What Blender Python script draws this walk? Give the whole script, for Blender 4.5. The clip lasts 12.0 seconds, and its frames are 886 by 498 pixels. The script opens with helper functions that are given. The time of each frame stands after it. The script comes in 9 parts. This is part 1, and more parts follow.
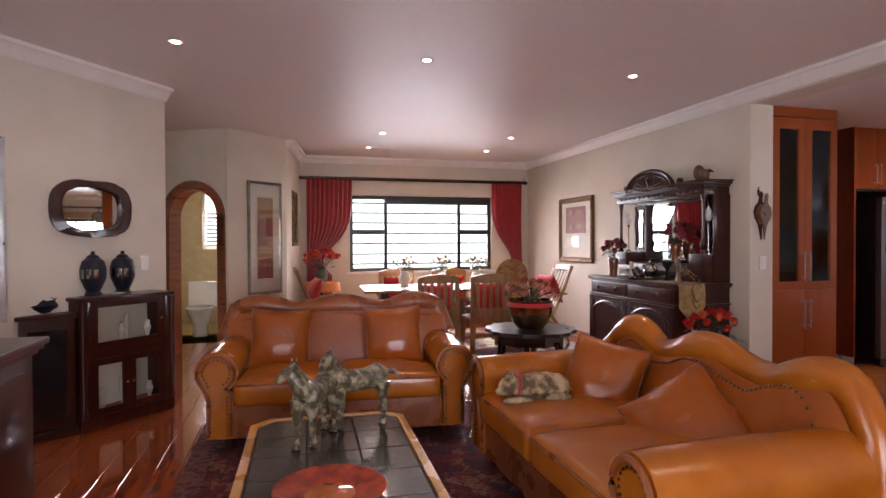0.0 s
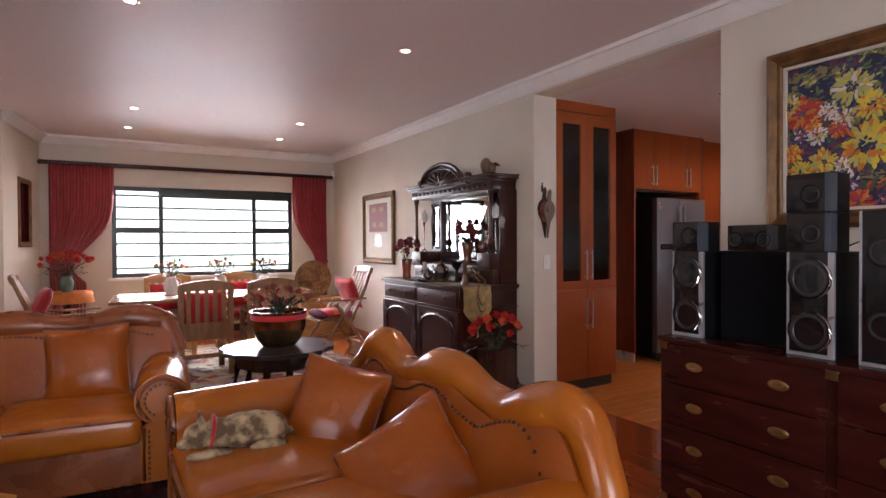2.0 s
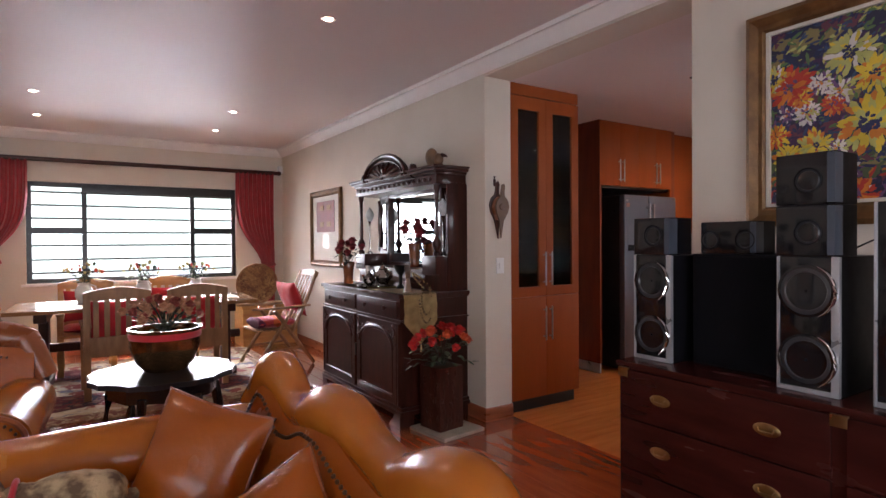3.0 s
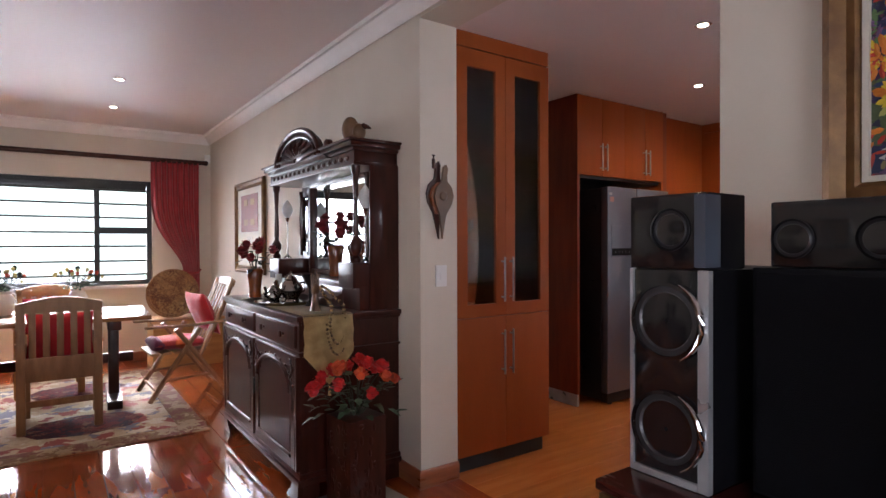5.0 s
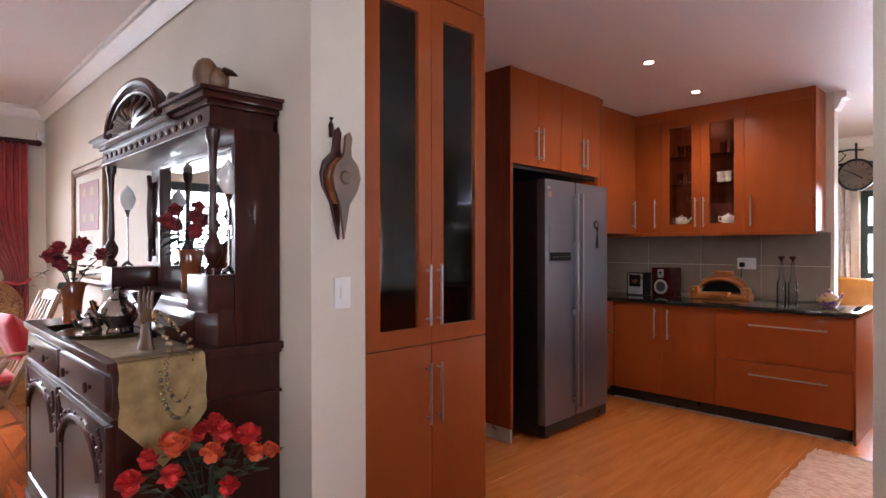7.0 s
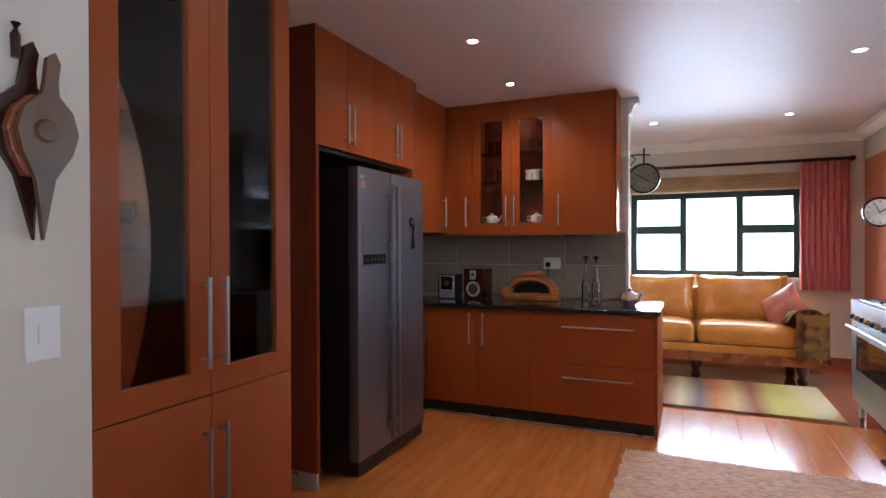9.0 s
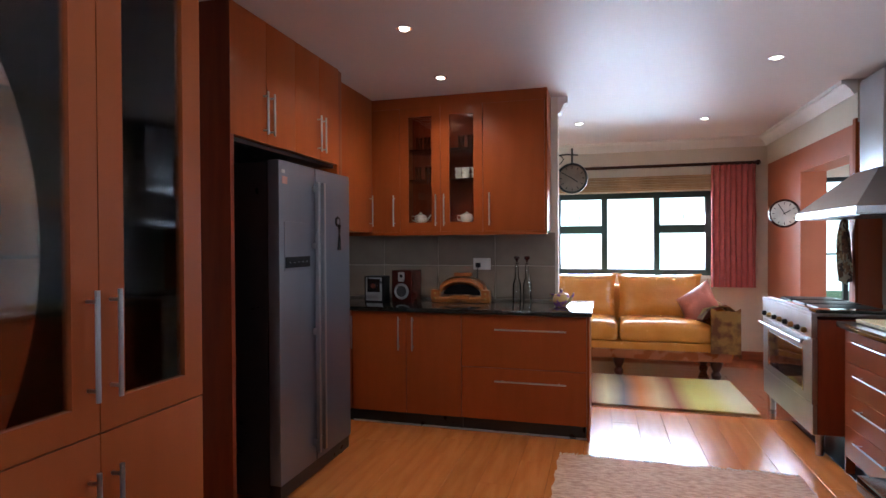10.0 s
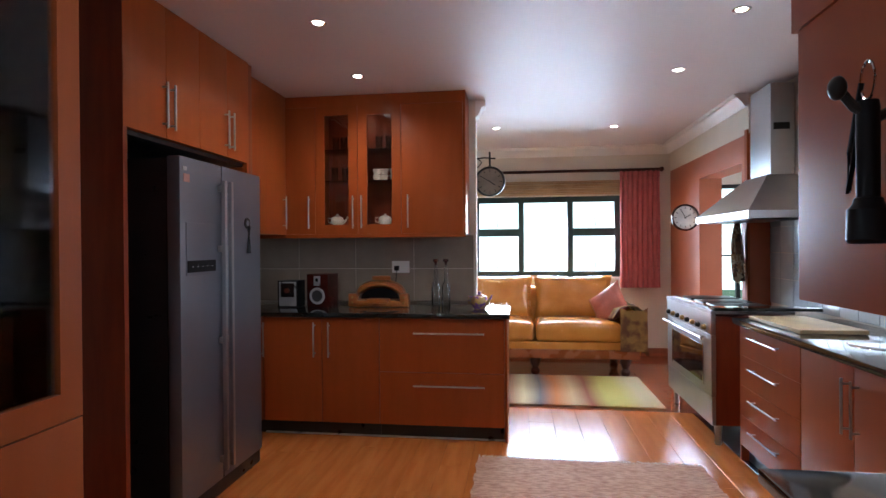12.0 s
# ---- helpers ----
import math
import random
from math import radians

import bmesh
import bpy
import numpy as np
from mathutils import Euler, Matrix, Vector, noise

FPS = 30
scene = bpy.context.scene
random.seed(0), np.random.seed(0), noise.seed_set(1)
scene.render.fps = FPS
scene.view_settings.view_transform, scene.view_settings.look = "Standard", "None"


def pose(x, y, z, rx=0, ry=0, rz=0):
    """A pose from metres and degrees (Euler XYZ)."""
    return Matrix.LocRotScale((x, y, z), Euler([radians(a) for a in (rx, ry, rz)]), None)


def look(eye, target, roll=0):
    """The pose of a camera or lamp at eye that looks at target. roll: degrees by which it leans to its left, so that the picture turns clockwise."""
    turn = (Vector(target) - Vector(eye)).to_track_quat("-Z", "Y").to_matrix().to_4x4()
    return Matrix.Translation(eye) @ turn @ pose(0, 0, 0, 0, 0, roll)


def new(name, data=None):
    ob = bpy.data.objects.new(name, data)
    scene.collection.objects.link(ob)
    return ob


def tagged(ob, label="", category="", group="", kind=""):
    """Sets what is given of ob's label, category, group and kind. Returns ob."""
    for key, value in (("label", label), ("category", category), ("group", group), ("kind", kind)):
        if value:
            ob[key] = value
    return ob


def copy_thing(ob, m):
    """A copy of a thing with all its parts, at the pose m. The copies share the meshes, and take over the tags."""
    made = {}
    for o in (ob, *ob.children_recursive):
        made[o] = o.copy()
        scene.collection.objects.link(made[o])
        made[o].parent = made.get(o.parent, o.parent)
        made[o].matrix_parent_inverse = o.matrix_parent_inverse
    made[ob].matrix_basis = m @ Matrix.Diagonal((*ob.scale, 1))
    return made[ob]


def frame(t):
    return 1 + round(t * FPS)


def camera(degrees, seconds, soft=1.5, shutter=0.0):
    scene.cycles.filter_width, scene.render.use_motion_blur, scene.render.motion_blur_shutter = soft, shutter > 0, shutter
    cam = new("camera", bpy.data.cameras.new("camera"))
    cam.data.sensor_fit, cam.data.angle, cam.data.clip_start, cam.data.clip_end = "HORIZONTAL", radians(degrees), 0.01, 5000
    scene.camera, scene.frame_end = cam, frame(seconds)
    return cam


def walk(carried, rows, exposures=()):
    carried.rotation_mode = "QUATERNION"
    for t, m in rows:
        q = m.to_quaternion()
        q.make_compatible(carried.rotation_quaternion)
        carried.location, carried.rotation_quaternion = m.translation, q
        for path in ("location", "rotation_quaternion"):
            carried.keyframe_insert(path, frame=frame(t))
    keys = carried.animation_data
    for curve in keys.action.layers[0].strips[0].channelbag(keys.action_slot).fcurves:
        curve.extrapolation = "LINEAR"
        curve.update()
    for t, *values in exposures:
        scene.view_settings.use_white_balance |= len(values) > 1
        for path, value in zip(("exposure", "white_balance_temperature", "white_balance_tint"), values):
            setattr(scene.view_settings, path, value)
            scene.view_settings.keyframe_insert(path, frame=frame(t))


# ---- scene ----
cam = camera(76.5, 12.0)
PATH = [
    (0, (0.658, 0.703, 1.374), (1.182, 2.633, 1.346), -0.2),
    (0.5, (0.824, 0.787, 1.362), (1.52, 2.662, 1.335), -0.2),
    (1, (1.021, 0.887, 1.365), (1.876, 2.695, 1.339), -0.2),
    (1.5, (1.259, 1.012, 1.359), (2.23, 2.761, 1.332), -0.2),
    (2, (1.51, 1.139, 1.352), (2.537, 2.855, 1.325), -0.3),
    (2.5, (1.776, 1.32, 1.371), (2.843, 3.011, 1.345), -0.4),
    (3, (2.043, 1.485, 1.353), (3.141, 3.157, 1.328), -0.4),
    (5, (2.949, 2.229, 1.345), (4.097, 3.867, 1.33), -0.2),
    (5.5, (3.104, 2.462, 1.338), (4.271, 4.087, 1.332), -0.2),
    (6, (3.231, 2.64, 1.338), (4.443, 4.23, 1.329), -0.1),
    (6.5, (3.382, 2.824, 1.335), (4.668, 4.356, 1.333), -0.1),
    (7, (3.489, 2.99, 1.347), (4.898, 4.41, 1.341), -0.1),
    (7.5, (3.579, 3.154, 1.363), (5.151, 4.391, 1.349), -0.0),
    (9.5, (4.075, 3.575, 1.364), (5.955, 4.256, 1.348), -0.3),
    (10, (4.137, 3.636, 1.38), (6.062, 4.177, 1.359), -0.3),
    (10.5, (4.171, 3.646, 1.379), (6.121, 4.089, 1.359), -0.4),
    (11, (4.2, 3.638, 1.375), (6.165, 4.008, 1.359), -0.4),
    (11.5, (4.21, 3.634, 1.374), (6.185, 3.947, 1.359), -0.4),
    (12, (4.206, 3.634, 1.375), (6.189, 3.899, 1.364), -0.4),
]
walk(cam, [(t, look(eye, target, roll)) for t, eye, target, roll in PATH],
     [(0, 0.55, 6900, 29), (3, 0.40, 6600, 25), (5, 0.44, 6400, 23), (6.5, 0.82, 6450, 24), (7.2, 1.08, 6250, 22), (8, 1.0, 6050, 19), (9.5, 0.58, 5600, 11), (12, 0.56, 5600, 11)])

# ---- world, sun, daylight at the windows, exposure ----
scene.view_settings.exposure = 0.0
world = bpy.data.worlds.new("sky")
scene.world = world
world.use_nodes = True
wn = world.node_tree.nodes
sky = wn.new("ShaderNodeTexSky")
sky.sky_type = "NISHITA"
sky.sun_disc = False
sky.sun_elevation, sky.sun_rotation = radians(48), radians(160)
wn["Background"].inputs["Strength"].default_value = 0.12
world.node_tree.links.new(sky.outputs[0], wn["Background"].inputs["Color"])
sun = new("sun", bpy.data.lights.new("sun", "SUN"))
sun.data.energy, sun.data.angle, sun.data.color = 1.2, radians(12), (1.0, 0.95, 0.88)
sun.matrix_world = look((0, 0, 0), (-0.35, 0.62, -0.9))


def window_light(eye, target, w, h, watts, color=(0.86, 0.94, 1.0), spread=180):
    lamp = new("window_light", bpy.data.lights.new("window_light", "AREA"))
    lamp.data.shape, lamp.data.size, lamp.data.size_y = "RECTANGLE", w, h
    lamp.data.energy, lamp.data.color = watts, color
    lamp.data.spread = radians(spread)
    lamp.matrix_world = look(eye, target)


window_light((2.76, 9.93, 1.5), (2.76, 6.4, -0.6), 2.3, 1.15, 76, spread=150)
window_light((2.76, 10.45, 1.95), (2.76, 9.0, 0.35), 2.6, 1.3, 230, spread=95)
window_light((11.66, 3.3, 1.48), (8.6, 3.3, -0.4), 1.75, 0.95, 88, color=(0.78, 0.90, 1.0), spread=140)
window_light((9.9, -0.70, 1.4), (9.9, 5, 1.2), 2.4, 1.5, 105)
# next two: fill light for the near room, at assumed windows out of view
window_light((-2.90, 0.65, 1.4), (5, 0.65, 1.2), 2.4, 1.4, 50)
window_light((1.2, -2.90, 1.15), (1.2, 5, 1.0), 2.6, 1.9, 130)
window_light((-0.45, 11.25, 1.75), (-0.45, 5, 1.2), 0.6, 0.9, 110)
window_light((6.5, 1.45, 1.6), (6.5, 4.5, 0.9), 1.5, 0.85, 38)

DOWNLIGHTS_LIVING = [(-0.07, 4.80), (1.64, 4.75), (3.35, 4.72), (1.76, 7.60), (3.43, 7.52), (1.74, 8.70), (3.48, 8.61), (0.3, 1.6), (3.0, 1.6)]
DOWNLIGHTS_KITCHEN = [(7.14, 4.70), (8.10, 4.76), (10.05, 3.85), (10.15, 2.65), (8.30, 2.52), (7.30, 2.48), (6.0, 4.0)]


def spot(x, y, z, watts):
    lamp = new("downlight_beam", bpy.data.lights.new("downlight_beam", "SPOT"))
    lamp.data.energy, lamp.data.color = watts, (1.0, 0.85, 0.68)
    lamp.data.spot_size, lamp.data.spot_blend, lamp.data.shadow_soft_size = radians(158), 1.0, 0.04
    lamp.location = (x, y, z)


for x, y in DOWNLIGHTS_LIVING:
    spot(x, y, 2.68, 12)
for x, y in DOWNLIGHTS_KITCHEN:
    spot(x, y, 2.55, 20 if x > 6.5 else 7)

# ---- materials ----
def mat(name, color, rough=0.5, metal=0.0, color2=None, scale=8.0, stretch=(1, 1, 1), bump=0.0, bump_scale=60.0, coat=0.0,
        detail=4.0, contrast=(0.35, 0.65), random_tone=0.0, sheen=0.0, rough_var=0.08, spec=0.5):
    m = bpy.data.materials.new(name)
    m.use_nodes = True
    nt = m.node_tree
    n, li = nt.nodes, nt.links
    b = n["Principled BSDF"]
    b.inputs["Metallic"].default_value = metal
    b.inputs["Specular IOR Level"].default_value = spec
    b.inputs["Coat Weight"].default_value = coat
    b.inputs["Coat Roughness"].default_value = 0.08
    b.inputs["Sheen Weight"].default_value = sheen
    tc, mp = n.new("ShaderNodeTexCoord"), n.new("ShaderNodeMapping")
    mp.inputs["Scale"].default_value = stretch
    li.new(tc.outputs["Object"], mp.inputs["Vector"])
    noise_t = n.new("ShaderNodeTexNoise")
    noise_t.inputs["Scale"].default_value, noise_t.inputs["Detail"].default_value = scale, detail
    li.new(mp.outputs[0], noise_t.inputs["Vector"])
    ramp = n.new("ShaderNodeValToRGB")
    c2 = color2 or tuple(c * 0.72 for c in color)
    ramp.color_ramp.elements[0].position, ramp.color_ramp.elements[1].position = contrast
    ramp.color_ramp.elements[0].color, ramp.color_ramp.elements[1].color = (*c2, 1), (*color, 1)
    li.new(noise_t.outputs["Fac"], ramp.inputs[0])
    out = ramp.outputs[0]
    if random_tone:
        info, hsv, mr = n.new("ShaderNodeObjectInfo"), n.new("ShaderNodeHueSaturation"), n.new("ShaderNodeMapRange")
        mr.inputs["To Min"].default_value, mr.inputs["To Max"].default_value = 1 - random_tone, 1 + random_tone
        li.new(info.outputs["Random"], mr.inputs["Value"])
        li.new(mr.outputs[0], hsv.inputs["Value"])
        li.new(out, hsv.inputs["Color"])
        out = hsv.outputs[0]
    li.new(out, b.inputs["Base Color"])
    mr2 = n.new("ShaderNodeMapRange")
    mr2.inputs["To Min"].default_value, mr2.inputs["To Max"].default_value = max(rough - rough_var, 0.02), min(rough + rough_var, 1)
    li.new(noise_t.outputs["Fac"], mr2.inputs["Value"])
    li.new(mr2.outputs[0], b.inputs["Roughness"])
    if bump:
        n2, bp = n.new("ShaderNodeTexNoise"), n.new("ShaderNodeBump")
        n2.inputs["Scale"].default_value, n2.inputs["Detail"].default_value = bump_scale, 5
        li.new(mp.outputs[0], n2.inputs["Vector"])
        bp.inputs["Strength"].default_value, bp.inputs["Distance"].default_value = bump, 0.01
        li.new(n2.outputs["Fac"], bp.inputs["Height"])
        li.new(bp.outputs[0], b.inputs["Normal"])
    return m


def glow(name, color, strength):
    m = bpy.data.materials.new(name)
    m.use_nodes = True
    e = m.node_tree.nodes.new("ShaderNodeEmission")
    e.inputs["Color"].default_value, e.inputs["Strength"].default_value = (*color, 1), strength
    m.node_tree.links.new(e.outputs[0], m.node_tree.nodes["Material Output"].inputs["Surface"])
    return m


def glass_mat(name, tint=(1, 1, 1), rough=0.0, ior=1.45):
    m = bpy.data.materials.new(name)
    m.use_nodes = True
    n, li = m.node_tree.nodes, m.node_tree.links
    tr, gl, mix, fr = n.new("ShaderNodeBsdfTransparent"), n.new("ShaderNodeBsdfGlossy"), n.new("ShaderNodeMixShader"), n.new("ShaderNodeFresnel")
    tr.inputs["Color"].default_value = (*tint, 1)
    gl.inputs["Roughness"].default_value = rough
    fr.inputs["IOR"].default_value = ior
    li.new(fr.outputs[0], mix.inputs[0])
    li.new(tr.outputs[0], mix.inputs[1])
    li.new(gl.outputs[0], mix.inputs[2])
    li.new(mix.outputs[0], n["Material Output"].inputs["Surface"])
    return m


def pattern_mat(name, colors, scale, rough=0.9, kind="voronoi", stretch=(1, 1, 1), bump=0.3, bands=()):
    """Woven or painted surface whose colour patches come from a cell pattern (or bands along x)."""
    m = bpy.data.materials.new(name)
    m.use_nodes = True
    n, li = m.node_tree.nodes, m.node_tree.links
    b = n["Principled BSDF"]
    tc, mp = n.new("ShaderNodeTexCoord"), n.new("ShaderNodeMapping")
    mp.inputs["Scale"].default_value = stretch
    li.new(tc.outputs["Object"], mp.inputs["Vector"])
    wob, add = n.new("ShaderNodeTexNoise"), n.new("ShaderNodeMix")
    wob.inputs["Scale"].default_value = scale * 1.7
    add.data_type, add.blend_type = "RGBA", "LINEAR_LIGHT"
    add.inputs[0].default_value = 0.10 if kind == "voronoi" else 0.03
    li.new(tc.outputs["Object"], wob.inputs["Vector"])
    li.new(mp.outputs[0], add.inputs[6])
    li.new(wob.outputs["Color"], add.inputs[7])
    if kind == "voronoi":
        t = n.new("ShaderNodeTexVoronoi")
        t.inputs["Scale"].default_value = scale
        li.new(add.outputs[2], t.inputs["Vector"])
        sep = n.new("ShaderNodeSeparateColor")
        li.new(t.outputs["Color"], sep.inputs[0])
        fac = sep.outputs[0]
    else:
        sep = n.new("ShaderNodeSeparateXYZ")
        li.new(add.outputs[2], sep.inputs[0])
        fr = n.new("ShaderNodeMath")
        fr.operation = "FRACT"
        li.new(sep.outputs[0], fr.inputs[0])
        fac = fr.outputs[0]
    ramp = n.new("ShaderNodeValToRGB")
    cr = ramp.color_ramp
    cr.interpolation = "CONSTANT" if kind == "voronoi" else "LINEAR"
    while len(cr.elements) < len(colors):
        cr.elements.new(0.5)
    for k, c in enumerate(colors):
        cr.elements[k].position = k / len(colors)
        cr.elements[k].color = (*c, 1)
    li.new(fac, ramp.inputs[0])
    fine, mix = n.new("ShaderNodeTexNoise"), n.new("ShaderNodeMix")
    fine.inputs["Scale"].default_value = 220
    mix.data_type, mix.blend_type = "RGBA", "MULTIPLY"
    mix.inputs[0].default_value = 0.45
    li.new(ramp.outputs[0], mix.inputs[6])
    li.new(fine.outputs["Fac"], mix.inputs[7])
    li.new(mix.outputs[2], b.inputs["Base Color"])
    b.inputs["Roughness"].default_value = rough
    bp = n.new("ShaderNodeBump")
    bp.inputs["Strength"].default_value, bp.inputs["Distance"].default_value = bump, 0.004
    li.new(fine.outputs["Fac"], bp.inputs["Height"])
    li.new(bp.outputs[0], b.inputs["Normal"])
    return m


M_WALL = mat("cream_plaster", (0.66, 0.60, 0.51), 0.75, color2=(0.62, 0.56, 0.47), scale=2.2, bump=0.05, bump_scale=90)
M_CEIL = mat("ceiling_paint", (0.72, 0.64, 0.62), 0.50, color2=(0.71, 0.65, 0.63), scale=1.5, bump=0.02, bump_scale=120)
M_CORNICE = mat("cornice_plaster", (0.80, 0.77, 0.74), 0.55, color2=(0.76, 0.73, 0.70), scale=6)
M_SILL = mat("white_paint", (0.80, 0.80, 0.78), 0.4, color2=(0.74, 0.74, 0.72), scale=5)
M_ORANGEWALL = mat("terracotta_paint", (0.42, 0.12, 0.05), 0.5, color2=(0.36, 0.10, 0.04), scale=3, bump=0.05)
M_PLANK = mat("lacquered_hardwood_plank", (0.34, 0.076, 0.020), 0.11, color2=(0.26, 0.050, 0.013), scale=2.2, stretch=(6, 1, 6), bump=0.012, bump_scale=8, random_tone=0.12, coat=0.8, rough_var=0.04)
M_KFLOOR = mat("orange_laminate_plank", (0.50, 0.175, 0.042), 0.22, color2=(0.42, 0.135, 0.030), scale=2.0, stretch=(1, 9, 6), random_tone=0.07, coat=0.1)
M_GAP = mat("dark_joint", (0.05, 0.018, 0.010), 0.5, scale=20)
M_SKIRT = mat("varnished_skirting", (0.30, 0.09, 0.035), 0.3, scale=4, stretch=(1, 1, 8))
M_SLATE = mat("blue_slate_tile", (0.045, 0.055, 0.065), 0.16, color2=(0.025, 0.03, 0.036), scale=6, random_tone=0.2)
M_BLACKFRAME = mat("dark_window_paint", (0.018, 0.022, 0.022), 0.35, scale=12)
M_GREENFRAME = mat("dark_green_aluminium", (0.015, 0.04, 0.032), 0.35, scale=12)
M_GLASS = glass_mat("window_glass")
M_CABGLASS = glass_mat("smoked_cabinet_glass", (0.95, 0.93, 0.91), ior=1.6)
M_DISPGLASS = glass_mat("old_cabinet_glass", (0.93, 0.92, 0.90), ior=1.1)
M_MIRROR = mat("mirror_silver", (0.70, 0.74, 0.73), 0.02, 1.0, color2=(0.69, 0.73, 0.72), rough_var=0.0)
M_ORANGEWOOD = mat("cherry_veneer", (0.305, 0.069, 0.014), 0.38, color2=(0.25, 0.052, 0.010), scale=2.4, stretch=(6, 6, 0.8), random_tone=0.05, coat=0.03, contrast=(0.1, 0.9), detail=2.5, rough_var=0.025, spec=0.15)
# darker cherry: shade coloured into some panels, and the cooker's own brown sides
M_REDWOOD = mat("dark_cherry_and_shade", (0.21, 0.036, 0.011), 0.36, color2=(0.16, 0.025, 0.008), scale=2.6, stretch=(8, 8, 1), coat=0.05, spec=0.3)
# black of the kickboards, also painted shade in the fridge alcove
M_PLINTHSHADE = mat("black_kickboard_and_shade", (0.012, 0.012, 0.013), 0.3)
M_GRANITE = mat("black_granite", (0.03, 0.032, 0.030), 0.08, color2=(0.006, 0.007, 0.006), scale=130, contrast=(0.45, 0.62), rough_var=0.03, coat=0.3)
M_STEEL = mat("brushed_steel", (0.42, 0.42, 0.44), 0.36, 1.0, color2=(0.38, 0.38, 0.40), scale=4, rough_var=0.03)
M_FRIDGE = mat("fridge_steel", (0.23, 0.25, 0.30), 0.36, 0.85, color2=(0.21, 0.23, 0.28), scale=3, rough_var=0.03)
M_DARKSIDE = mat("charcoal_enamel", (0.014, 0.013, 0.015), 0.3, scale=10)
M_CHROME = mat("chrome", (0.8, 0.8, 0.8), 0.1, 1.0, rough_var=0.03)
M_BLACK = mat("black_plastic", (0.005, 0.005, 0.007), 0.45, scale=30, spec=0.16)
M_GLOSSBLACK = mat("gloss_black", (0.010, 0.010, 0.012), 0.08, coat=0.5)
M_URN = mat("blue_black_urn_glaze", (0.012, 0.012, 0.022), 0.42, spec=0.3)
M_LACQUER = mat("worn_black_lacquer", (0.012, 0.010, 0.012), 0.3, spec=0.35)
M_CONE = mat("speaker_cone", (0.06, 0.06, 0.065), 0.3, 0.4)
M_SILVER = mat("silver_plastic", (0.55, 0.57, 0.60), 0.3, 0.6)
M_DARKWOOD = mat("carved_mahogany", (0.046, 0.010, 0.006), 0.31, color2=(0.024, 0.005, 0.003), scale=5, stretch=(5, 5, 1), bump=0.02, bump_scale=30, coat=0.25, rough_var=0.03, spec=0.22)
M_CHEST = mat("red_mahogany", (0.042, 0.008, 0.006), 0.25, color2=(0.028, 0.005, 0.004), scale=3, stretch=(6, 1, 6), coat=0.15, spec=0.3)
M_TEAK = mat("weathered_teak", (0.36, 0.20, 0.095), 0.45, color2=(0.24, 0.125, 0.055), scale=4, stretch=(4, 4, 1), bump=0.08, bump_scale=30)
M_PINE = mat("honey_pine", (0.55, 0.30, 0.10), 0.35, color2=(0.42, 0.20, 0.06), scale=3, stretch=(1, 6, 6))
M_TABLETOP = mat("varnished_tabletop", (0.33, 0.17, 0.07), 0.2, color2=(0.22, 0.10, 0.04), scale=3, stretch=(1, 8, 8), coat=0.3)
M_LEATHER = mat("tan_leather", (0.44, 0.135, 0.012), 0.24, color2=(0.32, 0.080, 0.007), scale=5, bump=0.16, bump_scale=26, contrast=(0.25, 0.75))
M_LEATHERDK = mat("brown_leather_piping", (0.26, 0.075, 0.022), 0.28, color2=(0.19, 0.05, 0.015), scale=6, bump=0.15, bump_scale=120)
M_LEATHERCUSH = mat("russet_leather", (0.36, 0.090, 0.009), 0.25, color2=(0.26, 0.056, 0.006), scale=4, bump=0.22, bump_scale=24, contrast=(0.25, 0.75))
M_LEATHERFAM = mat("caramel_leather", (0.56, 0.235, 0.040), 0.25, color2=(0.48, 0.18, 0.026), scale=5, bump=0.25, bump_scale=22, coat=0.2)
M_BRASS = mat("aged_brass", (0.42, 0.28, 0.12), 0.3, 1.0)
M_STUD = mat("bronze_stud", (0.10, 0.055, 0.030), 0.3, 0.8)
M_GOLDFRAME = mat("antique_gilt", (0.22, 0.115, 0.040), 0.38, 0.4, color2=(0.12, 0.055, 0.020), scale=14, bump=0.3, bump_scale=40)
M_GREYFRAME = mat("grey_frame", (0.23, 0.21, 0.17), 0.4, 0.2, color2=(0.13, 0.12, 0.09), scale=14)
M_MOUNT = mat("picture_mount", (0.62, 0.58, 0.50), 0.7, color2=(0.58, 0.54, 0.46))
M_ART = pattern_mat("abstract_earth_print", [(0.30, 0.10, 0.05), (0.36, 0.12, 0.06), (0.22, 0.05, 0.035), (0.40, 0.22, 0.09)], 3.0, 0.5, stretch=(1, 1, 2.4), bump=0.05)
M_RUST = mat("rust_print", (0.25, 0.06, 0.04), 0.6, color2=(0.17, 0.04, 0.03), scale=5)
M_OCHRE = mat("ochre_print", (0.34, 0.17, 0.06), 0.6, color2=(0.26, 0.12, 0.04), scale=5)
M_PAINT = {k: mat("oil_paint_" + k, c, 0.4, scale=9, bump=0.5, bump_scale=60) for k, c in {
    "blue": (0.035, 0.07, 0.17), "navy": (0.025, 0.03, 0.10), "yellow": (0.75, 0.55, 0.05), "red": (0.55, 0.05, 0.03), "orange": (0.7, 0.22, 0.03),
    "green": (0.10, 0.20, 0.07), "white": (0.72, 0.68, 0.66), "purple": (0.17, 0.08, 0.20), "lime": (0.5, 0.5, 0.16)}.items()}
M_CANVAS = pattern_mat("blended_oil_ground", [(0.02, 0.03, 0.09), (0.09, 0.13, 0.06), (0.07, 0.03, 0.09), (0.035, 0.08, 0.15), (0.30, 0.25, 0.10), (0.17, 0.05, 0.08), (0.03, 0.03, 0.07)], 13, 0.45, "voronoi", stretch=(1, 1, 1.6), bump=0.2)
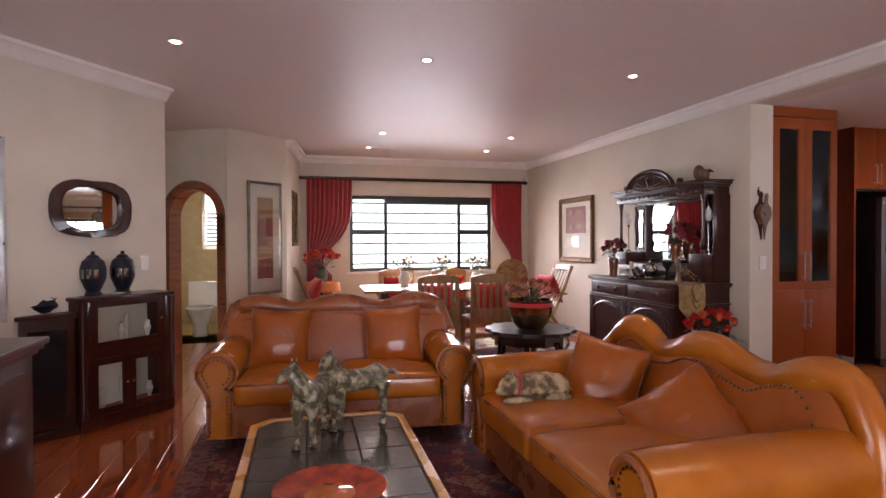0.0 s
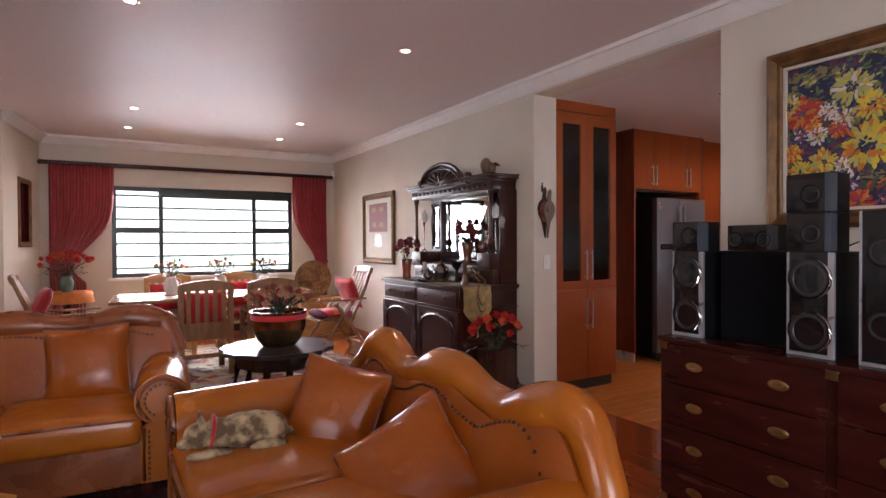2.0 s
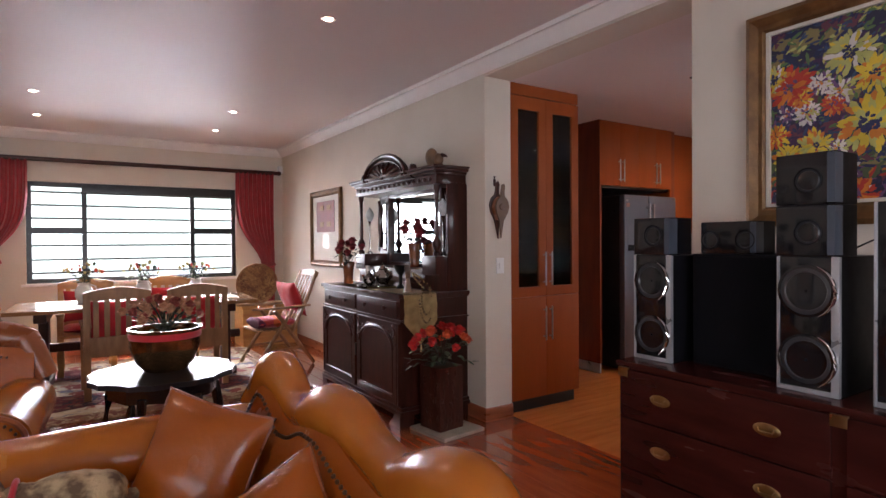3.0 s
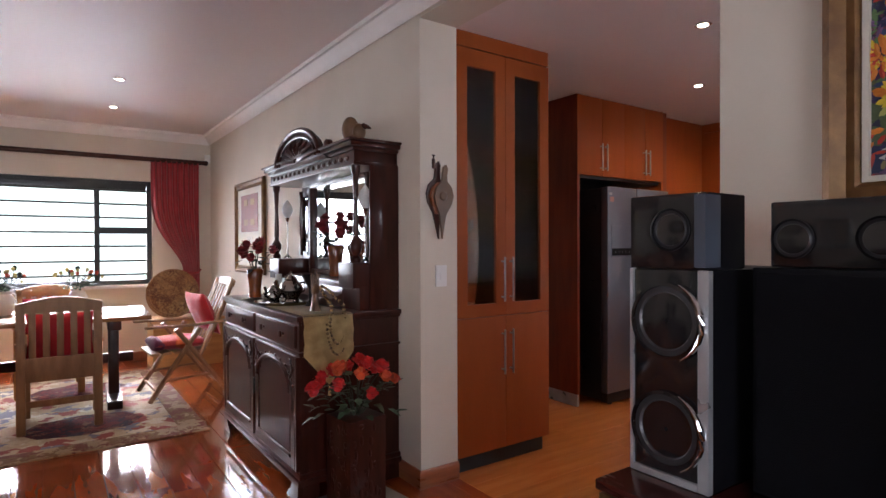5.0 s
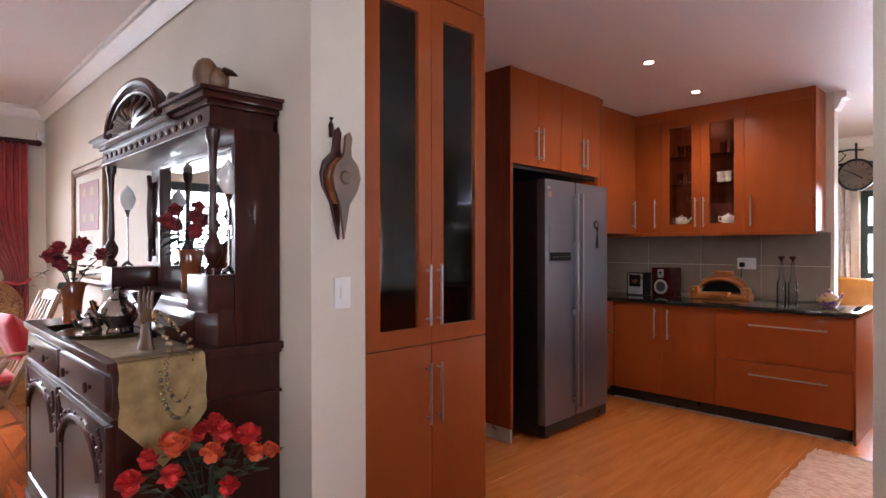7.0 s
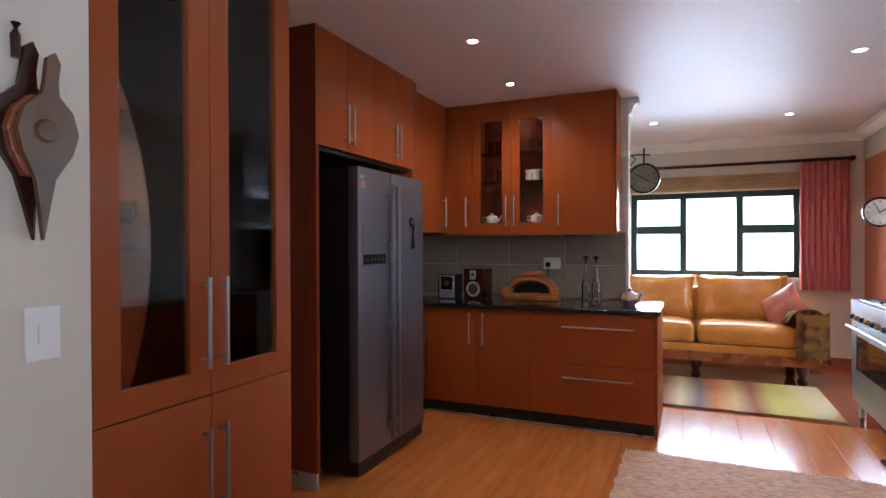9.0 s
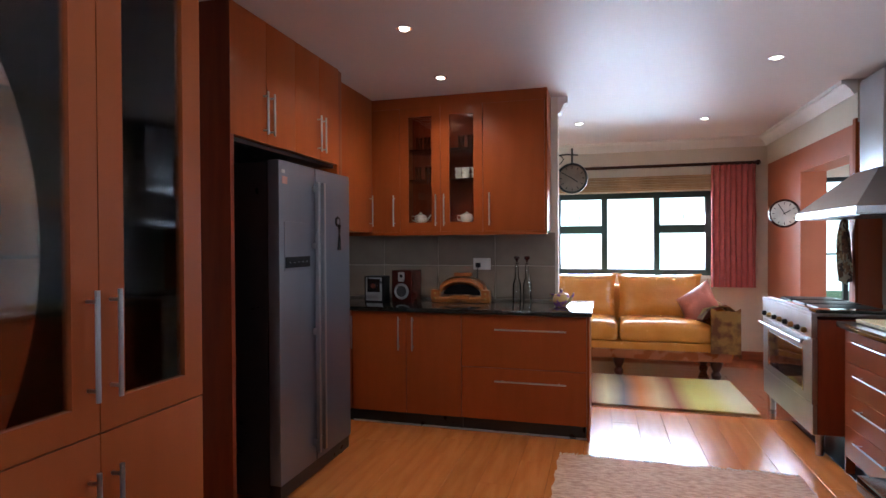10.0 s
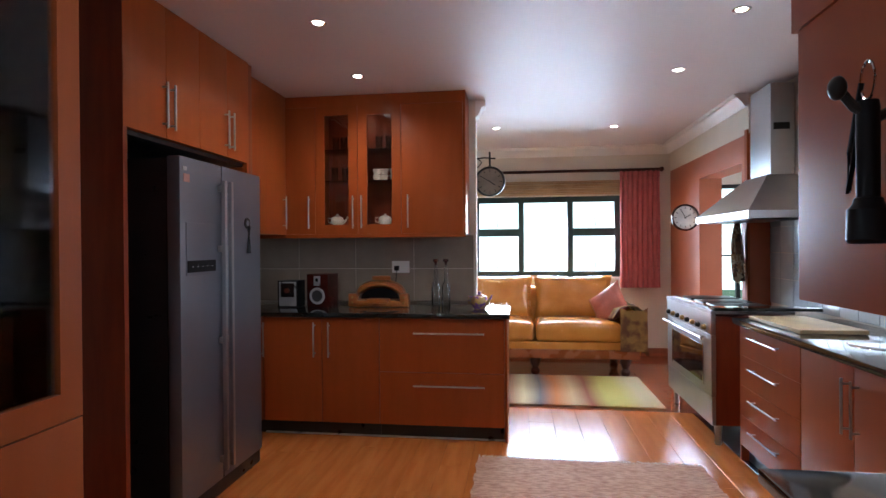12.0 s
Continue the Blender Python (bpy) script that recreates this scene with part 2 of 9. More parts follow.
M_REDCLOTH = mat("crimson_curtain", (0.36, 0.010, 0.018), 0.75, color2=(0.27, 0.006, 0.011), scale=12, bump=0.15, bump_scale=300, sheen=0.3)
M_PINKCLOTH = mat("pink_curtain", (0.52, 0.13, 0.13), 0.8, color2=(0.43, 0.10, 0.10), scale=12, bump=0.15, bump_scale=300, sheen=0.2)
M_SHEER = mat("pale_curtain", (0.68, 0.62, 0.60), 0.8, scale=12)
M_CUSHRED = mat("red_cushion_cloth", (0.50, 0.015, 0.020), 0.8, color2=(0.38, 0.010, 0.02), scale=9, bump=0.15, bump_scale=250, sheen=0.3)
M_CUSHORANGE = mat("orange_cushion_stripe", (0.65, 0.12, 0.02), 0.8, scale=9)
M_CUSHPLUM = mat("plum_cushion_stripe", (0.19, 0.03, 0.08), 0.8, scale=9)
M_RUGRED = pattern_mat("persian_red_pile", [(0.15, 0.012, 0.016), (0.055, 0.007, 0.014), (0.17, 0.02, 0.022), (0.24, 0.11, 0.07), (0.12, 0.01, 0.016), (0.03, 0.012, 0.03)], 16, 0.95)
M_RUGDARK = mat("rug_border", (0.07, 0.009, 0.014), 0.95, color2=(0.14, 0.05, 0.035), scale=24, bump=0.4, bump_scale=240, contrast=(0.45, 0.55))
M_RUGKELIM = pattern_mat("kelim_cream_pile", [(0.62, 0.52, 0.38), (0.48, 0.37, 0.24), (0.32, 0.08, 0.065), (0.68, 0.60, 0.46), (0.20, 0.19, 0.24), (0.56, 0.44, 0.29)], 9, 0.95)
M_RUGKELIMB = pattern_mat("kelim_border", [(0.24, 0.14, 0.07), (0.42, 0.32, 0.2), (0.20, 0.07, 0.05)], 14, 0.95)
M_RAG = mat("woven_rag", (0.60, 0.40, 0.29), 0.95, color2=(0.38, 0.21, 0.15), scale=26, stretch=(4, 0.8, 1), bump=0.8, bump_scale=60, contrast=(0.35, 0.6), detail=6)
M_FRINGE = mat("cotton_fringe", (0.62, 0.52, 0.40), 0.95, scale=40)
M_STRIPES = pattern_mat("striped_wool", [(0.30, 0.27, 0.07), (0.36, 0.30, 0.09), (0.45, 0.38, 0.22), (0.27, 0.06, 0.02), (0.42, 0.15, 0.04), (0.5, 0.42, 0.27), (0.16, 0.13, 0.10), (0.40, 0.28, 0.08)], 1.0, 0.95, "bands", stretch=(1.4, 1, 1))
M_SLATETOP = mat("slate_inlay", (0.065, 0.066, 0.060), 0.16, color2=(0.028, 0.022, 0.018), scale=5, bump=0.15, bump_scale=25, random_tone=0.3, coat=0.3)
M_TABLEEDGE = mat("honey_table_rim", (0.58, 0.29, 0.045), 0.28, color2=(0.44, 0.19, 0.03), scale=4, coat=0.3)
M_PLATE = mat("red_glazed_plate", (0.48, 0.055, 0.018), 0.12, color2=(0.22, 0.03, 0.015), scale=14, detail=8, coat=0.5, contrast=(0.40, 0.60))
M_HORSE = mat("weathered_bronze_and_lime", (0.33, 0.30, 0.20), 0.35, color2=(0.055, 0.044, 0.022), scale=24, bump=0.5, bump_scale=40, contrast=(0.46, 0.64), detail=6)
M_PLUSH = mat("fawn_plush", (0.50, 0.38, 0.22), 0.9, color2=(0.13, 0.08, 0.045), scale=15, bump=0.7, bump_scale=120, contrast=(0.40, 0.58))
M_CLAY = mat("glazed_terracotta", (0.30, 0.075, 0.022), 0.15, color2=(0.17, 0.04, 0.013), scale=8, coat=0.4)
M_IRON = mat("black_iron", (0.02, 0.02, 0.02), 0.4, 0.6)
M_PEWTER = mat("polished_pewter", (0.42, 0.40, 0.37), 0.16, 1.0)
M_COPPER = mat("dark_copper_pot", (0.42, 0.24, 0.11), 0.16, 0.9, color2=(0.08, 0.04, 0.02), scale=8)
M_FROST = mat("frosted_glass", (0.80, 0.81, 0.79), 0.3, spec=0.6)
M_PORCELAIN = mat("white_porcelain", (0.78, 0.77, 0.72), 0.12, color2=(0.74, 0.73, 0.68), coat=0.3)
M_LEAF = mat("leaf_green", (0.060, 0.105, 0.035), 0.5, color2=(0.03, 0.06, 0.02), scale=20)
M_LEAFGREY = mat("grey_green_leaf", (0.085, 0.125, 0.075), 0.6, color2=(0.04, 0.07, 0.035), scale=20)
M_LEAFDARK = mat("dark_leaf", (0.020, 0.032, 0.016), 0.5, scale=20)
M_PETALRED = mat("scarlet_petal", (0.62, 0.022, 0.018), 0.6, color2=(0.40, 0.008, 0.012), scale=25)
M_PETALORANGE = mat("coral_petal", (0.72, 0.14, 0.04), 0.6, color2=(0.55, 0.06, 0.02), scale=25)
M_PETALDARK = mat("deep_red_rose", (0.26, 0.012, 0.018), 0.6, color2=(0.14, 0.006, 0.010), scale=25)
M_PETALPEACH = mat("dried_peach_flower", (0.48, 0.24, 0.13), 0.7, color2=(0.30, 0.12, 0.06), scale=25)
M_PETALDUSK = mat("dusky_red_flower", (0.30, 0.06, 0.04), 0.7, color2=(0.18, 0.03, 0.02), scale=25)
M_PETALWHITE = mat("yellow_white_flower", (0.65, 0.52, 0.18), 0.7, scale=25)
M_GOLDCLOTH = mat("gold_damask", (0.62, 0.45, 0.20), 0.38, color2=(0.40, 0.27, 0.10), scale=16, bump=0.2, bump_scale=60, sheen=0.3)
M_WICKER = pattern_mat("woven_grass", [(0.42, 0.22, 0.08), (0.22, 0.09, 0.035), (0.5, 0.3, 0.13), (0.16, 0.06, 0.03)], 30, 0.7)
M_STONE = mat("stone_slab", (0.30, 0.27, 0.22), 0.5, scale=7)
M_BELLOWS = mat("aged_bellows_wood", (0.16, 0.085, 0.042), 0.4, color2=(0.09, 0.045, 0.022), scale=9)
M_TILE = mat("grey_white_glazed_tile", (0.52, 0.55, 0.57), 0.15, color2=(0.48, 0.51, 0.53), random_tone=0.03)
M_SPLASH = mat("taupe_splashback_tile", (0.26, 0.215, 0.17), 0.4, color2=(0.235, 0.19, 0.15), random_tone=0.03)
M_BATHTILE = mat("cream_bath_tile", (0.60, 0.48, 0.26), 0.25, color2=(0.55, 0.43, 0.22))
M_BAMBOO = mat("bamboo_blind_slat", (0.42, 0.27, 0.13), 0.5, color2=(0.30, 0.18, 0.08), scale=4, stretch=(1, 1, 1), random_tone=0.1)
M_GOLDTHROW = mat("gold_throw", (0.36, 0.20, 0.05), 0.7, color2=(0.16, 0.06, 0.02), scale=9, bump=0.4, bump_scale=60, contrast=(0.42, 0.58))
M_BREADOVEN = mat("honey_ceramic", (0.36, 0.125, 0.026), 0.3, color2=(0.24, 0.07, 0.015), scale=9, coat=0.2)
M_GLASSWARE = glass_mat("clear_glassware", (0.9, 0.92, 0.92))
M_DIAL = mat("clock_face", (0.27, 0.22, 0.17), 0.5)
M_DIALPALE = mat("pale_clock_face", (0.74, 0.73, 0.68), 0.5)
M_BOARD = mat("chopping_board", (0.60, 0.48, 0.28), 0.4)
M_LAMP = glow("downlight_glow", (1.0, 0.86, 0.66), 34)
M_OUTSIDE = glow("hazy_daylight", (0.80, 1.0, 0.95), 1.7)
M_TOWEL = pattern_mat("printed_towel", [(0.45, 0.40, 0.30), (0.20, 0.10, 0.06), (0.35, 0.22, 0.12), (0.1, 0.06, 0.05)], 14, 0.9)
M_PURPLE = mat("violet_glaze", (0.20, 0.09, 0.28), 0.2, color2=(0.45, 0.3, 0.12), scale=30, contrast=(0.5, 0.55))

# ---- building helpers ----
def thing(name, loc=(0, 0, 0), rz=0.0, label="", category="", group="", kind=""):
    ob = new(name)
    ob.matrix_world = pose(*loc, 0, 0, rz)
    return tagged(ob, label, category, group, kind)


def part(name, bm, material, parent=None, label="", smooth=True, bevel=0.0, recalc=True, kind=""):
    if bevel:
        edges = [e for e in bm.edges if len(e.link_faces) == 2 and e.calc_face_angle(0) > 0.6]
        bmesh.ops.bevel(bm, geom=edges, offset=bevel, segments=2, affect="EDGES", profile=0.7, clamp_overlap=True)
    if recalc:
        bmesh.ops.recalc_face_normals(bm, faces=bm.faces)
    me = bpy.data.meshes.new(name)
    bm.to_mesh(me)
    bm.free()
    me.materials.append(material)
    if smooth:
        me.shade_smooth()
        me.set_sharp_from_angle(angle=radians(38))
    ob = new(name, me)
    if parent is not None:
        ob.parent = parent
    return tagged(ob, label, kind=kind)


def box(bm, x0, x1, y0, y1, z0, z1, m=None):
    made = bmesh.ops.create_cube(bm, size=1.0, matrix=Matrix.Translation(((x0 + x1) / 2, (y0 + y1) / 2, (z0 + z1) / 2)) @ Matrix.Diagonal((abs(x1 - x0), abs(y1 - y0), abs(z1 - z0), 1)))
    if m is not None:
        bmesh.ops.transform(bm, matrix=m, verts=made["verts"])
    return made["verts"]


def boxpart(name, dims, material, parent=None, label="", bevel=0.004, **kw):
    bm = bmesh.new()
    box(bm, *dims)
    kw.setdefault("smooth", bevel > 0)
    return part(name, bm, material, parent, label, bevel=bevel, **kw)


def lathe(bm, profile, seg=20, m=Matrix.Identity(4), flat=1.0):
    """Turned shape round z: profile is a list of (radius, height)."""
    rings = []
    for r, z in profile:
        rings.append([bm.verts.new(m @ Vector((r * math.cos(2 * math.pi * k / seg), flat * r * math.sin(2 * math.pi * k / seg), z))) for k in range(seg)])
    for a, b in zip(rings, rings[1:]):
        for k in range(seg):
            bm.faces.new((a[k], a[(k + 1) % seg], b[(k + 1) % seg], b[k]))
    bmesh.ops.remove_doubles(bm, verts=[v for ring in (rings[0], rings[-1]) for v in ring], dist=1e-6)


def lathepart(name, profile, material, parent=None, label="", seg=20, m=Matrix.Identity(4), flat=1.0, **kw):
    bm = bmesh.new()
    lathe(bm, profile, seg, m, flat)
    return part(name, bm, material, parent, label, **kw)


def tube(bm, pts, radius, seg=8, radii=None, squash=1.0):
    pts = [Vector(p) for p in pts]
    rings, up = [], Vector((0, 0, 1))
    for k, p in enumerate(pts):
        d = (pts[min(k + 1, len(pts) - 1)] - pts[max(k - 1, 0)]).normalized()
        side = d.cross(up)
        if side.length < 0.05:
            side = d.cross(Vector((1, 0, 0)))
        side.normalize()
        top = side.cross(d).normalized()
        r = radii[k] if radii else radius
        rings.append([bm.verts.new(p + side * (r * math.cos(2 * math.pi * j / seg)) + top * (r * squash * math.sin(2 * math.pi * j / seg))) for j in range(seg)])
    for a, b in zip(rings, rings[1:]):
        for j in range(seg):
            bm.faces.new((a[j], a[(j + 1) % seg], b[(j + 1) % seg], b[j]))
    bm.faces.new(rings[0])
    bm.faces.new(rings[-1])


def tubepart(name, pts, radius, material, parent=None, label="", seg=8, radii=None, squash=1.0, **kw):
    bm = bmesh.new()
    tube(bm, pts, radius, seg, radii, squash)
    return part(name, bm, material, parent, label, **kw)


def extrude_outline(bm, pts, z0, z1, m=Matrix.Identity(4)):
    """A flat outline (x, y) made into a slab between z0 and z1."""
    a = [bm.verts.new(m @ Vector((x, y, z0))) for x, y in pts]
    b = [bm.verts.new(m @ Vector((x, y, z1))) for x, y in pts]
    bm.faces.new(a)
    bm.faces.new(b)
    for k in range(len(pts)):
        j = (k + 1) % len(pts)
        bm.faces.new((a[k], a[j], b[j], b[k]))


def blob(bm, centre, size, m=Matrix.Identity(4), seg=10, rough=0.0):
    made = bmesh.ops.create_uvsphere(bm, u_segments=seg, v_segments=max(5, seg // 2 + 2), radius=1.0,
                                     matrix=m @ Matrix.Translation(centre) @ Matrix.Diagonal((*size, 1)))
    if rough:
        for v in made["verts"]:
            v.co += Vector([random.uniform(-rough, rough) for _ in range(3)])


def cushion(name, w, h, d, material, parent=None, label="", loc=(0, 0, 0), rot=(0, 0, 0), puff=2.6, n=14):
    """A stuffed pillow: w wide (x), h high (z), d thick (y), with pinched corners."""
    bm = bmesh.new()
    sides = []
    for s in (1, -1):
        grid = []
        for i in range(n + 1):
            row = []
            for j in range(n + 1):
                u, v = 2 * i / n - 1, 2 * j / n - 1
                prof = max(0.0, (1 - abs(u) ** puff) * (1 - abs(v) ** puff)) ** 0.5
                pinch = 1 - 0.07 * (1 - abs(v) ** 2) * abs(u) ** 3
                pinch2 = 1 - 0.07 * (1 - abs(u) ** 2) * abs(v) ** 3
                wob = 0.012 * noise.noise(Vector((u * 2.3 + loc[0] * 5, v * 2.3 + loc[1] * 3, s * 2 + loc[2])))
                row.append(bm.verts.new((u * w / 2 * pinch, s * (d / 2 * prof + wob * prof), v * h / 2 * pinch2)))
            grid.append(row)
        sides.append(grid)
    for s, grid in zip((1, -1), sides):
        for i in range(n):
            for j in range(n):
                q = (grid[i][j], grid[i + 1][j], grid[i + 1][j + 1], grid[i][j + 1])
                bm.faces.new(q if s < 0 else q[::-1])
    bmesh.ops.remove_doubles(bm, verts=bm.verts, dist=0.0004)
    bmesh.ops.transform(bm, matrix=pose(*loc, *rot), verts=bm.verts)
    return part(name, bm, material, parent, label)


def soft_box(name, dims, material, parent=None, label="", r=0.05, crown=0.03, n=9):
    """An upholstered block with rounded edges and a crowned top."""
    x0, x1, y0, y1, z0, z1 = dims
    bm = bmesh.new()
    box(bm, *dims)
    bmesh.ops.bevel(bm, geom=list(bm.edges), offset=min(r, 0.45 * min(x1 - x0, y1 - y0, z1 - z0)), segments=4, affect="EDGES", profile=0.6, clamp_overlap=True)
    bmesh.ops.subdivide_edges(bm, edges=[e for e in bm.edges if e.calc_length() > 0.2], cuts=n - 3, use_grid_fill=True)
    for v in bm.verts:
        u, w = (2 * (v.co.x - x0) / (x1 - x0) - 1), (2 * (v.co.y - y0) / (y1 - y0) - 1)
        k = max(0, (1 - u * u)) * max(0, (1 - w * w))
        if v.co.z > (z0 + z1) / 2:
            v.co.z += crown * k ** 0.5 + 0.006 * noise.noise(v.co * 6) * k ** 0.5
    return part(name, bm, material, parent, label)


def wall_run(name, a, b, z0, z1, thick, material, openings=(), label=""):
    """A wall from a to b (inner face on that line, thickness to the left of the way), with openings (from, to, sill, head) along it."""
    a, b = Vector((*a, 0)), Vector((*b, 0))
    length, ang = (b - a).length, math.degrees(math.atan2(b.y - a.y, b.x - a.x))
    m = pose(a.x, a.y, 0, 0, 0, ang)
    xs = sorted({0.0, length, *[o[0] for o in openings], *[o[1] for o in openings]})
    bm = bmesh.new()
    for u, v in zip(xs, xs[1:]):
        hole = [o for o in openings if o[0] <= u + 1e-6 and o[1] >= v - 1e-6]
        spans = [(z0, z1)] if not hole else [(z0, hole[0][2]), (hole[0][3], z1)]
        for p, q in spans:
            if q - p > 0.01:
                box(bm, u, v, 0, thick, p, q, m)
    bmesh.ops.remove_doubles(bm, verts=bm.verts, dist=1e-5)
    seen = {}
    bm.verts.index_update()
    for f in list(bm.faces):
        seen.setdefault(tuple(sorted(v.index for v in f.verts)), []).append(f)
    doubles = [f for fs in seen.values() if len(fs) > 1 for f in fs]
    bmesh.ops.delete(bm, geom=doubles, context="FACES_ONLY")
    ob = part(name, bm, material, None, label or "painted plaster wall", smooth=False)
    return tagged(ob, category="wall", kind="structure")


def strip(name, pts, profile, material, closed=False, label="", kind="structure", category="trim"):
    """A moulding: a profile of (out, height) swept along plan points; out points to the left of the way."""
    bm = bmesh.new()
    rings = []
    for k, p in enumerate(pts):
        prev_d = (Vector(pts[k]) - Vector(pts[k - 1])).normalized() if k else None
        next_d = (Vector(pts[k + 1]) - Vector(pts[k])).normalized() if k + 1 < len(pts) else None
        d1, d2 = prev_d or next_d, next_d or prev_d
        n1, n2 = Vector((-d1.y, d1.x)), Vector((-d2.y, d2.x))
        mid = (n1 + n2).normalized()
        mid = mid / max(0.3, mid.dot(n1))
        rings.append([bm.verts.new((p[0] + mid.x * o, p[1] + mid.y * o, z)) for o, z in profile])
    for r1, r2 in zip(rings, rings[1:]):
        for j in range(len(profile)):
            i = (j + 1) % len(profile)
            bm.faces.new((r1[j], r1[i], r2[i], r2[j]))
    bm.faces.new(rings[0])
    bm.faces.new(rings[-1])
    ob = part(name, bm, material, None, label)
    return tagged(ob, category=category, kind=kind)


def flat_plate(name, size, thick, material, parent, centre, rz=0, tilt=0, label=""):
    """An upright slab facing -y before its turn."""
    bm = bmesh.new()
    box(bm, -size[0] / 2, size[0] / 2, -thick / 2, thick / 2, -size[1] / 2, size[1] / 2)
    bmesh.ops.transform(bm, matrix=pose(*centre, tilt, 0, rz), verts=bm.verts)
    return part(name, bm, material, parent, label, smooth=False)

# ---- structure ----
EAST, NORTH, LIV, KIT = 4.62, 9.71, 2.71, 2.59
DIAG = [(-2.3, 3.49), (-0.40, 6.12)]
PICWALL = [(-0.05, 7.70), (0.61, 8.33)]


def slab(name, dims, material, label, category):
    ob = boxpart(name, dims, material, None, label, bevel=0)
    return tagged(ob, category=category, kind="structure")


# inner face on the line, room to the right of the way
wall_run("wall_north", (0.80, NORTH), (4.87, NORTH), 0, 2.9, 0.24, M_WALL, [(0.77, 3.16, 0.89, 2.11)], "cream plaster wall with a wide barred window")
wall_run("wall_dining_side", (0.61, 8.33), (0.80, NORTH), 0, 2.9, 0.2, M_WALL)
wall_run("wall_picture", PICWALL[0], PICWALL[1], 0, 2.9, 0.2, M_WALL)
wall_run("wall_east", (EAST, NORTH), (EAST, 4.83), 0, 2.9, 0.25, M_WALL, label="cream plaster wall behind the carved sideboard")
wall_run("wall_east_near", (EAST, 3.145), (EAST, -2.6), 0, 2.9, 0.23, M_WALL, label="cream plaster wall behind the chest of drawers")
slab("beam", (EAST, 4.87, 3.145, 4.83, KIT, 2.9), M_WALL, "plastered lintel over the kitchen opening", "beam")
wall_run("wall_south", (4.62, -2.6), (-2.6, -2.6), 0, 2.9, 0.2, M_WALL, [(2.0, 4.8, 0.05, 2.1)])
wall_run("wall_west", (-2.6, -2.6), (-2.6, 3.49), 0, 2.9, 0.2, M_WALL, [(2.0, 4.5, 0.6, 2.1)])
wall_run("wall_diagonal_return", (-2.6, 3.49), DIAG[0], 0, 2.9, 0.2, M_WALL)
wall_run("wall_diagonal", DIAG[0], DIAG[1], 0, 2.9, 0.2, M_WALL, label="cream plaster wall with mirrors")
wall_run("wall_hall", (-2.3, 5.0), (-2.3, 9.2), 0, 2.9, 0.2, M_WALL)

# wall with the arched doorway, seen obliquely
ARCH_A = Vector((-1.55, 8.62, 0))
arch_dir = (Vector((PICWALL[0][0] - 0.02, PICWALL[0][1] + 0.02, 0)) - ARCH_A)
ARCH_LEN, ARCH_RZ = arch_dir.length, math.degrees(math.atan2(arch_dir.y, arch_dir.x))
M_ARCH = pose(ARCH_A.x, ARCH_A.y, 0, 0, 0, ARCH_RZ)
AC, AR, ASP = ARCH_LEN - 0.45, 0.37, 1.66


def arch_points(r, n=18):
    return [(AC + r * math.cos(math.pi * k / n), ASP + r * math.sin(math.pi * k / n)) for k in range(n + 1)]


def arch_wall():
    bm = bmesh.new()
    box(bm, 0, AC - AR, 0, 0.16, 0, 2.9)
    box(bm, AC + AR, ARCH_LEN, 0, 0.16, 0, 2.9)
    pts = arch_points(AR)
    for (xa, za), (xb, zb) in zip(pts, pts[1:]):
        v = [bm.verts.new((x, y, z)) for y in (0, 0.16) for x, z in ((xa, za), (xb, zb), (xb, 2.9), (xa, 2.9))]
        for q in ((0, 1, 2, 3), (4, 5, 6, 7), (0, 1, 5, 4), (2, 3, 7, 6)):
            bm.faces.new([v[k] for k in q])
    bmesh.ops.transform(bm, matrix=M_ARCH, verts=bm.verts)
    tagged(part("wall_arch", bm, M_WALL, None, "cream plaster wall pierced by an arched doorway", smooth=False), category="wall", kind="structure")
    for r0, r1, y0, y1, nm in ((AR - 0.012, AR + 0.075, -0.03, 0.0, "door_arch_architrave"), (AR - 0.03, AR, -0.02, 0.18, "door_arch_lining")):
        bm = bmesh.new()
        inner = [(AC + r0, 0), *arch_points(r0), (AC - r0, 0)]
        outer = [(AC + r1, 0), *arch_points(r1), (AC - r1, 0)]
        for (a, b), (c, d) in zip(zip(inner, outer), zip(inner[1:], outer[1:])):
            v = [bm.verts.new((x, y, z)) for y in (y0, y1) for x, z in (a, b, d, c)]
            for q in ((0, 1, 2, 3), (4, 5, 6, 7), (0, 1, 5, 4), (1, 2, 6, 5), (2, 3, 7, 6), (3, 0, 4, 7)):
                bm.faces.new([v[k] for k in q])
        bmesh.ops.remove_doubles(bm, verts=bm.verts, dist=1e-5)
        bmesh.ops.transform(bm, matrix=M_ARCH, verts=bm.verts)
        tagged(part(nm, bm, M_SKIRT, None, "red-brown varnished arched door surround"), category="door frame", kind="structure")


arch_wall()

# bathroom behind the arch
wall_run("wall_bath_north", (-2.3, 10.9), (0.5, 10.9), 0, 2.9, 0.2, M_BATHTILE, [(1.52, 2.12, 1.25, 2.2)], "cream tiled bathroom wall")
wall_run("wall_bath_west", (-2.3, 9.2), (-2.3, 10.9), 0, 2.9, 0.2, M_BATHTILE)
wall_run("wall_bath_east", (0.5, 10.9), (0.5, 8.7), 0, 2.9, 0.1, M_BATHTILE)

